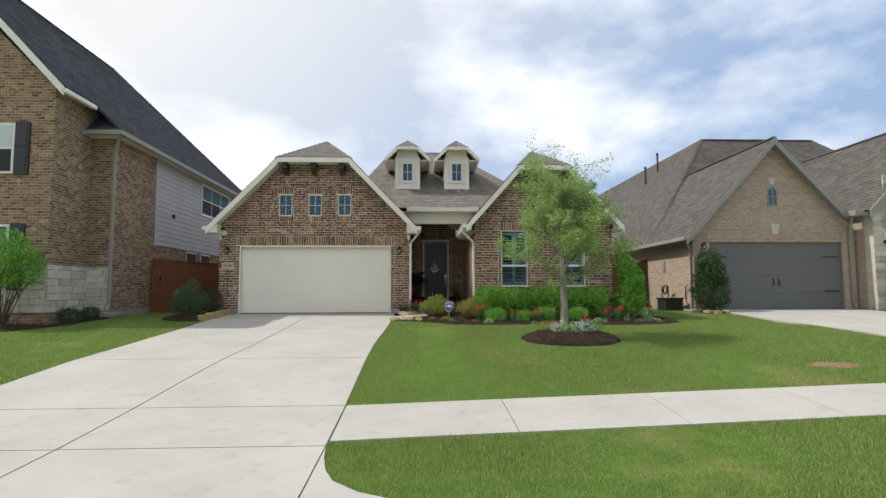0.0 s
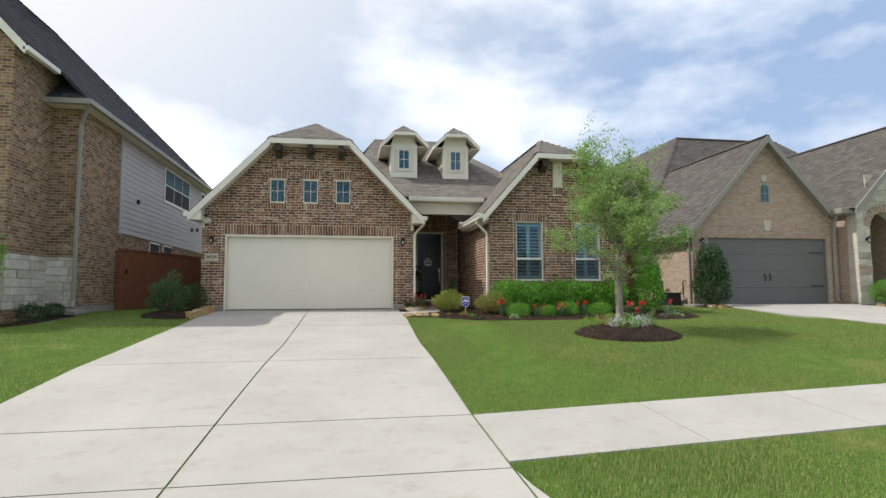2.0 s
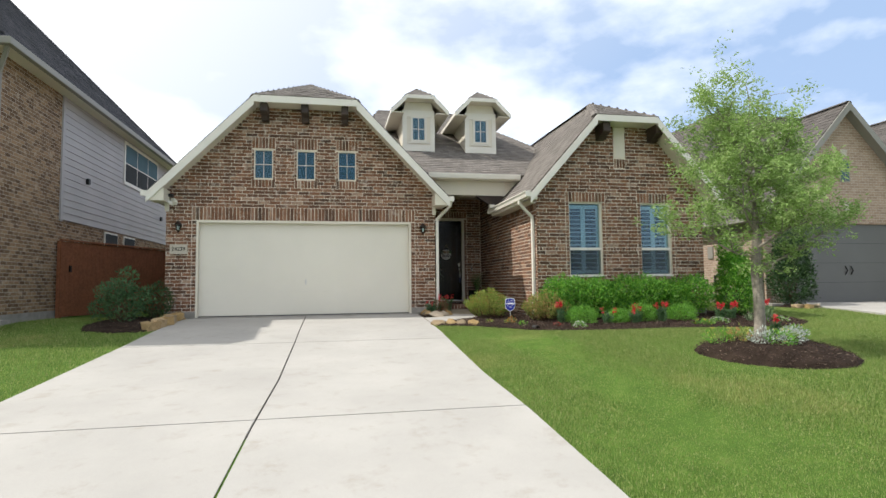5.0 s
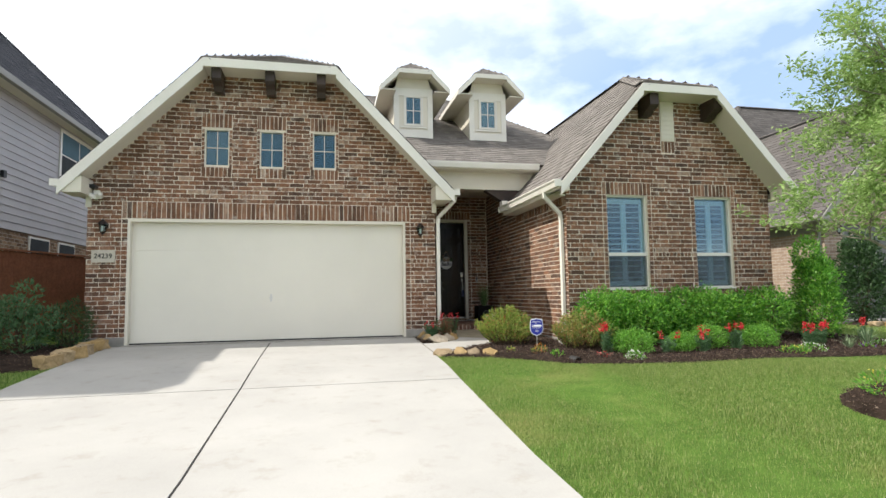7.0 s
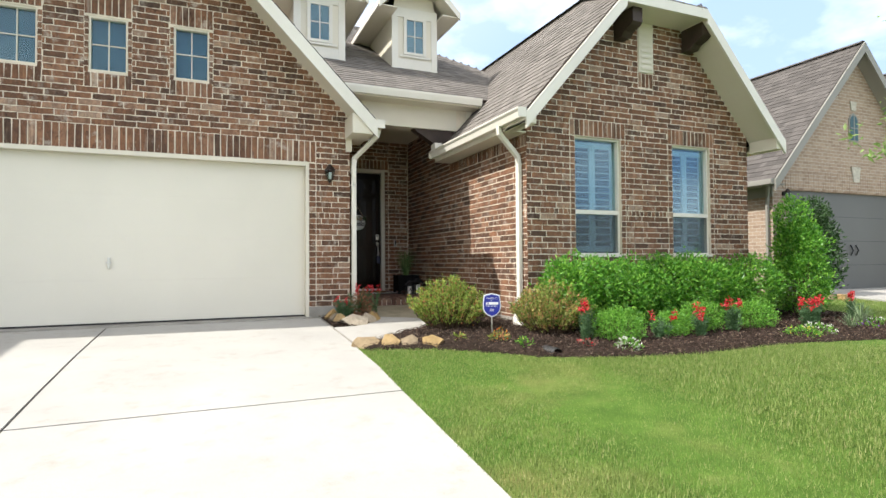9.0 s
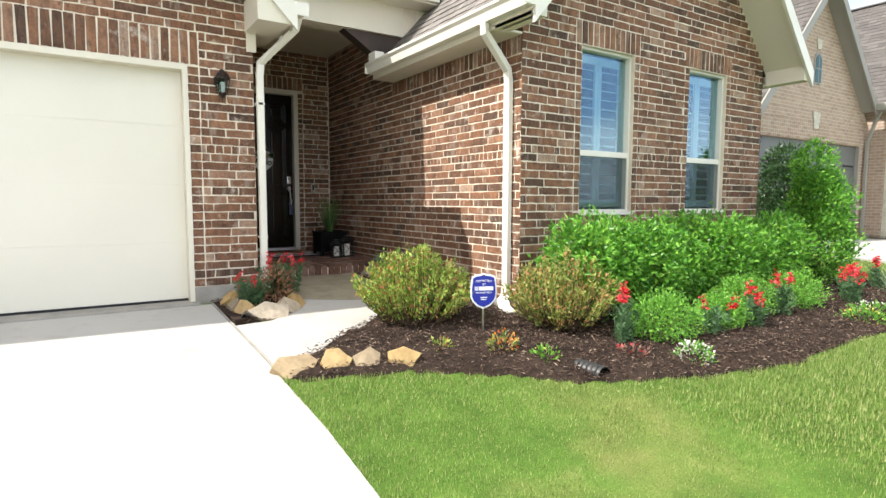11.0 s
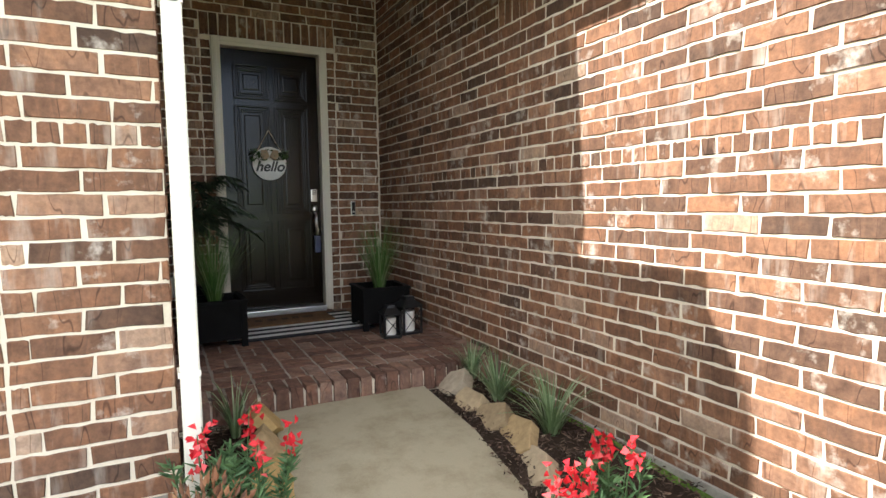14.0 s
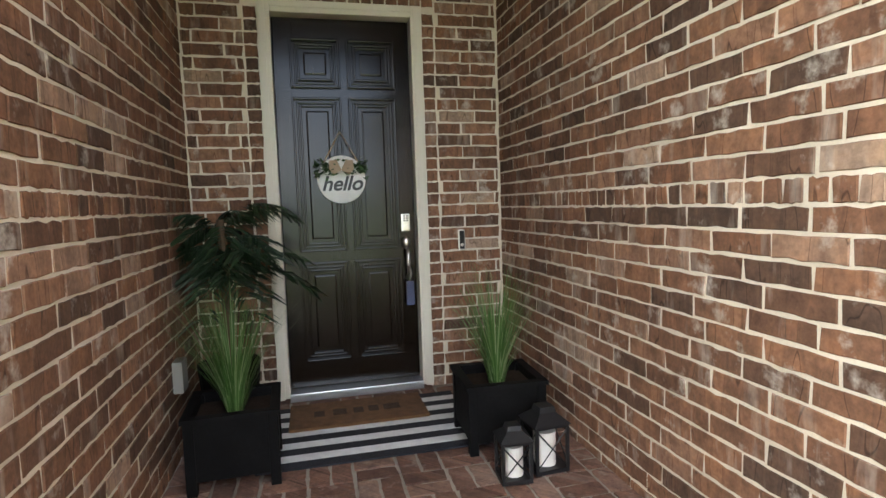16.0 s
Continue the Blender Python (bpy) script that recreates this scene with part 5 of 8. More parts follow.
def basket_weave():
    """Pairs of pavers turned by quarter turns."""
    u = (WX0 - GX1) / 9.5
    for i in range(10):
        for j in range(12):
            x0, y0 = GX1 + i * u, PY0 + 0.215 + j * u
            for k in range(2):
                if (i + j) % 2:
                    x, y, a = x0 + u * (0.25 + 0.5 * k), y0 + u / 2, 90
                else:
                    x, y, a = x0 + u / 2, y0 + u * (0.25 + 0.5 * k), 0
                long = 0.197
                if i == 9 and a == 0:
                    x, long = x0 + u / 4, 0.093
                if x > WX0 - 0.04 or y > DWY - 0.03:
                    continue
                ob = new("brick", brick_mesh(long, 0.094, 0.02, M_PAVER))
                ob.parent = porch
                ob.matrix_basis = Matrix.Translation((x, y, PORCH_Z - 0.02 + random.uniform(-0.002, 0.002))) @ pose(0, 0, 0, 0, 0, a) @ pose(0, 0, 0, -90)


basket_weave()

# ---- front walk ----
walkway = thing("front_walk", "weathered concrete walk to the porch", "walkway", kind="structure")


M_WALK = concrete_material("weathered_walk_concrete", (0.33, 0.29, 0.21), 0.22)


def walk_slab(pts, z_of, name="slab", mat=M_CONCRETE):
    bm = bmesh.new()
    vs = [bm.verts.new((x, y, z_of(x, y))) for x, y in pts]
    fc = bm.faces.new(vs)
    r = bmesh.ops.extrude_face_region(bm, geom=[fc])
    for q in [q for q in r["geom"] if isinstance(q, bmesh.types.BMVert)]:
        q.co.z -= 0.12
    return link(name, bm, mat, walkway)


walk_z = lambda x, y: float(np.interp(y, [15.8, 17.7, 19.1], [-0.11, -0.02, 0.045]))
walk_slab([(-0.69, 15.92), (-0.38, 16.05), (-0.1, 16.35), (0.3, 16.62), (0.68, 17.08), (0.845, 17.36), (0.07, 17.76), (-0.16, 17.25), (-0.4, 17.06), (-0.69, 17.03)], lambda x, y: walk_z(x, y) + 0.014)
walk_slab([(0.075, 17.775), (0.852, 17.374), (1.06, 17.7), (1.16, 18.3), (1.19, 19.12), (0.26, 19.12), (0.2, 18.4)], lambda x, y: walk_z(x, y) + 0.014, mat=M_WALK)
part("soil_strip", one_box(WALK_L + 0.013, -0.5, 17.1, 18.05, -0.3, 0.0, 0.01), M_MULCH_BASE, walkway, "dark soil beside the walk")
part("joint_strip", one_prism([(15.88, ground_z(0, 15.88) + 0.02), (16.2, ground_z(0, 16.2) + 0.022), (17.95, ground_z(0, 17.95) + 0.022), (17.95, -0.3), (15.88, -0.4)], "x", WALK_L - 0.005, WALK_L + 0.006), M_CONC_BASE, walkway)

# ---- neighbour on the left: two storeys ----
lh = thing("brick_house", "two-storey tan brick house with charcoal roof and grey siding", "house", at=(-0.12, 0.05, 0.04))
LX, LFY = -9.1, 17.0
part("wall", one_box(-22, LX, LFY, 30.2, -0.3, 5.45), M_BRICK_LEFT, lh, "tan and brown brick")
BX, BFY = -9.8, 15.2
ridge_x, ridge_z, sl = -13.8, 10.75, 1.07
bm = bmesh.new()
prism(bm, [(-22, -0.3), (BX, -0.3), (BX, 6.3), (ridge_x, 10.25), (-17.8, 6.3), (-22, 6.35)], "y", BFY, 20.0)
link("wall", bm, M_BRICK_LEFT, lh, "tan and brown brick gable")
# limestone base of rough blocks
rng = random.Random(5)


def stone_base(parent, x0, x1, y, z0, z1, axis="x"):
    """Rough limestone blocks in courses, each a block of its own."""
    z = z0
    while z < z1 - 0.05:
        h_ = min(rng.uniform(0.16, 0.24), z1 - z)
        x = x0
        while x < x1 - 0.02:
            w_ = min(rng.uniform(0.3, 0.62), x1 - x)
            d_ = rng.uniform(0.02, 0.045)
            if axis == "x":
                bm = one_box(x + 0.005, x + w_ - 0.005, y - d_, y + 0.02, z + 0.005, z + h_ - 0.005, 0.008)
            else:
                bm = one_box(y - 0.02, y + d_, x + 0.005, x + w_ - 0.005, z + 0.005, z + h_ - 0.005, 0.008)
            link("stone", bm, M_STONE, parent)
            x += w_
        z += h_


M_STONE = random_pieces("limestone_ashlar", [(0, (0.5, 0.46, 0.38)), (0.5, (0.62, 0.58, 0.49)), (1, (0.7, 0.66, 0.58))], False, grain=25, bump_s=0.8)
for a in ((-16, BX, BFY, "x"), (BX, LX, LFY, "x"), (BFY, LFY, BX, "y")):
    stone_base(lh, a[0], a[1], a[2], 0.12, 1.42, a[3])
part("foundation", one_box(-16, LX + 0.02, LFY - 0.03, 30.0, -0.4, 0.14), M_CONC_BASE, lh)
# lap siding on the flank
bm = bmesh.new()
z = 2.35
while z < 5.4:
    prism(bm, [(LX + 0.0, z), (LX + 0.03, z), (LX + 0.012, z + 0.18), (LX, z + 0.18)], "y", 19.75, 30.2)
    z += 0.175
link("siding", bm, M_SIDING, lh, "grey lap siding boards")
part("corner_board", one_box(LX + 0.001, LX + 0.04, 19.62, 19.74, 2.3, 5.4), M_SIDING, lh)


def side_window(y0, y1, z0, z1, n):
    w = part("window", one_box(LX + 0.03, LX + 0.055, y0 - 0.07, y1 + 0.07, z0 - 0.07, z1 + 0.07), M_WHITE, lh)
    s = (y1 - y0) / n
    for i in range(n):
        a, b = y0 + i * s + 0.03, y0 + (i + 1) * s - 0.03
        part("pane", one_box(LX + 0.05, LX + 0.062, a, b, (z0 + z1) / 2 + 0.02, z1 - 0.03), M_INSIDE_BLUE, w)
        part("pane", one_box(LX + 0.05, LX + 0.06, a, b, z0 + 0.03, (z0 + z1) / 2 - 0.02), M_SHADE, w)


side_window(23.75, 27.0, 4.02, 5.26, 3)
side_window(29.0, 29.9, 4.1, 5.2, 1)
for y0, y1 in ((22.4, 23.3), (23.9, 24.8)):
    w = part("window", one_box(LX, LX + 0.03, y0 - 0.05, y1 + 0.05, 1.5, 2.3), M_WHITE, lh)
    part("pane", one_box(LX + 0.02, LX + 0.04, y0, y1, 1.55, 2.25), M_SHADE, w)
for y, z in ((21.0, 3.45), (27.5, 3.2), (28.4, 3.3)):
    part("vent_cap", one_box(LX + 0.02, LX + 0.1, y, y + 0.12, z, z + 0.15, 0.01), M_BLACK, lh)
lroof = part("roof", bmesh.new(), M_SHINGLE_L, lh, "charcoal shingle roof")
ev = -8.75
ezl = 5.5


def l_plane(pts, up):
    bm = bmesh.new()
    slab(bm, pts, 0.06)
    link("roof_deck", bm, M_SHINGLE_L, lroof)
    shingles("shingle_course", pts, M_SHINGLE_L, lroof, up, 0.17, 0.4)


hx, hy, hz = ridge_x, 25.15, ezl + (ev - ridge_x) * sl
l_plane([(ev, 16.7, ezl), (ev, 30.3, ezl), (hx, hy, hz), (hx, 15.05, hz), (-9.52, 15.05, ezl + (ev + 9.52) * sl), (-9.52, 16.55, ezl + (ev + 9.52) * sl)], 0)
l_plane([(ev, 30.3, ezl), (-18.8, 30.3, ezl), (hx, hy, hz)], 0)
ridge_cap(lroof, (ev, 30.3, ezl), (hx, hy, hz), M_SHINGLE_L)
ridge_cap(lroof, (hx, 15.05, hz), (hx, hy, hz), M_SHINGLE_L)
l_plane([(-18.8, 30.3, ezl), (-18.8, 15.05, ezl), (hx, 15.05, hz), (hx, hy, hz)], 0)
l_plane([(-9.9, 16.55, ezl), (ev, 16.55, ezl), (-9.5, 17.4, ezl + 0.8), (-9.9, 17.4, ezl + 0.8)], 0)
rake_board([(-9.5, ezl + (ev + 9.5) * sl - 0.02), (hx, hz - 0.02)], 15.02, 15.06, 0.17, M_WHITE, lh, "fascia")
rake_board([(-9.5, ezl + (ev + 9.5) * sl - 0.14), (hx, hz - 0.14)], 15.07, BFY + 0.02, 0.03, M_TRIM, lh, "soffit")
for a in ((-9.56, -9.42, 15.02, 16.5, 6.12, 6.24), (-9.9, ev + 0.12, 16.42, 16.56, ezl - 0.14, ezl), (ev, ev + 0.12, 16.5, 30.3, ezl - 0.14, ezl)):
    part("gutter", one_box(*a, 0.02), M_GREY_TRIM if a[2] > 16 else M_WHITE, lh)
part("soffit", one_box(LX, ev, 16.5, 30.2, ezl - 0.1, ezl - 0.07), M_TRIM, lh)
part("soffit", one_box(-9.9, ev, 16.5, LFY, ezl - 0.12, ezl - 0.1), M_TRIM, lh)
part("roof_vent", one_prism([(16.0, 9.6), (16.5, 9.6), (16.5, 9.95), (16.1, 9.95)], "x", -13.0, -12.6), M_BLACK, lh)
part("downspout", downspout("p", [(ev - 0.02, 16.6, ezl - 0.12), (ev - 0.15, 16.75, ezl - 0.3), (LX + 0.02, 16.93, ezl - 0.55), (LX + 0.02, 16.93, 0.3), (LX + 0.1, 16.7, 0.12)], 0.09, 0.07), M_GREY_TRIM, lh)
part("splash_block", one_prism([(LX + 0.0, 0.03), (LX + 0.5, 0.0), (LX + 0.5, 0.07), (LX + 0.0, 0.1)], "y", 16.45, 16.7), M_CONC_BASE, lh)
for z0, z1 in ((3.9, 5.3), (0.75, 2.5)):
    w = part("window", one_box(-12.5, -10.83, BFY - 0.02, BFY + 0.01, z0, z1), M_WHITE, lh)
    part("pane", one_box(-12.44, -10.9, BFY - 0.03, BFY - 0.015, (z0 + z1) / 2 + 0.03, z1 - 0.06), M_BLIND if z0 > 3 else M_INSIDE_BLUE, w)
    part("pane", one_box(-12.44, -10.9, BFY - 0.03, BFY - 0.015, z0 + 0.06, (z0 + z1) / 2 - 0.03), M_SHADE, w)
    sh = part("shutter", one_box(-10.8, -10.42, BFY - 0.06, BFY, z0 - 0.03, z1 + 0.03, 0.005), M_SHUTTER, lh, "black panelled shutter")
    for a, b in ((z0 + 0.05, (z0 + z1) / 2 - 0.05), ((z0 + z1) / 2 + 0.05, z1 - 0.05)):
        part("shutter_panel", one_box(-10.74, -10.48, BFY - 0.075, BFY - 0.06, a, b, 0.008), M_SHUTTER, sh)

# ---- neighbour on the right: buff brick with a grey garage ----
rh = thing("brick_house", "buff brick house with dark grey garage and limestone entry", "house", at=(-0.08, 0, -0.06))
RX, RFY, RB = 9.68, 18.7, 0.12
rgx, rgz, rs = 12.58, 6.12, 1.08
bm = bmesh.new()
prism(bm, [(RX, -0.3), (15.5, -0.3), (15.5, 3.05), (rgx, 5.95), (RX, 2.62)], "y", RFY + 0.12, 30.0)
link("wall", bm, M_BRICK_RIGHT, rh, "buff brick")
fw_ = part("wall", bmesh.new(), M_BRICK_RIGHT, rh, "buff brick gable")
rdo = (10.22, 15.08, -0.2, 2.44)
solid_with_holes(fw_, [(RX, -0.3), (15.5, -0.3), (15.5, 2.95), (rgx, 5.95), (RX, 2.62)], [rdo], RFY, RFY + 0.14)
n_s = 60
for i in range(n_s):
    x0 = 10.0 + (15.3 - 10.0) * i / n_s
    t = (i + 0.5) / n_s * 2 - 1
    arch = 0.18 * (1 - t * t)
    part("soldier_brick", one_box(x0 + 0.005, x0 + 0.083, RFY - 0.015, RFY + 0.02, 2.46, 2.78 + arch), M_BRICK_RIGHT, rh)
part("keystone", one_prism([(12.52, 2.72), (12.74, 2.72), (12.8, 3.1), (12.46, 3.1)], "y", RFY - 0.04, RFY), M_LIMESTONE, rh)
part("keystone", one_prism([(12.52, 4.5), (12.68, 4.5), (12.72, 4.72), (12.48, 4.72)], "y", RFY - 0.03, RFY), M_LIMESTONE, rh)
gd = part("garage_door", one_box(rdo[0], rdo[1], RFY + 0.08, RFY + 0.12, 0.1, rdo[3]), M_GREY_DOOR, rh, "dark grey carriage garage door")
for i in range(1, 4):
    part("seam", one_box(rdo[0], rdo[1], RFY + 0.076, RFY + 0.08, 0.1 + i * 0.585, 0.108 + i * 0.585), M_SHUTTER, gd)
for x0, x1 in ((rdo[0] + 0.15, rdo[0] + 0.7), (rdo[1] - 0.7, rdo[1] - 0.15)):
    for z in (0.72, 1.92):
        part("hinge", one_box(x0, x1, RFY + 0.065, RFY + 0.079, z, z + 0.04, 0.004), M_BLACK, gd)
for x in (12.52, 12.72):
    bm = bmesh.new()
    tube(bm, [(x, RFY + 0.07, 1.18), (x + 0.03, RFY + 0.03, 1.05), (x, RFY + 0.07, 0.92)], 0.018, 6)
    link("pull", bm, M_BLACK, gd)
part("jamb", one_box(rdo[1] - 0.06, rdo[1], RFY - 0.004, RFY + 0.08, 0.1, rdo[3]), M_GREY_TRIM, rh)
part("jamb", one_box(rdo[0], rdo[0] + 0.06, RFY - 0.004, RFY + 0.08, 0.1, rdo[3]), M_GREY_TRIM, rh)
wz = part("window", one_prism([(12.42, 3.72), (12.78, 3.72), (12.78, 4.28), (12.72, 4.38), (12.6, 4.44), (12.48, 4.38), (12.42, 4.28)], "y", RFY - 0.02, RFY), M_GREY_TRIM, rh)
part("pane", one_prism([(12.46, 3.76), (12.74, 3.76), (12.74, 4.26), (12.69, 4.34), (12.6, 4.39), (12.51, 4.34), (12.46, 4.26)], "y", RFY - 0.028, RFY - 0.02), M_INSIDE_BLUE, wz)
part("glazing_bar", one_box(12.588, 12.612, RFY - 0.034, RFY - 0.028, 3.76, 4.38), M_GREY_TRIM, wz)
part("glazing_bar", one_box(12.46, 12.74, RFY - 0.033, RFY - 0.0285, 4.05, 4.07), M_GREY_TRIM, wz)
rroof = part("roof", bmesh.new(), M_SHINGLE_R, rh, "brown shingle roof")


def r_plane(pts, up):
    bm = bmesh.new()
    slab(bm, pts, 0.06)
    link("roof_deck", bm, M_SHINGLE_R, rroof)
    shingles("shingle_course", pts, M_SHINGLE_R, rroof, up, 0.16, 0.38)


ry0 = 18.4
re = 9.33
rez = rgz - (rgx - re) * rs
vx, vz = 15.05, rgz - (15.05 - rgx) * rs
r_plane([(re, ry0, rez), (re, 32, rez), (rgx, 32, rgz), (rgx, ry0, rgz)], 0)
r_plane([(vx, ry0, vz), (vx, 32, vz), (rgx, 32, rgz), (rgx, ry0, rgz)], 0)
e2x, e2z = 18.6, 6.95
r_plane([(vx + 0.2, 17.6, vz), (vx + 0.2, 32, vz), (e2x, 32, e2z), (e2x, 17.6, e2z)], 0)
r_plane([(22.0, 17.6, vz), (22.0, 32, vz), (e2x, 32, e2z), (e2x, 17.6, e2z)], 0)
# tall hip behind
hp = 8.35
r_plane([(re, 21.5, rez), (re, 45, rez), (14.3, 42, hp), (14.3, 26.6, hp)], 0)
r_plane([(re, 21.5, rez), (26, 21.5, rez), (20, 26.6, hp), (14.3, 26.6, hp)], 0)
ridge_cap(rroof, (re, 21.5, rez), (14.3, 26.6, hp), M_SHINGLE_R)
ridge_cap(rroof, (14.3, 26.6, hp), (20, 26.6, hp), M_SHINGLE_R)
ridge_cap(rroof, (rgx, ry0, rgz), (rgx, 32, rgz), M_SHINGLE_R)
ridge_cap(rroof, (e2x, 17.6, e2z), (e2x, 32, e2z), M_SHINGLE_R)
for x, y, h_ in ((12.96, 30.3, 1.15), (13.5, 29.9, 1.25)):
    zr = rez + (x - re) * rs
    bm = bmesh.new()
    tube(bm, [(x, y, zr - 0.1), (x, y, zr + h_)], 0.05, 8)
    tube(bm, [(x, y, zr + h_), (x, y, zr + h_ + 0.1)], 0.075, 8)
    link("vent_pipe", bm, M_BLACK, rh)
rake_board([(re, rez - 0.02), (rgx, rgz - 0.02), (vx, vz - 0.02)], ry0 - 0.04, ry0, 0.17, M_GREY_TRIM, rh)
rake_board([(re, rez - 0.13), (rgx, rgz - 0.13), (vx, vz - 0.13)], ry0 + 0.001, RFY, 0.03, M_GREY_TRIM, rh, "soffit")
rake_board([(vx + 0.15, vz - 0.02), (e2x, e2z - 0.02), (22, vz - 0.02)], 17.56, 17.6, 0.17, M_GREY_TRIM, rh)
part("gutter", one_box(re - 0.1, re + 0.02, ry0, 32, rez - 0.12, rez, 0.02), M_GREY_TRIM, rh)
part("frieze", one_box(RX - 0.02, RX + 0.01, RFY, 30, rez - 0.35, rez - 0.1), M_GREY_TRIM, rh)
part("soffit", one_box(re, RX, ry0, 30, rez - 0.12, rez - 0.1), M_GREY_TRIM, rh)
part("downspout", downspout("p", [(re + 0.02, 18.55, rez - 0.12), (RX - 0.1, 18.75, rez - 0.35), (RX - 0.05, 18.8, rez - 0.5), (RX - 0.05, 18.8, 0.1)], 0.08, 0.06), M_GREY_TRIM, rh)
part("downspout", downspout("p", [(15.15, 18.3, vz - 0.1), (15.2, 18.45, vz - 0.4), (15.28, 18.62, vz - 0.9), (15.28, 18.62, 0.25), (15.35, 18.5, 0.15)], 0.09, 0.07), M_GREY_TRIM, rh)
part("gutter_box", one_box(14.95, 15.4, 17.9, 18.4, vz - 0.16, vz + 0.02, 0.02), M_GREY_TRIM, rh)
# limestone entry with a brick arch
ent = part("entry_wall", bmesh.new(), M_LIMESTONE, rh, "cream limestone entry gable")
EX0, EX1, EY = 15.55, 21.6, 17.95
arch_x0, arch_x1, arch_z = 16.1, 17.25, 2.85
bm = bmesh.new()
arc_pts = [(arch_x1 - (arch_x1 - arch_x0) * (1 - math.cos(math.pi * i / 10)) / 2, arch_z + 0.5 * math.sin(math.pi * i / 10)) for i in range(11)]
prism(bm, [(EX0, -0.2), (arch_x0, -0.2), (arch_x0, arch_z), (arch_x0, 3.4), (EX0, 3.4)], "y", EY, EY + 0.35)
prism(bm, [(arch_x1, -0.2), (EX1, -0.2), (EX1, 3.4), (arch_x1, 3.4), (arch_x1, arch_z)], "y", EY, EY + 0.35)
half = list(arc_pts)
for p, q in zip(half, half[1:]):
    prism(bm, [q, p, (p[0], 3.4), (q[0], 3.4)], "y", EY, EY + 0.35)
prism(bm, [(EX0, 3.4), (EX1, 3.4), (e2x, 6.7)], "y", EY, EY + 0.35)
bm.to_mesh(ent.data)
bm.free()
for a, b, z0, z1 in ((EX0, arch_x0, 0.1, 3.3), (arch_x1 + 0.0, 18.4, 0.1, 3.3), (16.0, 18.4, 3.75, 4.7)):
    stone_base(rh, a, b, EY, z0, z1)
bm = bmesh.new()
for i in range(16):
    a0, a1 = math.pi * i / 16 + 0.015, math.pi * (i + 1) / 16 - 0.015
    c = (arch_x0 + arch_x1) / 2
    r0, r1 = (arch_x1 - arch_x0) / 2, (arch_x1 - arch_x0) / 2 + 0.26
    prism(bm, [(c + math.cos(a) * r, arch_z + math.sin(a) * r * (0.5 / r0 if r == r0 else 0.78 / r1)) for a, r in ((a0, r0), (a0, r1), (a1, r1), (a1, r0))], "y", EY - 0.06, EY + 0.1)
link("brick_arch", bm, M_BRICK_RIGHT, rh)
part("entry_side", one_box(EX0, EX0 + 0.3, EY + 0.35, RFY + 3, -0.2, 3.4), M_BRICK_RIGHT, rh)
part("entry_back", one_box(EX0, EX1, EY + 2.2, EY + 2.4, -0.2, 3.5), M_BRICK_RIGHT, rh)
part("entry_side", one_box(arch_x1 + 0.1, arch_x1 + 0.3, EY + 0.35, EY + 2.2, -0.2, 3.5), M_BRICK_RIGHT, rh)
part("entry_ceiling", one_box(EX0, EX1, EY + 0.3, EY + 2.3, 3.42, 3.5), M_TRIM, rh)
part("entry_floor", one_box(EX0, EX1, EY, EY + 2.2, -0.2, 0.18), M_CONC_BASE, rh)
part("number_plate", one_box(15.66, 16.0, EY - 0.075, EY - 0.045, 1.72, 1.9, 0.005), M_CONC_BASE, rh)
part("brick_band", one_box(EX0, arch_x0, EY - 0.05, EY, 1.15, 1.45), M_BRICK_RIGHT, rh)
rdrive = thing("driveway", "neighbour's pale concrete driveway", "driveway", kind="structure")
paving("slab", 10.0, 15.3, [0.0, 5.6, 9.5, 14.0, 18.78], 0.05, rdrive)

# ---- fences ----


def fence(name, p0, p1, height, mat, label, depth=0.022):
    """Upright boards with a cap between two points of the plan."""
    d = Vector((p1[0] - p0[0], p1[1] - p0[1], 0))
    fz = thing(name, label, "fence", at=(p0[0], p0[1], 0), turn=math.degrees(math.atan2(d.y, d.x)))
    length = d.length
    x = 0.0
    rn = random.Random(int(abs(p0[0]) * 10))
    z0 = ground_z(*p0) + 0.03
    while x < length - 0.05:
        w_ = min(0.14, length - x)
        top = height + rn.uniform(-0.008, 0.008)
        bm = bmesh.new()
        prism(bm, [(x + 0.002, z0), (x + w_ - 0.002, z0), (x + w_ - 0.002, top - 0.03), (x + w_ - 0.03, top), (x + 0.03, top), (x + 0.002, top - 0.03)], "y", 0, depth)
        link("board", bm, mat, fz)
        x += w_
    part("cap_rail", one_box(0, length, -0.03, 0.06, height + 0.01, height + 0.045), mat, fz)
    for q in (0.05, length - 0.05):
        part("post", one_box(q - 0.045, q + 0.045, depth + 0.003, depth + 0.09, z0 - 0.15, height), mat, fz)
    return fz


f1 = fence("wooden_fence", (LX + 0.03, 19.5), (-6.26, 28.0), 1.84, M_FENCE, "red-brown stained cedar fence between the houses")
part("latch", one_box(0.25, 0.3, -0.04, 0, 1.1, 1.25), M_BLACK, f1)
f3 = fence("wooden_fence", (WX1 + 0.05, 22.6), (RX - 0.02, 22.6), 1.98, M_FENCE_OLD, "brown cedar side gate with black latch")
part("latch", one_box(3.1, 3.35, -0.05, 0, 1.15, 1.19), M_BLACK, f3)

# ---- plants ----


def rot_batch(n, rng_np, dirs, roll=True):
    """Frames (a, b) across each direction."""
    d = dirs / np.linalg.norm(dirs, axis=1, keepdims=True)
    r = rng_np.normal(size=(n, 3))
    a = np.cross(d, r)
    a /= np.linalg.norm(a, axis=1, keepdims=True)
    return d, a, np.cross(d, a)


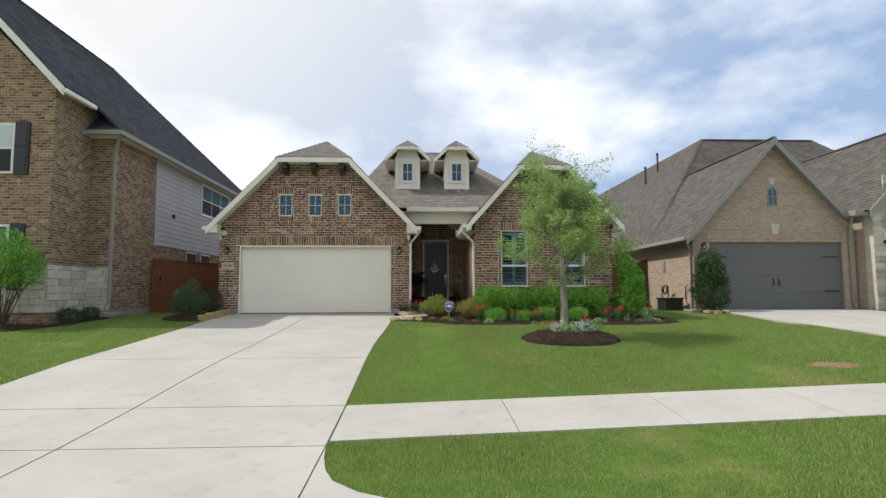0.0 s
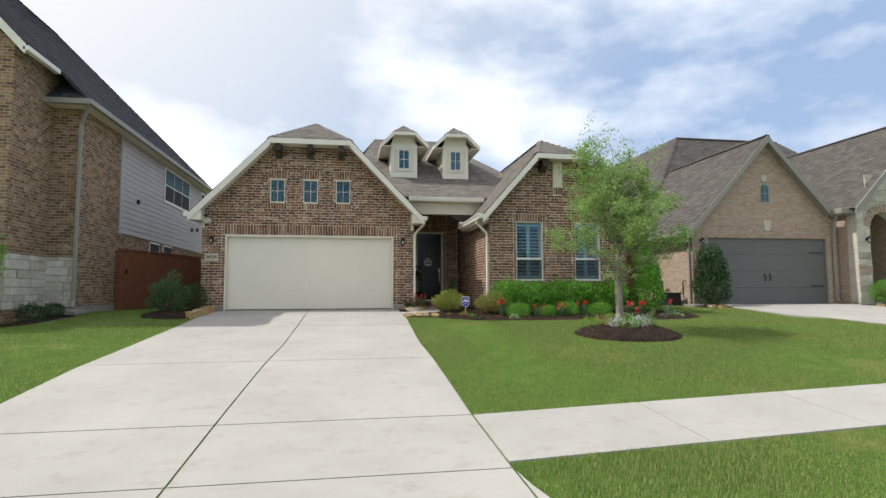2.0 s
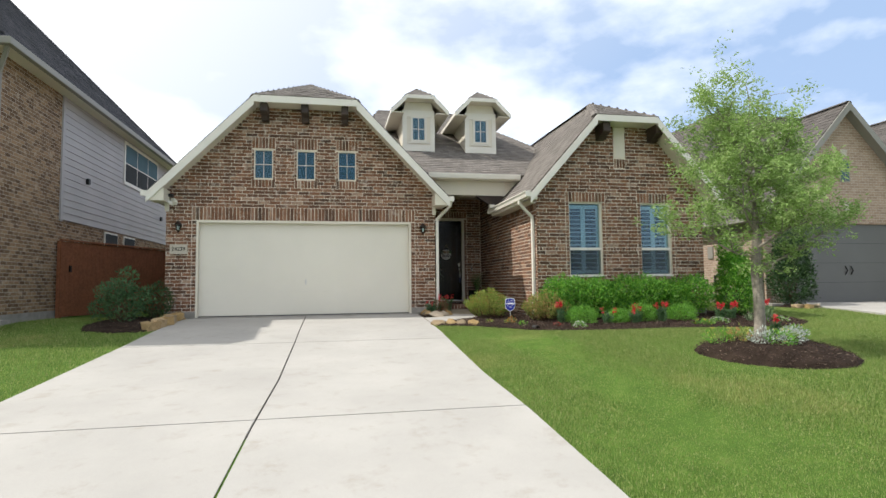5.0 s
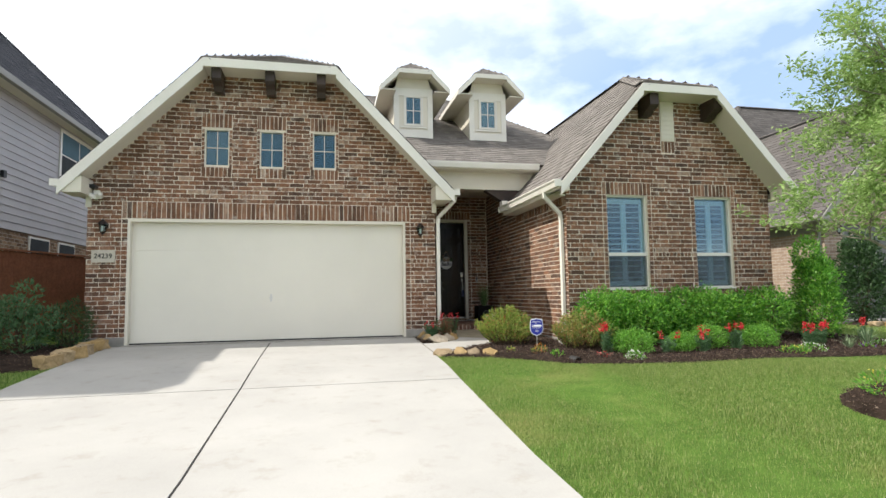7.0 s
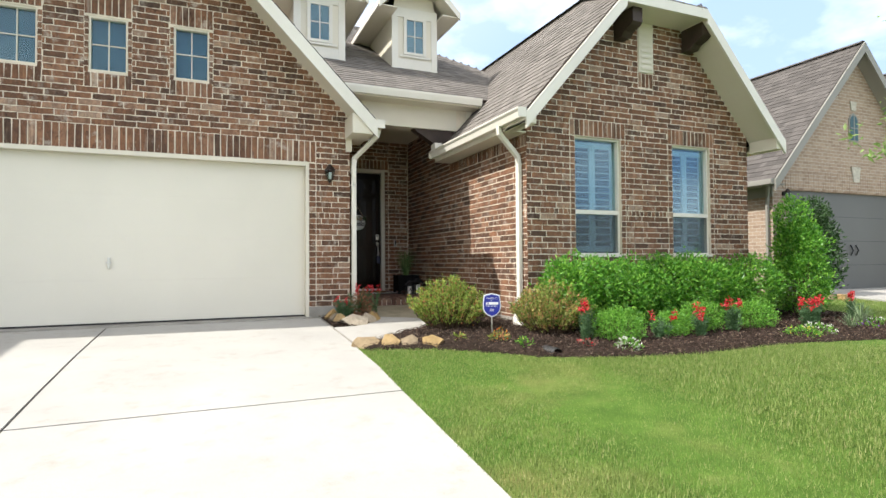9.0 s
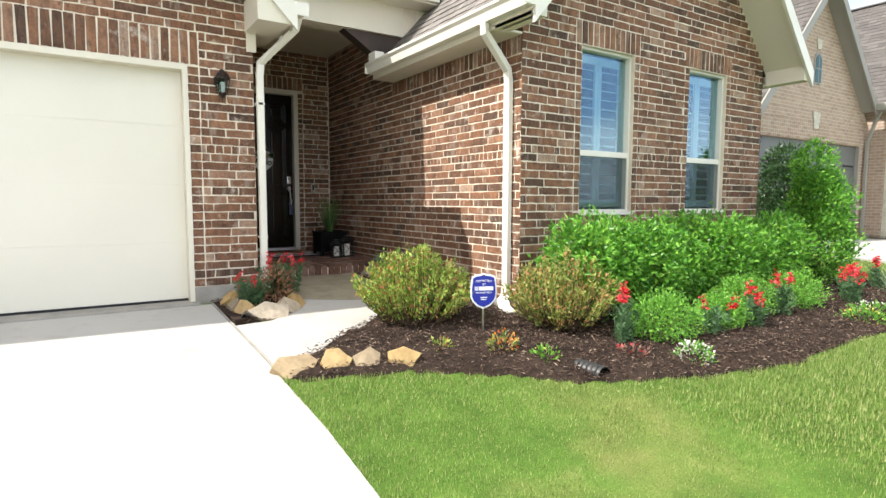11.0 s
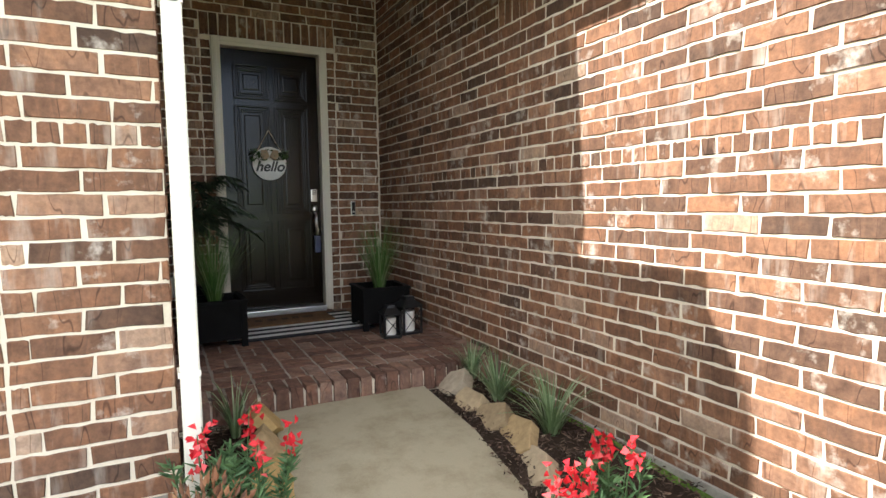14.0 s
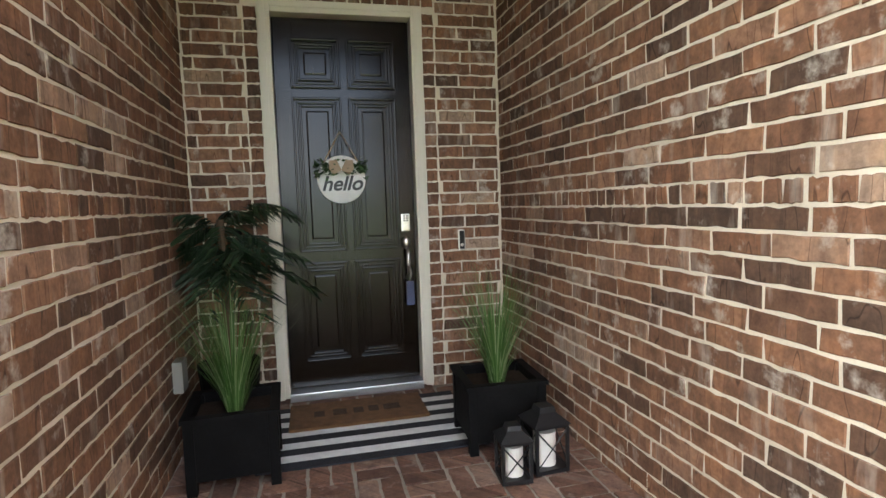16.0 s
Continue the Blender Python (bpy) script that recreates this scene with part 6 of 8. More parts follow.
def leaf_mesh(name, pos, dirs, length, width, mat, parent, seed=1, fold=0.25, droop=0.0, label=""):
    """Leaves with a pointed tip and a fold along the rib: four triangles each."""
    rg = np.random.default_rng(seed)
    n = len(pos)
    d, a, b = rot_batch(n, rg, dirs)
    L_ = (length * rg.uniform(0.65, 1.25, n))[:, None]
    W_ = (width * rg.uniform(0.7, 1.2, n))[:, None]
    tip = pos + d * L_ + np.array([0, 0, -droop]) * L_
    mid = pos + d * L_ * 0.45
    V = np.stack([pos, mid + a * W_ / 2 + b * W_ * fold, tip, mid - a * W_ / 2 + b * W_ * fold, mid], 1).reshape(-1, 3)
    k = np.arange(n)[:, None, None] * 5
    F = (k + np.array([(0, 1, 4), (4, 1, 2), (0, 4, 3), (4, 2, 3)])[None]).reshape(-1, 3)
    return mesh_from(name, V, F, mat, parent, label, "stuff")


def blob_points(n, seed, cells, hollow=0.55):
    """Points near the surface of several overlapping balls: (centre, radii)."""
    rg = np.random.default_rng(seed)
    wts = np.array([r[0] * r[1] for c, r in cells], float)
    pick = rg.choice(len(cells), n, p=wts / wts.sum())
    C = np.array([c for c, r in cells])[pick]
    R = np.array([r for c, r in cells])[pick]
    u = rg.normal(size=(n, 3))
    u /= np.linalg.norm(u, axis=1, keepdims=True)
    rad = hollow + (1 - hollow) * rg.random(n) ** 0.5
    rad *= 1 + 0.15 * np.sin(u[:, 0] * 7 + pick) * np.cos(u[:, 2] * 6 + pick * 2) + 0.13 * np.sin(u[:, 0] * 15 + u[:, 1] * 9 + pick * 3) * np.cos(u[:, 2] * 17 + pick) + rg.normal(scale=0.05, size=n)
    return C + u * R * rad[:, None], u


def stems(bm, base, tips, r0, seed, bend=0.15):
    rn = random.Random(seed)
    for t in tips:
        b = Vector(base) + Vector((rn.uniform(-0.06, 0.06), rn.uniform(-0.06, 0.06), 0))
        t = Vector(t)
        m = b.lerp(t, 0.5) + Vector((rn.uniform(-bend, bend), rn.uniform(-bend, bend), rn.uniform(0, bend))) * (t - b).length
        tube(bm, [b, m, t], [r0, r0 * 0.7, r0 * 0.3], 4)


def bush(name, label, category, at, cells, n, length, width, mat, seed, group="", stem_n=14, stem_r=0.008, up=0.5, stem_mat=None, fold=0.25):
    """A shrub: woody stems from the ground and many leaves round its clumps."""
    x, y = at[0], at[1]
    z = at[2] if len(at) > 2 else ground_z(x, y)
    t = thing(name, label, category, group, at=(x, y, z))
    p, u = blob_points(n, seed, cells)
    keep = p[:, 2] > 0.01
    p, u = p[keep], u[keep]
    rg = np.random.default_rng(seed + 5)
    dirs = u * 0.7 + rg.normal(scale=0.75, size=u.shape) + np.array([0, 0, up])
    leaf_mesh("foliage", p, dirs, length, width, mat, t, seed, fold)
    bm = bmesh.new()
    tips = [p[i] for i in rg.choice(len(p), stem_n)]
    stems(bm, (0, 0, -0.03), tips, stem_r, seed)
    tagged(link("stem", bm, stem_mat or M_TWIG, t), kind="stuff")
    return t


def sprig_bush(name, label, at, r, h, n_sprig, mat, seed, per=26, length=0.034, width=0.014):
    """An open shrub of thin upright sprigs with small leaves along each."""
    x, y = at
    t = thing(name, label, "shrub", "azaleas by the walk", at=(x, y, ground_z(x, y)))
    rg = np.random.default_rng(seed)
    pos, dirs = [], []
    bm = bmesh.new()
    for i in range(n_sprig):
        a = rg.uniform(0, 2 * math.pi)
        q = rg.uniform(0, 1) ** 0.55
        tip = np.array([math.cos(a) * r * q, math.sin(a) * r * q, h * (1 - 0.45 * q ** 2) * rg.uniform(0.75, 1.1)])
        root = np.array([math.cos(a) * r * q * 0.3, math.sin(a) * r * q * 0.3, 0.0])
        mid = root * 0.5 + tip * 0.5 + np.array([math.cos(a), math.sin(a), 0]) * r * 0.12
        tube(bm, [tuple(root), tuple(mid), tuple(tip)], [0.005, 0.0035, 0.0015], 3)
        for k in range(per):
            f = rg.uniform(0.12, 1.0) ** 0.6
            pt = (1 - f) ** 2 * root + 2 * f * (1 - f) * mid + f * f * tip + rg.normal(scale=0.012, size=3)
            pos.append(pt)
            dirs.append((tip - mid) * 1.2 / max(1e-6, np.linalg.norm(tip - mid)) + rg.normal(scale=0.75, size=3))
    tagged(link("stem", bm, M_TWIG, t), kind="stuff")
    leaf_mesh("foliage", np.array(pos), np.array(dirs), length, width, mat, t, seed)
    return t


def blades(name, at, n, h, spread, mat, seed, width=0.007, parent=None, droop=0.35, label=""):
    """Long arching blades from one crown, three segments each."""
    rg = np.random.default_rng(seed)
    V, F = [], []
    for i in range(n):
        a = rg.uniform(0, 2 * math.pi)
        o = np.array([math.cos(a), math.sin(a), 0.0])
        side = np.array([-o[1], o[0], 0.0])
        hh, sp = h * rg.uniform(0.6, 1.1), spread * rg.uniform(0.2, 1.0)
        root = np.array(at) + o * rg.uniform(0, 0.25) * spread * 0.5
        k = len(V)
        for s in range(5):
            f = s / 4
            c = root + o * sp * (f ** 1.35) + np.array([0, 0, hh * (f - droop * f ** 3 * sp / max(spread, 1e-6))])
            w_ = width * (1 - f * 0.92)
            V += [c - side * w_ / 2, c + side * w_ / 2]
        F += [(k + 2 * s, k + 2 * s + 1, k + 2 * s + 3, k + 2 * s + 2) for s in range(4)]
    return mesh_from(name, np.array(V), F, mat, parent, label, "stuff")


def snapdragon(at, seed, flowers=3, h=0.42, r=0.14, petal=None, label="snapdragons with red flower spikes and fine green leaves"):
    x, y = at[:2]
    z = at[2] if len(at) > 2 else ground_z(x, y)
    t = thing("snapdragon", label, "flower", "red snapdragons", at=(x, y, z))
    rg = np.random.default_rng(seed)
    pos, dirs, fp, fd = [], [], [], []
    bm = bmesh.new()
    for i in range(flowers * 3 + 5):
        a, q = rg.uniform(0, 6.28), rg.uniform(0, 1)
        tip = np.array([math.cos(a) * r * q, math.sin(a) * r * q, h * rg.uniform(0.6, 0.85)])
        root = tip * np.array([0.4, 0.4, 0])
        if i < flowers:
            tip[2] = h
            for k in range(20):
                f = rg.uniform(0.0, 0.11)
                fp.append(tip + np.array([0, 0, -f]) + rg.normal(scale=0.014, size=3))
                fd.append(rg.normal(size=3) + np.array([0, 0, 0.2]))
        tube(bm, [tuple(root), tuple(tip)], [0.004, 0.002], 4)
        for k in range(34):
            f = rg.uniform(0.1, 0.92 if i >= flowers else 0.66)
            pos.append(root + (tip - root) * f)
            dirs.append(np.array([math.cos(k * 2.4), math.sin(k * 2.4), 0.7]) + rg.normal(scale=0.2, size=3))
    tagged(link("stem", bm, M_SNAP_LEAF, t), kind="stuff")
    leaf_mesh("foliage", np.array(pos), np.array(dirs), 0.06, 0.013, M_SNAP_LEAF, t, seed)
    if fp:
        leaf_mesh("blossom", np.array(fp), np.array(fd), 0.032, 0.03, petal or M_RED, t, seed + 1, 0.4)
    return t


def low_flower(name, label, at, n, r, h, leaf, petal, seed, petals=120, psize=0.02):
    x, y = at[:2]
    z = at[2] if len(at) > 2 else ground_z(x, y)
    t = thing(name, label, "flower", at=(x, y, z))
    rg = np.random.default_rng(seed)
    p, u = blob_points(n, seed, [((0, 0, h * 0.35), (r, r, h * 0.6))], 0.4)
    p[:, 2] = np.abs(p[:, 2])
    leaf_mesh("foliage", p, u + np.array([0, 0, 0.6]), 0.045, 0.02, leaf, t, seed)
    if petals:
        p, u = blob_points(petals, seed + 1, [((0, 0, h * 0.45), (r * 0.9, r * 0.9, h * 0.65))], 0.9)
        p[:, 2] = np.abs(p[:, 2])
        leaf_mesh("blossom", p, u + np.array([0, 0, 0.8]), psize, psize, petal, t, seed + 2, 0.1)
    return t


def rock(at, size, seed, turn=0.0, tilt=0.0, group="bed edging rocks", label="rough tan sandstone edging rock"):
    x, y = at[:2]
    z = at[2] if len(at) > 2 else ground_z(x, y)
    bm = bmesh.new()
    bmesh.ops.create_cube(bm, size=1.0)
    bmesh.ops.subdivide_edges(bm, edges=bm.edges[:], cuts=3, use_grid_fill=True)
    for q in bm.verts:
        p = q.co.copy()
        s = p.normalized() * 0.62
        q.co = p.lerp(s, 0.16)
        q.co += Vector(noise.noise_vector(p * 1.7 + Vector((seed * 3.1, seed * 1.7, 0)))) * 0.26 + Vector(noise.noise_vector(p * 4.5 + Vector((seed, 0, 0)))) * 0.05
        q.co = Vector((q.co.x * size[0], q.co.y * size[1], q.co.z * size[2]))
    ob = link("rock", bm, M_ROCK, smooth=False)
    ob.matrix_basis = pose(x, y, z + size[2] * 0.33, tilt, 0, turn)
    return tagged(ob, label, "rock", group)


def flagstone(at, w_, h_, seed, turn=0.0, lean=40.0, group="edging flagstones", label="rough tan sandstone flag leaning on the bed edge"):
    """A split stone slab with a broken outline, set on edge and leaning back."""
    x, y, z = at
    rn = random.Random(seed * 13 + 7)
    n = rn.choice((5, 5, 6))
    pts = []
    for k in range(n):
        a = 2 * math.pi * (k + rn.uniform(-0.2, 0.2)) / n - math.pi / 2 - math.pi / n
        sq = 1.0 / max(abs(math.cos(a)), abs(math.sin(a))) ** 0.7
        pts.append((math.cos(a) * w_ / 2 * sq * rn.uniform(0.8, 1.16), math.sin(a) * h_ / 2 * sq * rn.uniform(0.8, 1.16)))
    low = min(p[1] for p in pts)
    bm = bmesh.new()
    th = rn.uniform(0.06, 0.1)
    prism(bm, [(p[0], p[1] - low) for p in pts], "y", 0, th)
    bmesh.ops.recalc_face_normals(bm, faces=bm.faces)
    bmesh.ops.bevel(bm, geom=bm.edges[:], offset=0.004, segments=1, affect="EDGES")
    bmesh.ops.triangulate(bm, faces=[f for f in bm.faces if len(f.verts) > 4])
    bmesh.ops.subdivide_edges(bm, edges=[e for e in bm.edges if e.calc_length() > 0.06], cuts=1)
    for q in bm.verts:
        q.co += Vector(noise.noise_vector(q.co * 14 + Vector((seed * 2.3, seed, 0)))) * 0.009
    ob = link("flagstone", bm, M_ROCK)
    ob.matrix_basis = pose(x, y, z - 0.025, 0, 0, turn) @ pose(0, 0, 0, -lean)
    return tagged(ob, label, "rock", group)


# ---- planting beds ----


def inside(poly, x, y):
    c = False
    for (ax, ay), (bx, by_) in zip(poly, poly[1:] + poly[:1]):
        if (ay > y) != (by_ > y) and x < (bx - ax) * (y - ay) / (by_ - ay) + ax:
            c = not c
    return c


def edge_dist(poly, x, y):
    best = 9.0
    for (ax, ay), (bx, by_) in zip(poly, poly[1:] + poly[:1]):
        dx, dy = bx - ax, by_ - ay
        t = max(0, min(1, ((x - ax) * dx + (y - ay) * dy) / (dx * dx + dy * dy + 1e-9)))
        best = min(best, math.hypot(ax + dx * t - x, ay + dy * t - y))
    return best


def bed_z(poly, x, y, mound):
    return ground_z(x, y) + 0.012 + mound * min(1.0, edge_dist(poly, x, y) / 0.45) ** 0.7


def mulch_bed(label, poly, mound, chips, seed):
    """A mulched bed: a mounded sheet and loose chips of bark over it."""
    t = thing("mulch_bed", label, "mulch bed", kind="structure")
    rn = random.Random(seed)
    x0, x1 = min(p[0] for p in poly), max(p[0] for p in poly)
    y0, y1 = min(p[1] for p in poly), max(p[1] for p in poly)
    s = 0.09
    idx, V, F = {}, [], []

    def vert(i, j):
        if (i, j) not in idx:
            x, y = x0 + i * s, y0 + j * s
            zz = bed_z(poly, x, y, mound) + 0.018 * noise.noise((x * 9, y * 9, 0)) if inside(poly, x, y) else ground_z(x, y) - 0.03
            idx[(i, j)] = len(V)
            V.append((x, y, zz))
        return idx[(i, j)]
    for i in range(int((x1 - x0) / s) + 1):
        for j in range(int((y1 - y0) / s) + 1):
            if any(inside(poly, x0 + (i + a) * s, y0 + (j + b) * s) for a in (0, 1) for b in (0, 1)):
                F.append((vert(i, j), vert(i + 1, j), vert(i + 1, j + 1), vert(i, j + 1)))
    mesh_from("soil", V, F, M_MULCH_BASE, t)
    pos, dirs = [], []
    while len(pos) < chips:
        x, y = rn.uniform(x0, x1), rn.uniform(y0, y1)
        if inside(poly, x, y):
            pos.append((x, y, bed_z(poly, x, y, mound) + rn.uniform(-0.002, 0.022) + 0.015 * noise.noise((x * 9, y * 9, 0))))
            dirs.append((rn.gauss(0, 1), rn.gauss(0, 1), rn.gauss(0.05, 0.3)))
    leaf_mesh("bark_chip", np.array(pos), np.array(dirs), 0.036, 0.009, M_MULCH, t, seed, 0.3)
    return t


FRONT_BED = [(-0.67, 15.7), (-0.35, 15.62), (0.1, 15.5), (0.65, 15.1), (1.05, 14.78), (1.76, 14.5), (2.55, 14.32), (3.2, 14.35), (3.9, 14.42), (4.6, 14.3), (5.2, 14.15), (5.8, 14.15), (6.6, 14.35),
             (7.2, 14.8), (7.4, 15.6), (7.1, 16.5), (6.4, 17.0), (5.9, 17.1), (5.95, 16.4), (1.73, 16.4), (1.73, 19.03), (1.2, 19.03), (1.14, 18.3), (1.03, 17.72), (0.7, 17.12), (0.26, 16.66), (-0.12, 16.4), (-0.42, 16.1), (-0.67, 15.96)]
mulch_bed("dark brown bark mulch bed along the house front", FRONT_BED, 0.05, 42000, 3)
RING = [(3.22 + 1.02 * math.cos(a), 11.35 + 0.95 * math.sin(a)) for a in np.linspace(0, 2 * math.pi, 28, endpoint=False)]
mulch_bed("raised dark mulch ring round the young tree", RING, 0.17, 3500, 4)
PLANTER = [(-0.68, 17.95), (-0.68, 17.5), (-0.68, 17.1), (-0.6, 17.06), (-0.4, 17.08), (-0.18, 17.26), (-0.02, 17.5), (0.06, 17.75), (0.18, 18.4), (0.24, 19.03), (-0.24, 19.03), (-0.24, 18.04), (-0.68, 18.04)]
mulch_bed("small dark mulch bed beside the garage pier", PLANTER, 0.06, 2200, 5)
LEFT_BED = [(-5.98, 15.9), (-6.6, 15.75), (-7.3, 16.2), (-7.6, 17.2), (-7.5, 18.6), (-6.25, 18.6), (-6.25, 18.02), (-5.98, 18.02)]
mulch_bed("shaded dark mulch bed beside the driveway", LEFT_BED, 0.05, 1500, 6)
LH_BED = [(-14, 13.6), (-11.5, 13.4), (-9.9, 14.0), (-9.2, 15.2), (-9.0, 16.6), (-9.1, 17.0), (-9.75, 17.0), (-9.78, 15.2), (-14, 15.2)]
mulch_bed("dark mulch bed along the neighbour's house", LH_BED, 0.05, 900, 7)
RH_BED = [(9.1, 17.7), (9.5, 17.3), (10.0, 17.4), (10.2, 17.9), (10.15, 18.65), (9.2, 18.65)]
mulch_bed("small mulch bed at the neighbour's garage corner", RH_BED, 0.04, 300, 8)

# ---- young tree ----


def young_tree():
    bx, by_ = 3.15, 11.5
    z0 = bed_z(RING, bx, by_, 0.17) - 0.03
    t = thing("tree", "young tree with pale mottled trunk and airy light green crown", "tree", at=(bx, by_, z0))
    rn = random.Random(21)
    bm = bmesh.new()
    tube(bm, [(-0.03, 0, -0.05), (-0.02, 0, 0.02), (0.0, 0, 0.25), (0.0, 0.0, 0.6), (-0.02, 0.01, 0.95), (0.0, 0.02, 1.2), (0.03, 0.02, 1.6), (0.0, 0.03, 2.1), (-0.05, 0.03, 2.7)],
         [0.1, 0.085, 0.075, 0.07, 0.066, 0.062, 0.045, 0.03, 0.016], 10)
    link("trunk", bm, M_BARK, t, smooth=True)
    tips = []
    bm = bmesh.new()
    pos, dirs = [], []

    def grow(p, d, length, r, depth):
        q = p.copy()
        pts, rad = [p.copy()], [r]
        n = 4
        for i in range(n):
            d = (d + Vector((rn.uniform(-0.25, 0.25), rn.uniform(-0.25, 0.25), rn.uniform(-0.05, 0.2)))).normalized()
            q = q + d * length / n
            pts.append(q.copy())
            rad.append(r * (1 - 0.75 * (i + 1) / n))
            if depth < 3:
                k = 2 if depth < 2 else 1
                for _ in range(k):
                    if rn.random() < 0.85:
                        side = Vector((rn.uniform(-1, 1), rn.uniform(-1, 1), rn.uniform(-0.35, 0.55))).normalized()
                        grow(q, (d * 0.55 + side).normalized(), length * rn.uniform(0.4, 0.62), rad[-1] * 0.7, depth + 1)
            if depth >= 2:
                for _ in range(3 if depth == 3 else 2):
                    pos.append(tuple(q + Vector((rn.gauss(0, 0.035), rn.gauss(0, 0.035), rn.gauss(0, 0.03)))))
                    dirs.append((rn.gauss(0, 1), rn.gauss(0, 1), rn.gauss(0.15, 0.6)))
        tube(bm, pts, rad, 4 if depth > 1 else 6)

    for i in range(13):
        h = 1.05 + 1.5 * i / 12
        a = i * 2.4 + rn.uniform(-0.3, 0.3)
        out = 1.12 - 0.5 * i / 12
        grow(Vector((0, 0.02, h)), Vector((math.cos(a) * out, math.sin(a) * out, 0.32 + 0.5 * i / 12)).normalized(), rn.uniform(0.95, 1.25) * (1.0 - 0.25 * i / 12), 0.02, 0)
    for dx, dy in ((-0.5, 0.1), (0.6, 0.1), (-0.1, -0.4), (0.15, 0.35)):
        grow(Vector((-0.03, 0.03, 2.5)), Vector((dx, dy, 1)).normalized(), rn.uniform(0.9, 1.3), 0.014, 1)
    tagged(link("limb", bm, M_BARK, t), kind="stuff")
    P, D = np.array(pos), np.array(dirs)
    leaf_mesh("crown", P, D, 0.058, 0.024, M_TREE_LEAF, t, 9)
    return len(P)


young_tree()

# ---- shrubs of the front bed ----
hc = []
for i in range(9):
    hc.append(((-1.5 + i * 0.4, 0.06 * math.sin(i * 2.1), 0.5 + 0.06 * math.sin(i * 1.7)), (0.38, 0.36, 0.42 + 0.04 * math.cos(i * 2.9))))
bush("hedge", "bright green leafy hedge under the front windows", "hedge", (3.5, 15.85), hc, 24000, 0.06, 0.03, M_HEDGE_LEAF, 31, stem_n=60, up=0.3)
bush("shrub", "tall bright green holly shrub at the house corner", "shrub", (6.2, 15.8), [((0, 0, 0.55), (0.45, 0.45, 0.5)), ((0.05, 0, 1.05), (0.36, 0.36, 0.42)), ((-0.05, 0.05, 1.5), (0.25, 0.25, 0.36)), ((0.2, 0.1, 1.25), (0.25, 0.25, 0.3))], 9500, 0.06, 0.03, M_HEDGE_LEAF, 32, stem_n=40, up=0.5)
BOX = [(2.2, 15.15, 0.30, 0.40), (3.0, 15.15, 0.22, 0.33), (3.62, 15.3, 0.28, 0.42), (4.5, 15.25, 0.3, 0.40)]
for i, (x, y, r, h) in enumerate(BOX):
    bush("boxwood", "rounded bright green boxwood shrub in mulch", "shrub", (x, y), [((0, 0, h * 0.5), (r, r, h * 0.55)), ((r * 0.4, 0.05, h * 0.45), (r * 0.7, r * 0.7, h * 0.5)), ((-r * 0.45, 0, h * 0.42), (r * 0.7, r * 0.7, h * 0.48))], 3200, 0.032, 0.016, M_BOX_LEAF, 40 + i, "boxwood shrubs", 16, 0.005)
sprig_bush("azalea", "yellow-green azalea shrub beside the walk", (0.62, 16.42), 0.54, 0.66, 200, M_AZALEA, 51, 46, 0.037, 0.018)
sprig_bush("azalea", "rust-tinged azalea shrub by the yard sign", (1.66, 15.75), 0.52, 0.66, 185, M_AZALEA_RUST, 52, 44, 0.037, 0.018)
for i, (x, y, fl, h) in enumerate([(1.75, 15.2, 4, 0.5), (2.68, 15.0, 2, 0.38), (3.28, 14.98, 2, 0.36), (3.42, 15.12, 2, 0.4), (3.95, 15.1, 4, 0.46), (5.25, 15.0, 5, 0.42), (5.65, 15.2, 5, 0.42), (6.6, 15.25, 4, 0.45), (0.9, 17.15, 3, 0.44), (1.12, 17.3, 3, 0.46)]):
    snapdragon((x, y), 60 + i, fl, h)
low_flower("flower", "white alyssum clump at the bed edge", (1.95, 14.72), 160, 0.13, 0.14, M_BOX_LEAF, M_WHITE_PETAL, 71, 190)
low_flower("flower", "pale yellow and white pansies at the bed edge", (4.55, 14.62), 260, 0.2, 0.14, M_BOX_LEAF, M_YELLOW_PETAL, 72, 60)
low_flower("flower", "white alyssum clump at the bed edge", (4.95, 14.7), 220, 0.2, 0.16, M_BOX_LEAF, M_WHITE_PETAL, 73, 110)
low_flower("flower", "orange croton-like low plant in mulch", (0.82, 15.5), 130, 0.11, 0.16, M_AZALEA_RUST, M_ORANGE, 74, 60)
low_flower("flower", "small lime green plant in mulch", (0.98, 15.22), 90, 0.09, 0.12, M_BOX_LEAF, M_YELLOW_PETAL, 75, 8)
low_flower("flower", "pink and red leafed plant in mulch", (1.62, 15.0), 80, 0.11, 0.1, M_PURPLE, M_RED, 76, 40)
low_flower("flower", "purple pansies at the bed edge", (6.05, 14.75), 90, 0.12, 0.12, M_BOX_LEAF, leaf_material("purple_petal", [(0, (0.2, 0.06, 0.4)), (1, (0.4, 0.15, 0.6))]), 77, 60)
low_flower("flower", "mixed white flowers at the bed end", (6.45, 14.85), 220, 0.24, 0.14, M_BOX_LEAF, M_WHITE_PETAL, 78, 90)
low_flower("flower", "small yellow-green seedling in mulch", (0.45, 15.75), 60, 0.08, 0.1, M_AZALEA, M_YELLOW_PETAL, 79, 0)


def spiky(x, y, n, h, sp, seed, z=None):
    t = thing("spiky_plant", "variegated green spiky grass plant in mulch", "plant", "spiky plants", at=(x, y, ground_z(x, y) + 0.04 if z is None else z))
    blades("blade", (0, 0, 0), n, h, sp, M_SPIKE, seed, 0.014, t, 0.4)


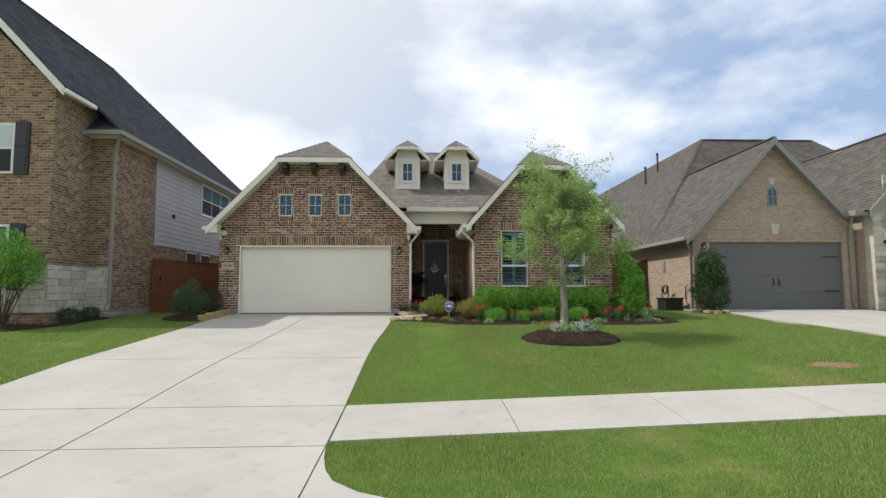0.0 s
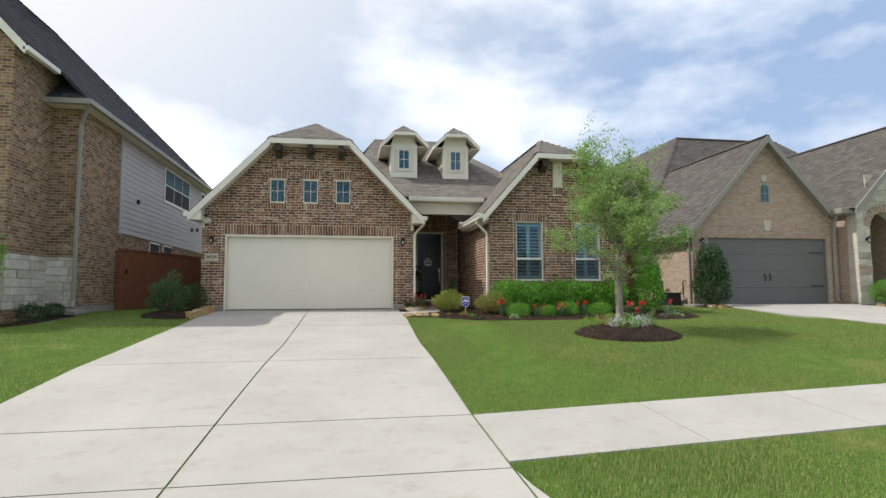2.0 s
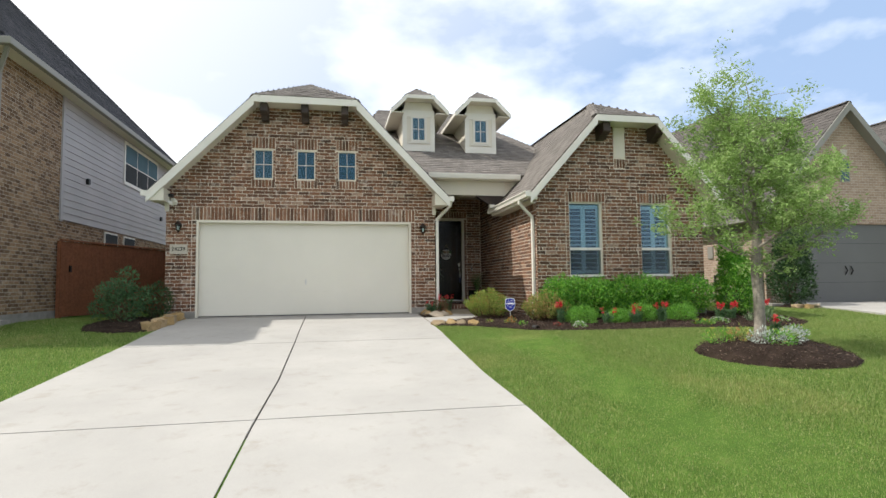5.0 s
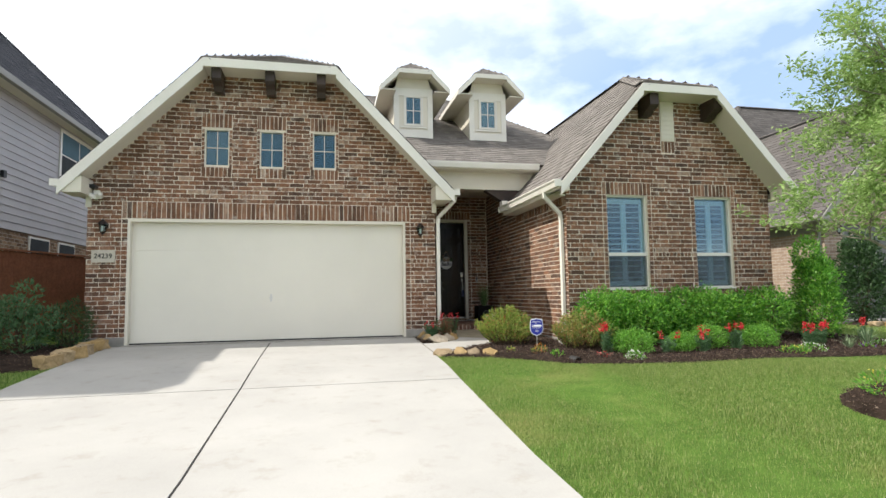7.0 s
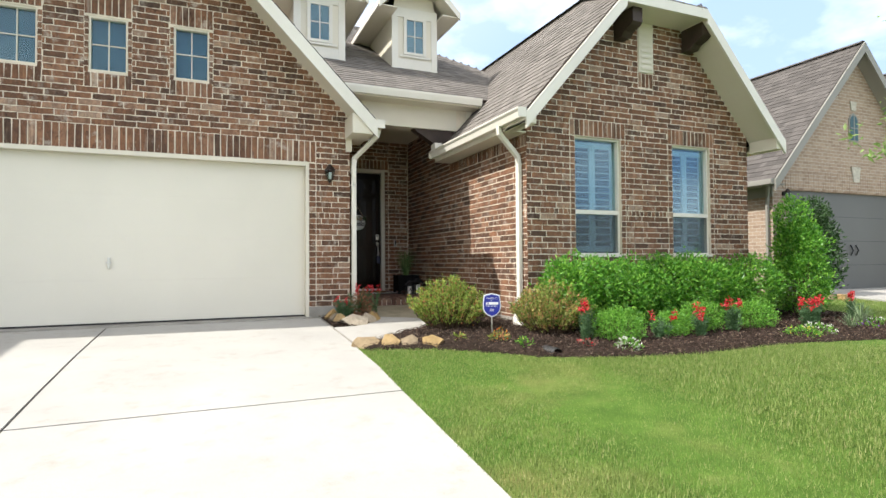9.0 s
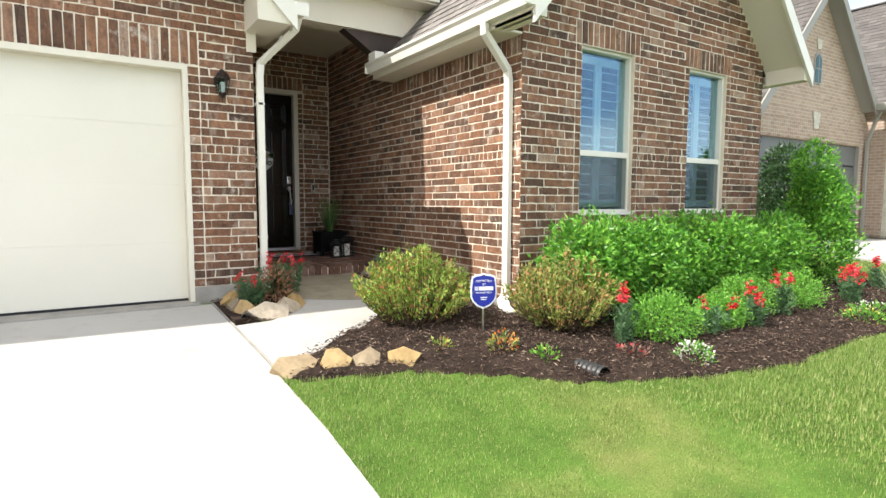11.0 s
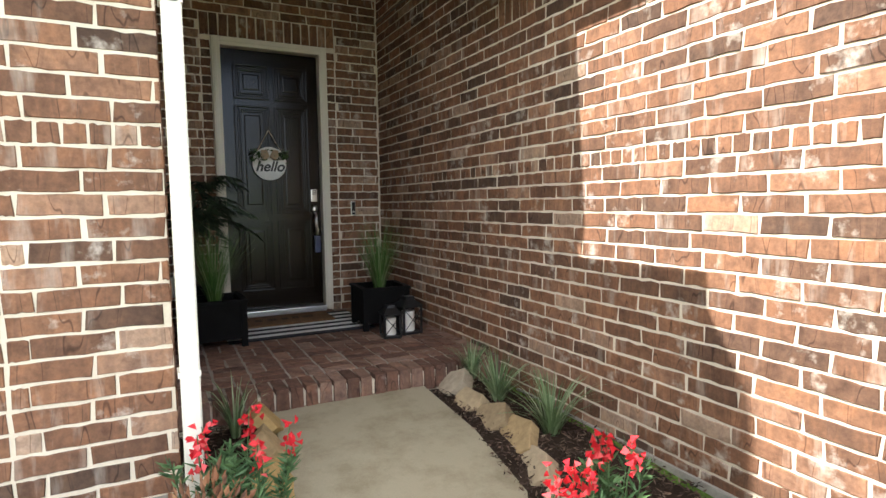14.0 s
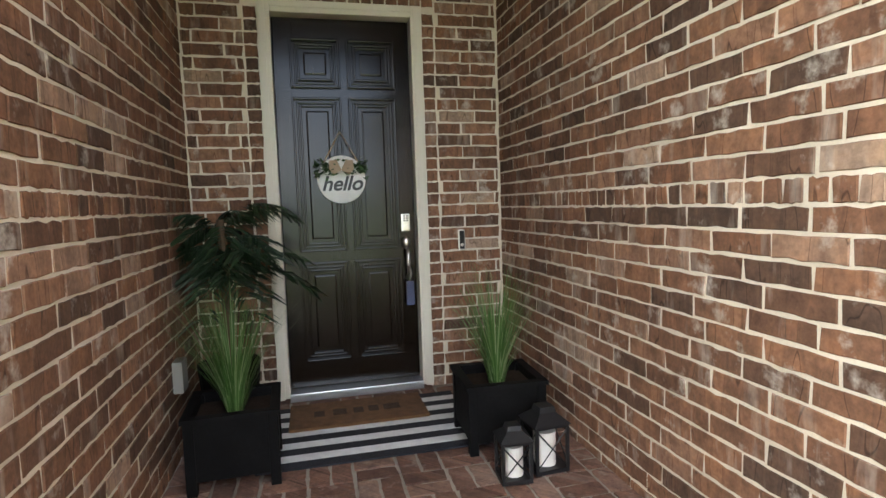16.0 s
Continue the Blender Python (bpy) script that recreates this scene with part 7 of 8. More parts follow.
spiky(6.35, 15.0, 70, 0.42, 0.36, 81)
spiky(5.7, 14.75, 50, 0.28, 0.26, 82)
spiky(1.46, 18.55, 80, 0.36, 0.3, 83, 0.05)
spiky(1.46, 18.05, 80, 0.38, 0.32, 84, 0.03)
spiky(1.5, 18.92, 60, 0.3, 0.2, 85, 0.07)
spiky(0.03, 18.75, 36, 0.36, 0.2, 86, 0.05)
for i, (x, y) in enumerate([(-0.46, 17.62), (-0.36, 17.66), (-0.42, 17.52)]):
    snapdragon((x, y, 0.01), 90 + i, 1 if i != 1 else 0, 0.3, 0.12)
for i, (x, y, fl) in enumerate([(-0.06, 17.95, 2), (0.0, 17.8, 2), (-0.16, 17.9, 1)]):
    snapdragon((x, y, 0.02), 95 + i, fl, 0.42, 0.12)
low_flower("heuchera", "bronze leafed plant in the small bed", (-0.2, 17.66, 0.04), 420, 0.17, 0.34, M_COPPER, M_RED, 98, 0)

# tree ring flowers
for i, (x, y, m, pt) in enumerate([(2.98, 11.28, M_SILVER_LEAF, 0), (3.38, 11.22, M_SILVER_LEAF, 0), (3.6, 11.4, M_SILVER_LEAF, 0), (2.6, 11.65, M_BOX_LEAF, 30), (3.8, 11.6, M_BOX_LEAF, 20), (3.15, 11.15, M_BOX_LEAF, 16), (2.8, 11.5, M_AZALEA_RUST, 20)]):
    low_flower("flower", "silver dusty miller at the tree foot" if m is M_SILVER_LEAF else "small flowering plant at the tree foot", (x, y, bed_z(RING, x, y, 0.17)), 200, 0.17, 0.2, m, M_YELLOW_PETAL, 110 + i, pt)
snapdragon((3.7, 11.85, bed_z(RING, 3.7, 11.85, 0.17)), 120, 2, 0.34)

# left of the garage and the neighbours
# A darker leaf colour here stands in for the left house's shadow.
bush("shrub", "green leafy shrub beside the fence, leaves darkened for house shade", "shrub", (-6.95, 17.3), [((0, 0, 0.35), (0.38, 0.38, 0.3)), ((0.08, 0, 0.92), (0.2, 0.2, 0.26)), ((-0.28, 0.1, 0.6), (0.26, 0.26, 0.24)), ((0.3, 0.1, 0.5), (0.26, 0.26, 0.26)), ((-0.05, -0.1, 0.7), (0.28, 0.28, 0.22)), ((-0.4, 0.0, 0.3), (0.22, 0.22, 0.2))], 2400, 0.08, 0.03, M_SNAP_LEAF, 131, stem_n=30)
bush("shrub", "dull brownish shrub by the garage corner", "shrub", (-6.45, 17.75), [((0, 0, 0.42), (0.34, 0.34, 0.4))], 1700, 0.05, 0.022, M_DARK_LEAF, 132, stem_n=30)
bush("shrub", "large dark green camellia at the neighbour's garage", "shrub", (9.75, 17.95), [((0, 0, 0.65), (0.58, 0.55, 0.62)), ((0.03, 0, 1.25), (0.5, 0.48, 0.55)), ((-0.02, 0, 1.7), (0.36, 0.36, 0.38))], 6500, 0.085, 0.04, M_DARK_LEAF, 133, stem_n=30)
bush("shrub", "small round shrub at the neighbour's entry", "shrub", (15.95, 17.45, 0.08), [((0, 0, 0.4), (0.42, 0.4, 0.42))], 2200, 0.05, 0.024, M_HEDGE_LEAF, 134, stem_n=10)
lt = bush("crape_myrtle", "multi-stem small tree by the neighbour's window", "tree", (-10.35, 14.35), [((0, 0, 1.7), (0.75, 0.6, 0.6)), ((-0.35, 0.1, 1.5), (0.5, 0.5, 0.5)), ((0.4, 0, 1.55), (0.5, 0.5, 0.5)), ((0, 0.1, 2.15), (0.45, 0.4, 0.4))], 5200, 0.075, 0.034, M_HEDGE_LEAF, 135, stem_n=26, stem_r=0.02)
for i, (x, y, r) in enumerate([(-11.6, 14.1, 0.4), (-9.5, 15.6, 0.28), (-10.9, 13.9, 0.25), (-9.4, 16.4, 0.25)]):
    bush("shrub", "low dark green shrub by the neighbour's wall", "shrub", (x, y), [((0, 0, r * 0.7), (r, r, r * 0.8))], 1300, 0.05, 0.022, M_HEDGE_LEAF if i == 0 else M_DARK_LEAF, 140 + i, "neighbour's low shrubs", 8)

# ---- rocks ----
for i, (x, y, w_, h_, tr, ln) in enumerate([(-0.6, 15.74, 0.32, 0.17, 3, 45), (-0.36, 15.7, 0.2, 0.17, -8, 35), (-0.15, 15.64, 0.21, 0.16, -12, 38), (0.06, 15.57, 0.22, 0.19, -22, 30)]):
    flagstone((x, y, ground_z(x, y) + 0.02), w_, h_, i + 1, tr, ln)
for i, (x, y, w_, tr) in enumerate([(-0.55, 16.0, 0.26, 212), (-0.26, 16.18, 0.3, 214), (0.0, 16.4, 0.3, 220), (0.3, 16.66, 0.3, 222), (0.56, 16.92, 0.24, 228)]):
    flagstone((x, y, ground_z(x, y) + 0.01), w_, 0.11, 10 + i, tr, 62)
for i, (x, y, w_, tr) in enumerate([(-0.66, 17.84, 0.22, 264), (-0.65, 17.6, 0.24, 268), (-0.63, 17.34, 0.24, 282), (-0.36, 17.1, 0.32, 14), (-0.12, 17.27, 0.22, 40), (0.04, 17.5, 0.26, 60), (0.14, 17.86, 0.3, 76), (0.2, 18.2, 0.28, 82), (0.24, 18.5, 0.26, 86), (0.27, 18.8, 0.26, 88)]):
    flagstone((x, y, walk_z(x, y) + 0.035), w_ * 1.15, 0.18, 20 + i, tr, 42)
for i, (x, y, w_, h_, tr) in enumerate([(1.26, 18.9, 0.3, 0.2, 262), (1.24, 18.64, 0.28, 0.15, 268), (1.22, 18.38, 0.3, 0.19, 258), (1.19, 18.12, 0.32, 0.2, 254), (1.11, 17.84, 0.34, 0.17, 250), (0.99, 17.54, 0.36, 0.2, 240), (0.82, 17.26, 0.32, 0.18, 232)]):
    flagstone((x, y, walk_z(x, y) + 0.01), w_, h_, 40 + i, tr, 48)
for i, (x, y, s) in enumerate([(-6.05, 16.1, 0.3), (-6.02, 16.45, 0.26), (-6.0, 16.8, 0.28), (-6.0, 17.15, 0.24), (-6.02, 17.5, 0.24), (-6.0, 17.8, 0.2)]):
    rock((x, y), (s, 0.2, 0.2), 60 + i, 70 + 15 * math.sin(i * 3), 0, "driveway bed rocks", "grey-brown rock edging the shaded bed")
for i, (x, y) in enumerate([(9.35, 17.35), (9.6, 17.25), (9.9, 17.32), (15.6, 17.3), (15.85, 17.05), (16.2, 17.0), (16.5, 17.1)]):
    rock((x, y), (0.24, 0.16, 0.14), 70 + i, 20 * i, 0, "neighbour's edging rocks", "small tan edging rock")

drain = thing("drain_pipe", "black corrugated drain pipe end in the mulch", "drain pipe", at=(1.14, 14.83, ground_z(1.14, 14.83) + 0.015))
bm = bmesh.new()
n = 24
rings = []
for j in range(13):
    rr = 0.06 + (0.006 if j % 2 else 0)
    rings.append([bm.verts.new((math.cos(2 * math.pi * k / n) * rr, j * 0.02, math.sin(2 * math.pi * k / n) * rr)) for k in range(n)])
for q, r in zip(rings, rings[1:]):
    for k in range(n):
        bm.faces.new((q[k], q[(k + 1) % n], r[(k + 1) % n], r[k]))
link("corrugated_pipe", bm, M_PLASTIC, drain)
drain2 = thing("drain_pipe", "black corrugated drain pipe at the small bed corner", "drain pipe", at=(-0.6, 17.1, 0.0), turn=-20)
drain2.scale = (0.6, 0.6, 0.6)
ob = new("corrugated_pipe", drain.children[0].data)
ob.parent = drain2

# ---- yard sign ----
M_BLUE = plain("sign_blue", (0.012, 0.022, 0.28), 0.35, 0, 0.06, 8, 60, 0.03)
M_SIGN_WHITE = plain("sign_white", (0.78, 0.78, 0.8), 0.4, 0, 0.04, 8, 60, 0.03)
sign = thing("yard_sign", "blue shield-shaped security yard sign with white rim on a metal stake", "sign", at=(0.95, 15.9, ground_z(0.95, 15.9) - 0.02), turn=-22)
sign.scale = (0.88, 0.88, 0.95)


def shield(s):
    half = [(0, 0.152), (0.03, 0.142), (0.07, 0.138), (0.105, 0.125), (0.112, 0.095), (0.118, 0.05), (0.122, 0.0), (0.118, -0.05), (0.1, -0.09), (0.06, -0.125), (0, -0.15)]
    return [(x * s, z * s) for x, z in half] + [(-x * s, z * s) for x, z in reversed(half[1:-1])]


bm = bmesh.new()
prism(bm, [(x, z + 0.42) for x, z in shield(1.0)], "y", -0.006, 0.006)
plate = link("rim_plate", bm, M_SIGN_WHITE, sign, "white reflective rim")
bm = bmesh.new()
prism(bm, [(x, z + 0.42) for x, z in shield(0.9)], "y", -0.009, -0.0062)
link("blue_face", bm, M_BLUE, sign)
part("stake", one_box(-0.008, 0.008, 0.007, 0.017, -0.1, 0.56, 0.002), M_STEEL, sign)
part("bolt", one_box(-0.008, 0.008, -0.012, -0.009, 0.545, 0.56, 0.002), M_BLACK, sign)


def words(text, size, at, turn, mat, parent, depth=0.001, align="CENTER", name="lettering", shear=0.0, bold=0.0):
    c = bpy.data.curves.new(name, "FONT")
    c.body, c.size, c.align_x, c.align_y, c.extrude, c.shear, c.offset = text, size, align, "CENTER", depth, shear, bold
    tmp = bpy.data.objects.new(name, c)
    scene.collection.objects.link(tmp)
    me = bpy.data.meshes.new_from_object(tmp.evaluated_get(bpy.context.evaluated_depsgraph_get()))
    bpy.data.objects.remove(tmp)
    me.materials.clear()
    me.materials.append(mat)
    ob = new(name, me)
    ob.parent = parent
    ob.matrix_basis = pose(*at, 90, 0, turn)
    return ob


words("PROTECTED", 0.026, (0, -0.0105, 0.505), 0, M_SIGN_WHITE, sign)
words("BY", 0.024, (0, -0.0105, 0.478), 0, M_SIGN_WHITE, sign)
for i in range(5):
    part("logo_bar", one_box(-0.085, -0.05, -0.0105, -0.009, 0.427 + i * 0.007, 0.431 + i * 0.007), M_SIGN_WHITE, sign)
part("logo_block", one_box(-0.045, 0.088, -0.0105, -0.009, 0.427, 0.459), M_SIGN_WHITE, sign)
words("HOME SECURITY", 0.02, (0, -0.0105, 0.408), 0, M_SIGN_WHITE, sign)
for w_, z in ((0.06, 0.365), (0.05, 0.348)):
    part("text_bar", one_box(-w_ / 2, w_ / 2, -0.0105, -0.009, z, z + 0.006), M_SIGN_WHITE, sign)

# ---- wall lanterns on the garage ----
M_LAMP_GLASS = glass_material("lantern_glass", (0.8, 0.8, 0.75), 0.1)
M_BULB = plain("frosted_bulb", (0.8, 0.78, 0.72), 0.5, 0, 0.03)
M_BRONZE = plain("dark_bronze", (0.035, 0.024, 0.02), 0.42, 0.6, 0.2, 10, 80, 0.1)


def wall_lantern(x, z, y=None, name_group="garage wall lanterns"):
    t = thing("wall_lantern", "dark bronze wall lantern with clear glass", "lamp", name_group, at=(x, GFY if y is None else y, z))
    bm = bmesh.new()
    bmesh.ops.create_cone(bm, cap_ends=True, segments=16, radius1=0.055, radius2=0.045, depth=0.025, matrix=pose(0, -0.0125, 0.03, 90))
    link("back_plate", bm, M_BRONZE, t)
    bm = bmesh.new()
    tube(bm, [(0, -0.02, 0.03), (0, -0.07, 0.09), (0, -0.1, 0.13), (0, -0.1, 0.1)], 0.009, 8)
    link("arm", bm, M_BRONZE, t)
    bm = bmesh.new()
    for z0, z1, r0, r1 in ((0.06, 0.1, 0.075, 0.045), (0.1, 0.13, 0.035, 0.02), (0.045, 0.06, 0.08, 0.078)):
        bmesh.ops.create_cone(bm, cap_ends=True, segments=6, radius1=r0, radius2=r1, depth=z1 - z0, matrix=pose(0, -0.1, (z0 + z1) / 2))
    link("roof_cap", bm, M_BRONZE, t)
    bm = bmesh.new()
    for k in range(6):
        a = math.pi * k / 3
        tube(bm, [(0.07 * math.cos(a), -0.1 + 0.07 * math.sin(a), 0.05), (0.042 * math.cos(a), -0.1 + 0.042 * math.sin(a), -0.09)], 0.004, 4)
    link("cage", bm, M_BRONZE, t)
    bm = bmesh.new()
    bmesh.ops.create_cone(bm, cap_ends=False, segments=6, radius1=0.038, radius2=0.064, depth=0.13, matrix=pose(0, -0.1, -0.02))
    g = link("glass", bm, M_LAMP_GLASS, t)
    bm = bmesh.new()
    bmesh.ops.create_cone(bm, cap_ends=True, segments=12, radius1=0.022, radius2=0.026, depth=0.09, matrix=pose(0, -0.1, -0.03))
    link("bulb", bm, M_BULB, t)
    bm = bmesh.new()
    bmesh.ops.create_cone(bm, cap_ends=True, segments=6, radius1=0.012, radius2=0.046, depth=0.04, matrix=pose(0, -0.1, -0.108))
    tube(bm, [(0, -0.1, -0.125), (0, -0.1, -0.16)], [0.006, 0.002], 6)
    link("finial", bm, M_BRONZE, t)
    return t


wall_lantern(-0.55, 2.05)
wall_lantern(-6.08, 2.05)
wall_lantern(9.95, 2.25, RFY, "neighbour's wall lanterns")
wall_lantern(15.85, 2.3, EY - 0.04, "neighbour's wall lanterns")

plate_ = thing("address_plate", "cream cast stone address plate numbered 24239", "address plate")
part("stone", one_box(-6.27, -5.9, GFY - 0.03, GFY, 1.44, 1.66, 0.008), plain("cast_stone", (0.52, 0.47, 0.38), 0.85, 0, 0.1, 8, 60, 0.4), plate_)
words("24239", 0.115, (-6.085, GFY - 0.032, 1.55), 0, M_BLACK, plate_, bold=0.002)

cam_light = thing("security_light", "white twin-head security floodlight under the eave", "floodlight")
part("base", one_box(-6.27, -6.17, GFY - 0.03, GFY, 2.6, 2.7, 0.01), M_WHITE, cam_light)
part("sensor_box", one_box(-6.25, -6.19, GFY - 0.09, GFY - 0.03, 2.53, 2.6, 0.01), M_WHITE, cam_light)
for s in (-1, 1):
    bm = bmesh.new()
    bmesh.ops.create_cone(bm, cap_ends=True, segments=14, radius1=0.055, radius2=0.03, depth=0.1, matrix=pose(-6.22 + s * 0.075, GFY - 0.1, 2.6, 70, 0, s * 25))
    link("lamp_head", bm, M_WHITE, cam_light)
part("dark_camera", one_box(-6.3, -6.2, GFY - 0.16, GFY - 0.02, 2.72, 2.78, 0.01), M_BLACK, cam_light)

# ---- porch things ----
hello = thing("door_sign", "round white wooden hello sign with greenery and bow on the door", "door sign", at=(0.69, dy - 0.045, 1.6))
M_SIGN_WOOD = plain("whitewashed_wood", (0.7, 0.69, 0.66), 0.7, 0, 0.08, 10, 60, 0.2)
bm = bmesh.new()
bmesh.ops.create_cone(bm, cap_ends=True, segments=48, radius1=0.155, radius2=0.155, depth=0.012, matrix=pose(0, 0, 0, 90))
link("disc", bm, M_SIGN_WOOD, hello)
words("hello", 0.132, (0.0, -0.008, -0.03), 0, M_BLACK, hello, 0.002, shear=0.3, bold=0.003)
rg = np.random.default_rng(5)
gp = np.stack([rg.uniform(-0.15, 0.15, 150), rg.uniform(-0.03, -0.008, 150), np.zeros(150)], 1)
gp[:, 2] = 0.075 + rg.normal(scale=0.025, size=150)
leaf_mesh("greenery", gp, np.stack([np.sign(gp[:, 0]) + rg.normal(scale=0.5, size=150), -0.4 + rg.normal(scale=0.2, size=150), rg.normal(scale=0.6, size=150)], 1), 0.045, 0.018, M_DARK_LEAF, hello, 6)
M_BURLAP = plain("burlap", (0.4, 0.3, 0.2), 0.95, 0, 0.15, 10, 200, 0.6)
for s in (-1, 1):
    bm = bmesh.new()
    prism(bm, [(0, 0.06), (s * 0.03, 0.125), (s * 0.075, 0.12), (s * 0.08, 0.065), (s * 0.05, 0.03)], "y", -0.04, -0.012)
    link("bow", bm, M_BURLAP, hello)
    bm = bmesh.new()
    tube(bm, [(s * 0.11, -0.004, 0.11), (s * 0.0, -0.002, 0.31)], 0.004, 5)
    link("cord", bm, M_BURLAP, hello)


def planter(x, y, turn, label):
    t = thing("planter", label, "planter", "black porch planters", at=(x, y, PORCH_Z + 0.003), turn=turn)
    w_, h_ = 0.2, 0.34
    for sx in (-1, 1):
        for sy in (-1, 1):
            part("leg", one_box(*sorted((sx * w_, sx * (w_ - 0.045))), *sorted((sy * w_, sy * (w_ - 0.045))), 0, h_, 0.004), M_PLANTER, t)
    for a in ((-w_ + 0.02, w_ - 0.02, -w_ + 0.008, -w_ + 0.025), (-w_ + 0.02, w_ - 0.02, w_ - 0.025, w_ - 0.008), (-w_ + 0.008, -w_ + 0.025, -w_ + 0.02, w_ - 0.02), (w_ - 0.025, w_ - 0.008, -w_ + 0.02, w_ - 0.02)):
        part("side_panel", one_box(*a, 0.06, h_ - 0.01), M_PLANTER, t)
    bm = bmesh.new()
    for a in ((-w_ - 0.01, w_ + 0.01, -w_ - 0.01, -w_ + 0.035), (-w_ - 0.01, w_ + 0.01, w_ - 0.035, w_ + 0.01), (-w_ - 0.01, -w_ + 0.035, -w_ + 0.035, w_ - 0.035), (w_ - 0.035, w_ + 0.01, -w_ + 0.035, w_ - 0.035)):
        box(bm, *a, h_ - 0.01, h_ + 0.012, 0.003)
    link("rim", bm, M_PLANTER, t)
    part("soil", one_box(-w_ + 0.03, w_ - 0.03, -w_ + 0.03, w_ - 0.03, 0.2, h_ - 0.04), M_MULCH_BASE, t)
    return t


for i, (x, y, tn) in enumerate([(0.08, 20.31, 2), (1.39, 20.3, -3)]):
    planter(x, y, tn, "black wooden square planter on short legs")
    r = thing("reed_grass", "green artificial reed grass in the planter", "plant", "planter reeds", at=(x, y, PORCH_Z + 0.3))
    blades("blade", (0, 0, 0), 300, 0.62, 0.34, M_REED, 200 + i, 0.0065, r, 0.1)
palm = thing("palm", "dark potted palm with fine drooping fronds in the corner", "plant", at=(-0.01, 20.85, PORCH_Z + 0.003))
bm = bmesh.new()
bmesh.ops.create_cone(bm, cap_ends=True, segments=20, radius1=0.13, radius2=0.17, depth=0.4, matrix=pose(0, 0, 0.2))
link("pot", bm, M_PLANTER, palm)
bm = bmesh.new()
tube(bm, [(0, 0, 0.35), (0.01, 0.0, 0.9), (0.0, -0.01, 1.2)], [0.03, 0.024, 0.02], 8)
link("stem", bm, M_TWIG, palm)
rg = np.random.default_rng(77)
for k in range(32):
    a = k * 2.4 + 0.3
    el = rg.uniform(-0.1, 1.1)
    ln = rg.uniform(0.3, 0.48)
    o = np.array([math.cos(a), math.sin(a), 0])
    if o[1] > 0.3:
        ln *= 0.55
    if o[0] < -0.3:
        ln *= 0.5
    pos, dirs = [], []
    for j in range(60):
        f = rg.uniform(0.15, 1)
        c = np.array([0, 0, 1.16 - 0.26 * (k % 3) / 2]) + o * ln * f + np.array([0, 0, ln * (el * f - 0.75 * f * f)])
        s = 1 if j % 2 else -1
        pos.append(c)
        dirs.append(np.array([-o[1], o[0], 0]) * s + o * 0.9 + np.array([0, 0, -0.35]))
    leaf_mesh("frond", np.array(pos), np.array(dirs), 0.15, 0.013, M_PALM, palm, 300 + k, 0.1, 0.25)

# striped rug and coir mat
M_RUG_W = plain("rug_white", (0.66, 0.66, 0.66), 0.95, 0, 0.08, 20, 300, 0.6)
M_RUG_B = plain("rug_black", (0.018, 0.019, 0.026), 0.95, 0, 0.1, 20, 300, 0.6)
rug = thing("striped_rug", "black and white striped woven rug before the door", "rug", at=(0.74, 20.65, PORCH_Z + 0.004))
n_st = 11
for i in range(n_st):
    y0 = -0.42 + i * 0.84 / n_st
    part("stripe", one_box(-0.58, 0.58, y0, y0 + 0.84 / n_st - 0.001, 0, 0.008), M_RUG_B if i % 2 == 0 else M_RUG_W, rug, "black stripe" if i % 2 == 0 else "white stripe")
mat_ = thing("door_mat", "brown coir doormat with faded dark lettering", "door mat", at=(0.7, 20.86, PORCH_Z + 0.013))
M_COIR_DARK = plain("dyed_coir", (0.06, 0.032, 0.016), 1.0, 0, 0.25, 20, 300, 1.0)
M_COIR = plain("coir", (0.15, 0.075, 0.032), 1.0, 0, 0.25, 20, 300, 1.0)
part("coir_pad", one_box(-0.4, 0.4, -0.19, 0.2, 0, 0.018, 0.004), M_COIR, mat_)
for i, (a, b) in enumerate([(-0.26, -0.2), (-0.15, -0.07), (-0.03, 0.03), (0.06, 0.12), (0.15, 0.25)]):
    part("letter_bar", one_box(a, b, -0.04, 0.05, 0.018, 0.02), M_COIR_DARK, mat_)


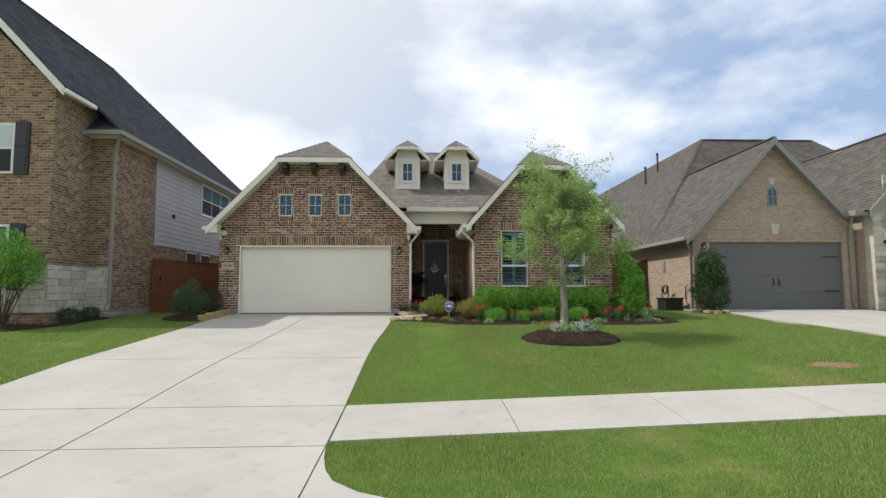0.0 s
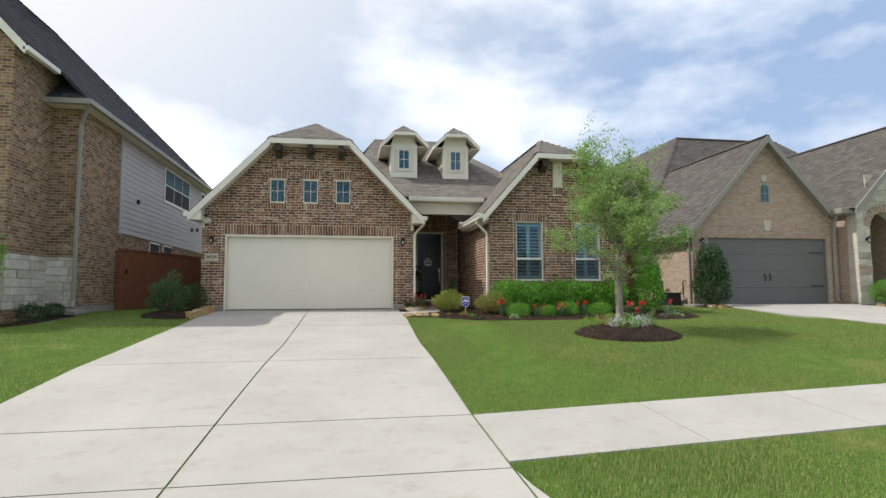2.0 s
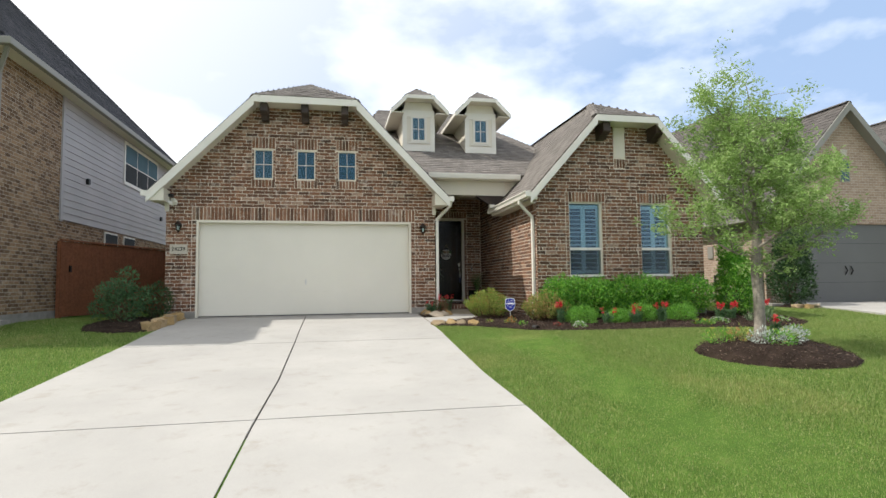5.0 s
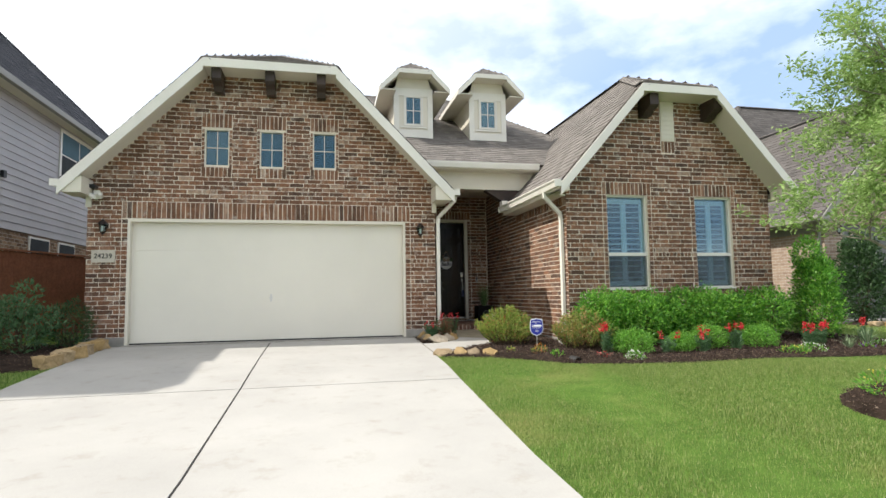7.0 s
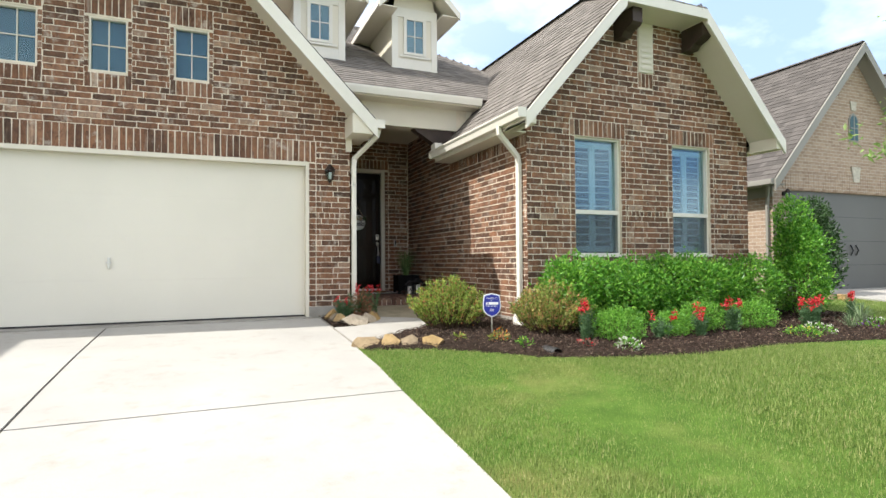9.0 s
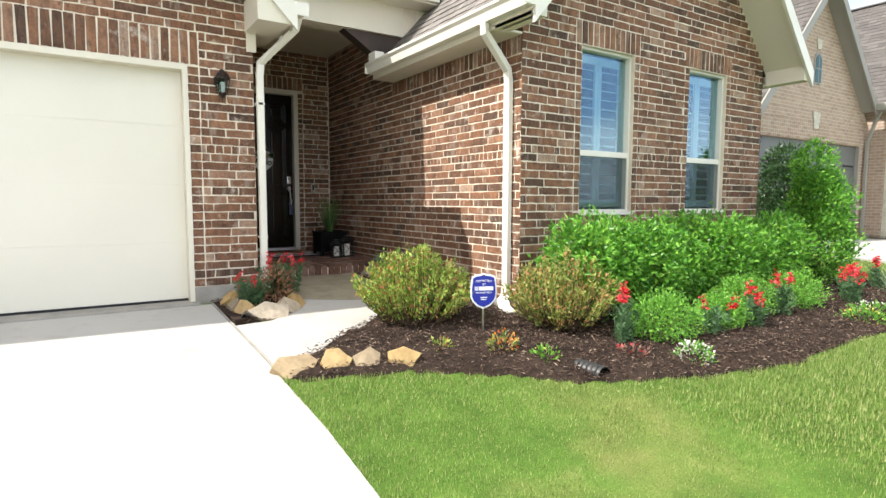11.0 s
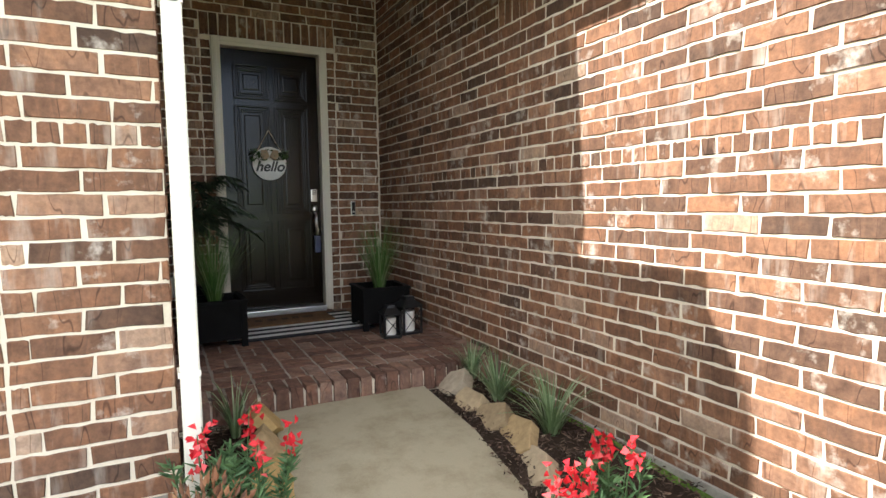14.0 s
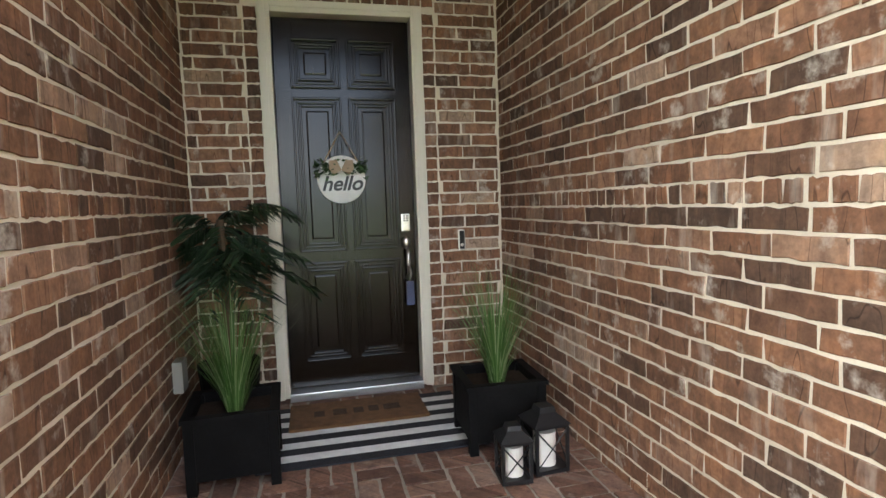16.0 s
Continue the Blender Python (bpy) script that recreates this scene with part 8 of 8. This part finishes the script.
def floor_lantern(x, y, h, turn, label):
    t = thing("lantern", label, "lantern", "porch lanterns", at=(x, y, PORCH_Z + 0.003), turn=turn)
    w_ = 0.068 * h / 0.25
    M_ = M_BLACK
    part("base", one_box(-w_, w_, -w_, w_, 0, 0.02, 0.003), M_, t)
    hh = h * 0.68
    for sx in (-1, 1):
        for sy in (-1, 1):
            part("post", one_box(*sorted((sx * w_, sx * (w_ - 0.014))), *sorted((sy * w_, sy * (w_ - 0.014))), 0.02, hh), M_, t)
    part("top_frame", one_box(-w_, w_, -w_, w_, hh, hh + 0.015, 0.003), M_, t)
    bm = bmesh.new()
    bmesh.ops.create_cone(bm, cap_ends=True, segments=4, radius1=w_ * 1.55, radius2=w_ * 0.65, depth=h * 0.15, matrix=pose(0, 0, hh + 0.015 + h * 0.075, 0, 0, 45))
    bmesh.ops.create_cone(bm, cap_ends=True, segments=4, radius1=w_ * 0.7, radius2=w_ * 0.6, depth=h * 0.08, matrix=pose(0, 0, hh + 0.015 + h * 0.19, 0, 0, 45))
    link("roof", bm, M_, t)
    for k in range(4):
        m = pose(0, 0, 0, 0, 0, 90 * k)
        bm = bmesh.new()
        for s in (-1, 1):
            q0, q1 = Vector((-s * (w_ - 0.012), -w_ + 0.004, 0.03)), Vector((s * (w_ - 0.012), -w_ + 0.004, hh - 0.01))
            tube(bm, [m @ q0, m @ q1], 0.0035, 4)
        link("cross_bar", bm, M_, t)
    bm = bmesh.new()
    bmesh.ops.create_cone(bm, cap_ends=True, segments=16, radius1=w_ * 0.62, radius2=w_ * 0.62, depth=hh * 0.75, matrix=pose(0, 0, 0.02 + hh * 0.375))
    link("candle", bm, plain("ivory_candle", (0.75, 0.72, 0.66), 0.6, 0, 0.04), t)


floor_lantern(1.31, 19.86, 0.26, -5, "small black metal lantern with white candle")
floor_lantern(1.488, 19.92, 0.31, 4, "taller black metal lantern with white candle")
cover = thing("outlet_cover", "grey weatherproof outlet cover on porch brick", "outlet cover")
part("box", one_box(GX1, GX1 + 0.05, 20.5, 20.62, 0.52, 0.68, 0.01), M_GREY_TRIM, cover)

# ---- beside the neighbour's wall ----
M_TROLLEY = plain("black_tub_plastic", (0.02, 0.02, 0.022), 0.5, 0, 0.2)
tub = thing("storage_box", "black plastic box beside the neighbour's wall", "box", at=(9.0, 19.3, ground_z(9, 19.3)), turn=10)
part("body", one_box(-0.35, 0.35, -0.25, 0.25, 0, 0.42, 0.03), M_TROLLEY, tub)
part("lid", one_box(-0.38, 0.38, -0.28, 0.28, 0.42, 0.47, 0.02), M_TROLLEY, tub)
reel = thing("hose_reel", "dark hose reel and cart leaning by the neighbour's wall", "hose reel", at=(9.3, 20.3, ground_z(9.3, 20.3)))
for s in (-0.12, 0.12):
    bm = bmesh.new()
    tube(bm, [(s, 0, 0), (s, 0.02, 0.5), (s, 0.05, 0.9)], 0.02, 6)
    link("leg", bm, M_BLACK, reel)
bm = bmesh.new()
for k in range(16):
    a, b = 2 * math.pi * k / 16, 2 * math.pi * (k + 1) / 16
    tube(bm, [(0.0, 0.03 + 0.16 * math.cos(a), 0.75 + 0.16 * math.sin(a)), (0.0, 0.03 + 0.16 * math.cos(b), 0.75 + 0.16 * math.sin(b))], 0.03, 5)
link("hose", bm, M_BLACK, reel)
hose = thing("garden_hose", "dark garden hose hanging on the neighbour's wall", "hose")
bm = bmesh.new()
tube(bm, [(RX - 0.05, 19.25, 0.1), (RX - 0.1, 19.3, 0.5), (RX - 0.15, 19.2, 0.85), (RX - 0.03, 19.1, 0.95)], 0.02, 6)
link("hose_line", bm, M_BLACK, hose)
sb = link("splash_block", one_box(9.1, 9.5, 17.95, 18.55, ground_z(9, 18.2), ground_z(9, 18.2) + 0.08, 0.02), M_CONC_BASE)
tagged(sb, "pale concrete splash block by the downspout", "splash block")
meter = thing("utility_meter", "grey utility meter box and conduit on brick wall", "meter box")
part("box", one_box(RX - 0.12, RX, 20.9, 21.15, 1.45, 1.85, 0.01), M_GREY_TRIM, meter)
bm = bmesh.new()
tube(bm, [(RX - 0.05, 21.02, 1.45), (RX - 0.05, 21.02, 0.05)], 0.025, 8)
link("conduit", bm, M_GREY_TRIM, meter)

# ---- grass blades ----


def grass_field(name, n, region, seed, h=0.05, w_=0.007, skip=()):
    """region: (x0, x1, y0, y1)."""
    rg = np.random.default_rng(seed)
    x = rg.uniform(region[0], region[1], n)
    y = rg.uniform(region[2], region[3], n)
    keep = np.ones(n, bool)
    slope = np.where(x > DR_R, 0.1 * (x - DR_R), 0)
    keep &= ~((y > 5.68 + slope) & (y < 7.07 + slope))
    keep &= ~((x > DR_L + 0.02) & (x < drive_edge(y) - 0.02))
    keep &= ~((x > 9.97) & (x < 15.33))
    for p in skip:
        keep &= ~np.array([inside(p, a, b) for a, b in zip(x, y)])
    x, y = x[keep], y[keep]
    n = len(x)
    z = np.array([ground_z(a, b) for a, b in zip(x, y)])
    a = rg.uniform(0, 2 * math.pi, n)
    lean = rg.uniform(0.1, 0.7, n)
    hh = h * rg.uniform(0.5, 1.3, n) * (0.8 + 0.35 * np.sin(x * 1.3 + 1) * np.cos(y * 1.1))
    sx, sy = np.cos(a) * w_ / 2, np.sin(a) * w_ / 2
    tx, ty = -np.sin(a) * lean * hh, np.cos(a) * lean * hh
    V = np.stack([np.stack([x - sx, y - sy, z - 0.005], 1), np.stack([x + sx, y + sy, z - 0.005], 1), np.stack([x + tx, y + ty, z + hh], 1)], 1).reshape(-1, 3)
    F = np.arange(3 * n).reshape(-1, 3)
    return mesh_from(name, V, F, M_GRASS, None, "short green lawn grass blades", "stuff")


FLARE_SKIP = [(-0.9, -2.0), (-0.9, 5.7), (-0.84, 5.45), (-0.8, 5.2), (-0.66, 4.67), (-0.4, 4.39), (-0.1, 4.22), (0.6, 4.0), (1.2, 3.9), (1.2, -2.0)]
tagged(grass_field("lawn_grass", 420000, (DR_R, 6.5, 7.0, 16.0), 401, 0.034, 0.0055, (FRONT_BED, RING)), category="grass")
tagged(grass_field("lawn_grass", 130000, (DR_R, 6.0, 3.2, 6.6), 402, 0.038, 0.006, (FLARE_SKIP,)), category="grass")
tagged(grass_field("lawn_grass", 110000, (-11.0, DR_L, 8.0, 19.4), 403, 0.04, 0.008, (LEFT_BED, LH_BED)), category="grass")
tagged(grass_field("lawn_grass", 150000, (6.5, 10.0, 7.5, 19.0), 404, 0.036, 0.008, (FRONT_BED, RH_BED)), category="grass")

# worn bare spot in the lawn
M_BARE = plain("dry_bare_soil", (0.26, 0.17, 0.1), 1.0, 0, 0.3, 6, 80, 0.8, 0.1)
rn = random.Random(3)
px0, py0 = 7.05, 8.95
ring_ = []
for k in range(22):
    a = 2 * math.pi * k / 22
    q = rn.uniform(0.75, 1.1)
    ring_.append((px0 + 0.48 * q * math.cos(a), py0 + 0.2 * q * math.sin(a)))
bm = bmesh.new()
mid_ = bm.verts.new((px0, py0, ground_z(px0, py0) + 0.03))
vs = [bm.verts.new((x, y, ground_z(x, y) + 0.012)) for x, y in ring_]
for a, b in zip(vs, vs[1:] + vs[:1]):
    bm.faces.new((mid_, a, b))
tagged(link("bare_patch", bm, M_BARE), "dry brown bare spot in the lawn", "lawn", kind="structure")

# ---- bricks of the walls ----


def place_bricks():
    for wall, base, near, rest, proud in LATE_BRICKS:
        rn = random.Random(len(near) + len(rest))
        for u0, u1, z0, z1 in near:
            ob = new("brick", brick_mesh(round((u1 - u0) / 0.006) * 0.006, round(z1 - z0, 3), proud, M_BRICK))
            ob.parent = wall
            ob.matrix_basis = base @ Matrix.Translation(((u0 + u1) / 2, rn.uniform(-0.0022, 0.002), (z0 + z1) / 2)) @ pose(0, 0, 0, 0, rn.uniform(-0.4, 0.4), rn.uniform(-0.5, 0.5))
        if rest:
            r = np.array(rest)
            n = len(r)
            V = brick_shapes(r, proud, brick_rng)
            V[:, :12, 1] += brick_rng.uniform(-0.0025, 0.002, n)[:, None]
            R = np.array(base)
            V = V.reshape(-1, 3) @ R[:3, :3].T + R[:3, 3]
            F = (np.arange(n)[:, None, None] * 24 + np.array(BRICK_QUADS)[None]).reshape(-1, 4)
            mesh_from("brick_courses", V, F, M_BRICK_J, wall, "", "stuff")



place_bricks()
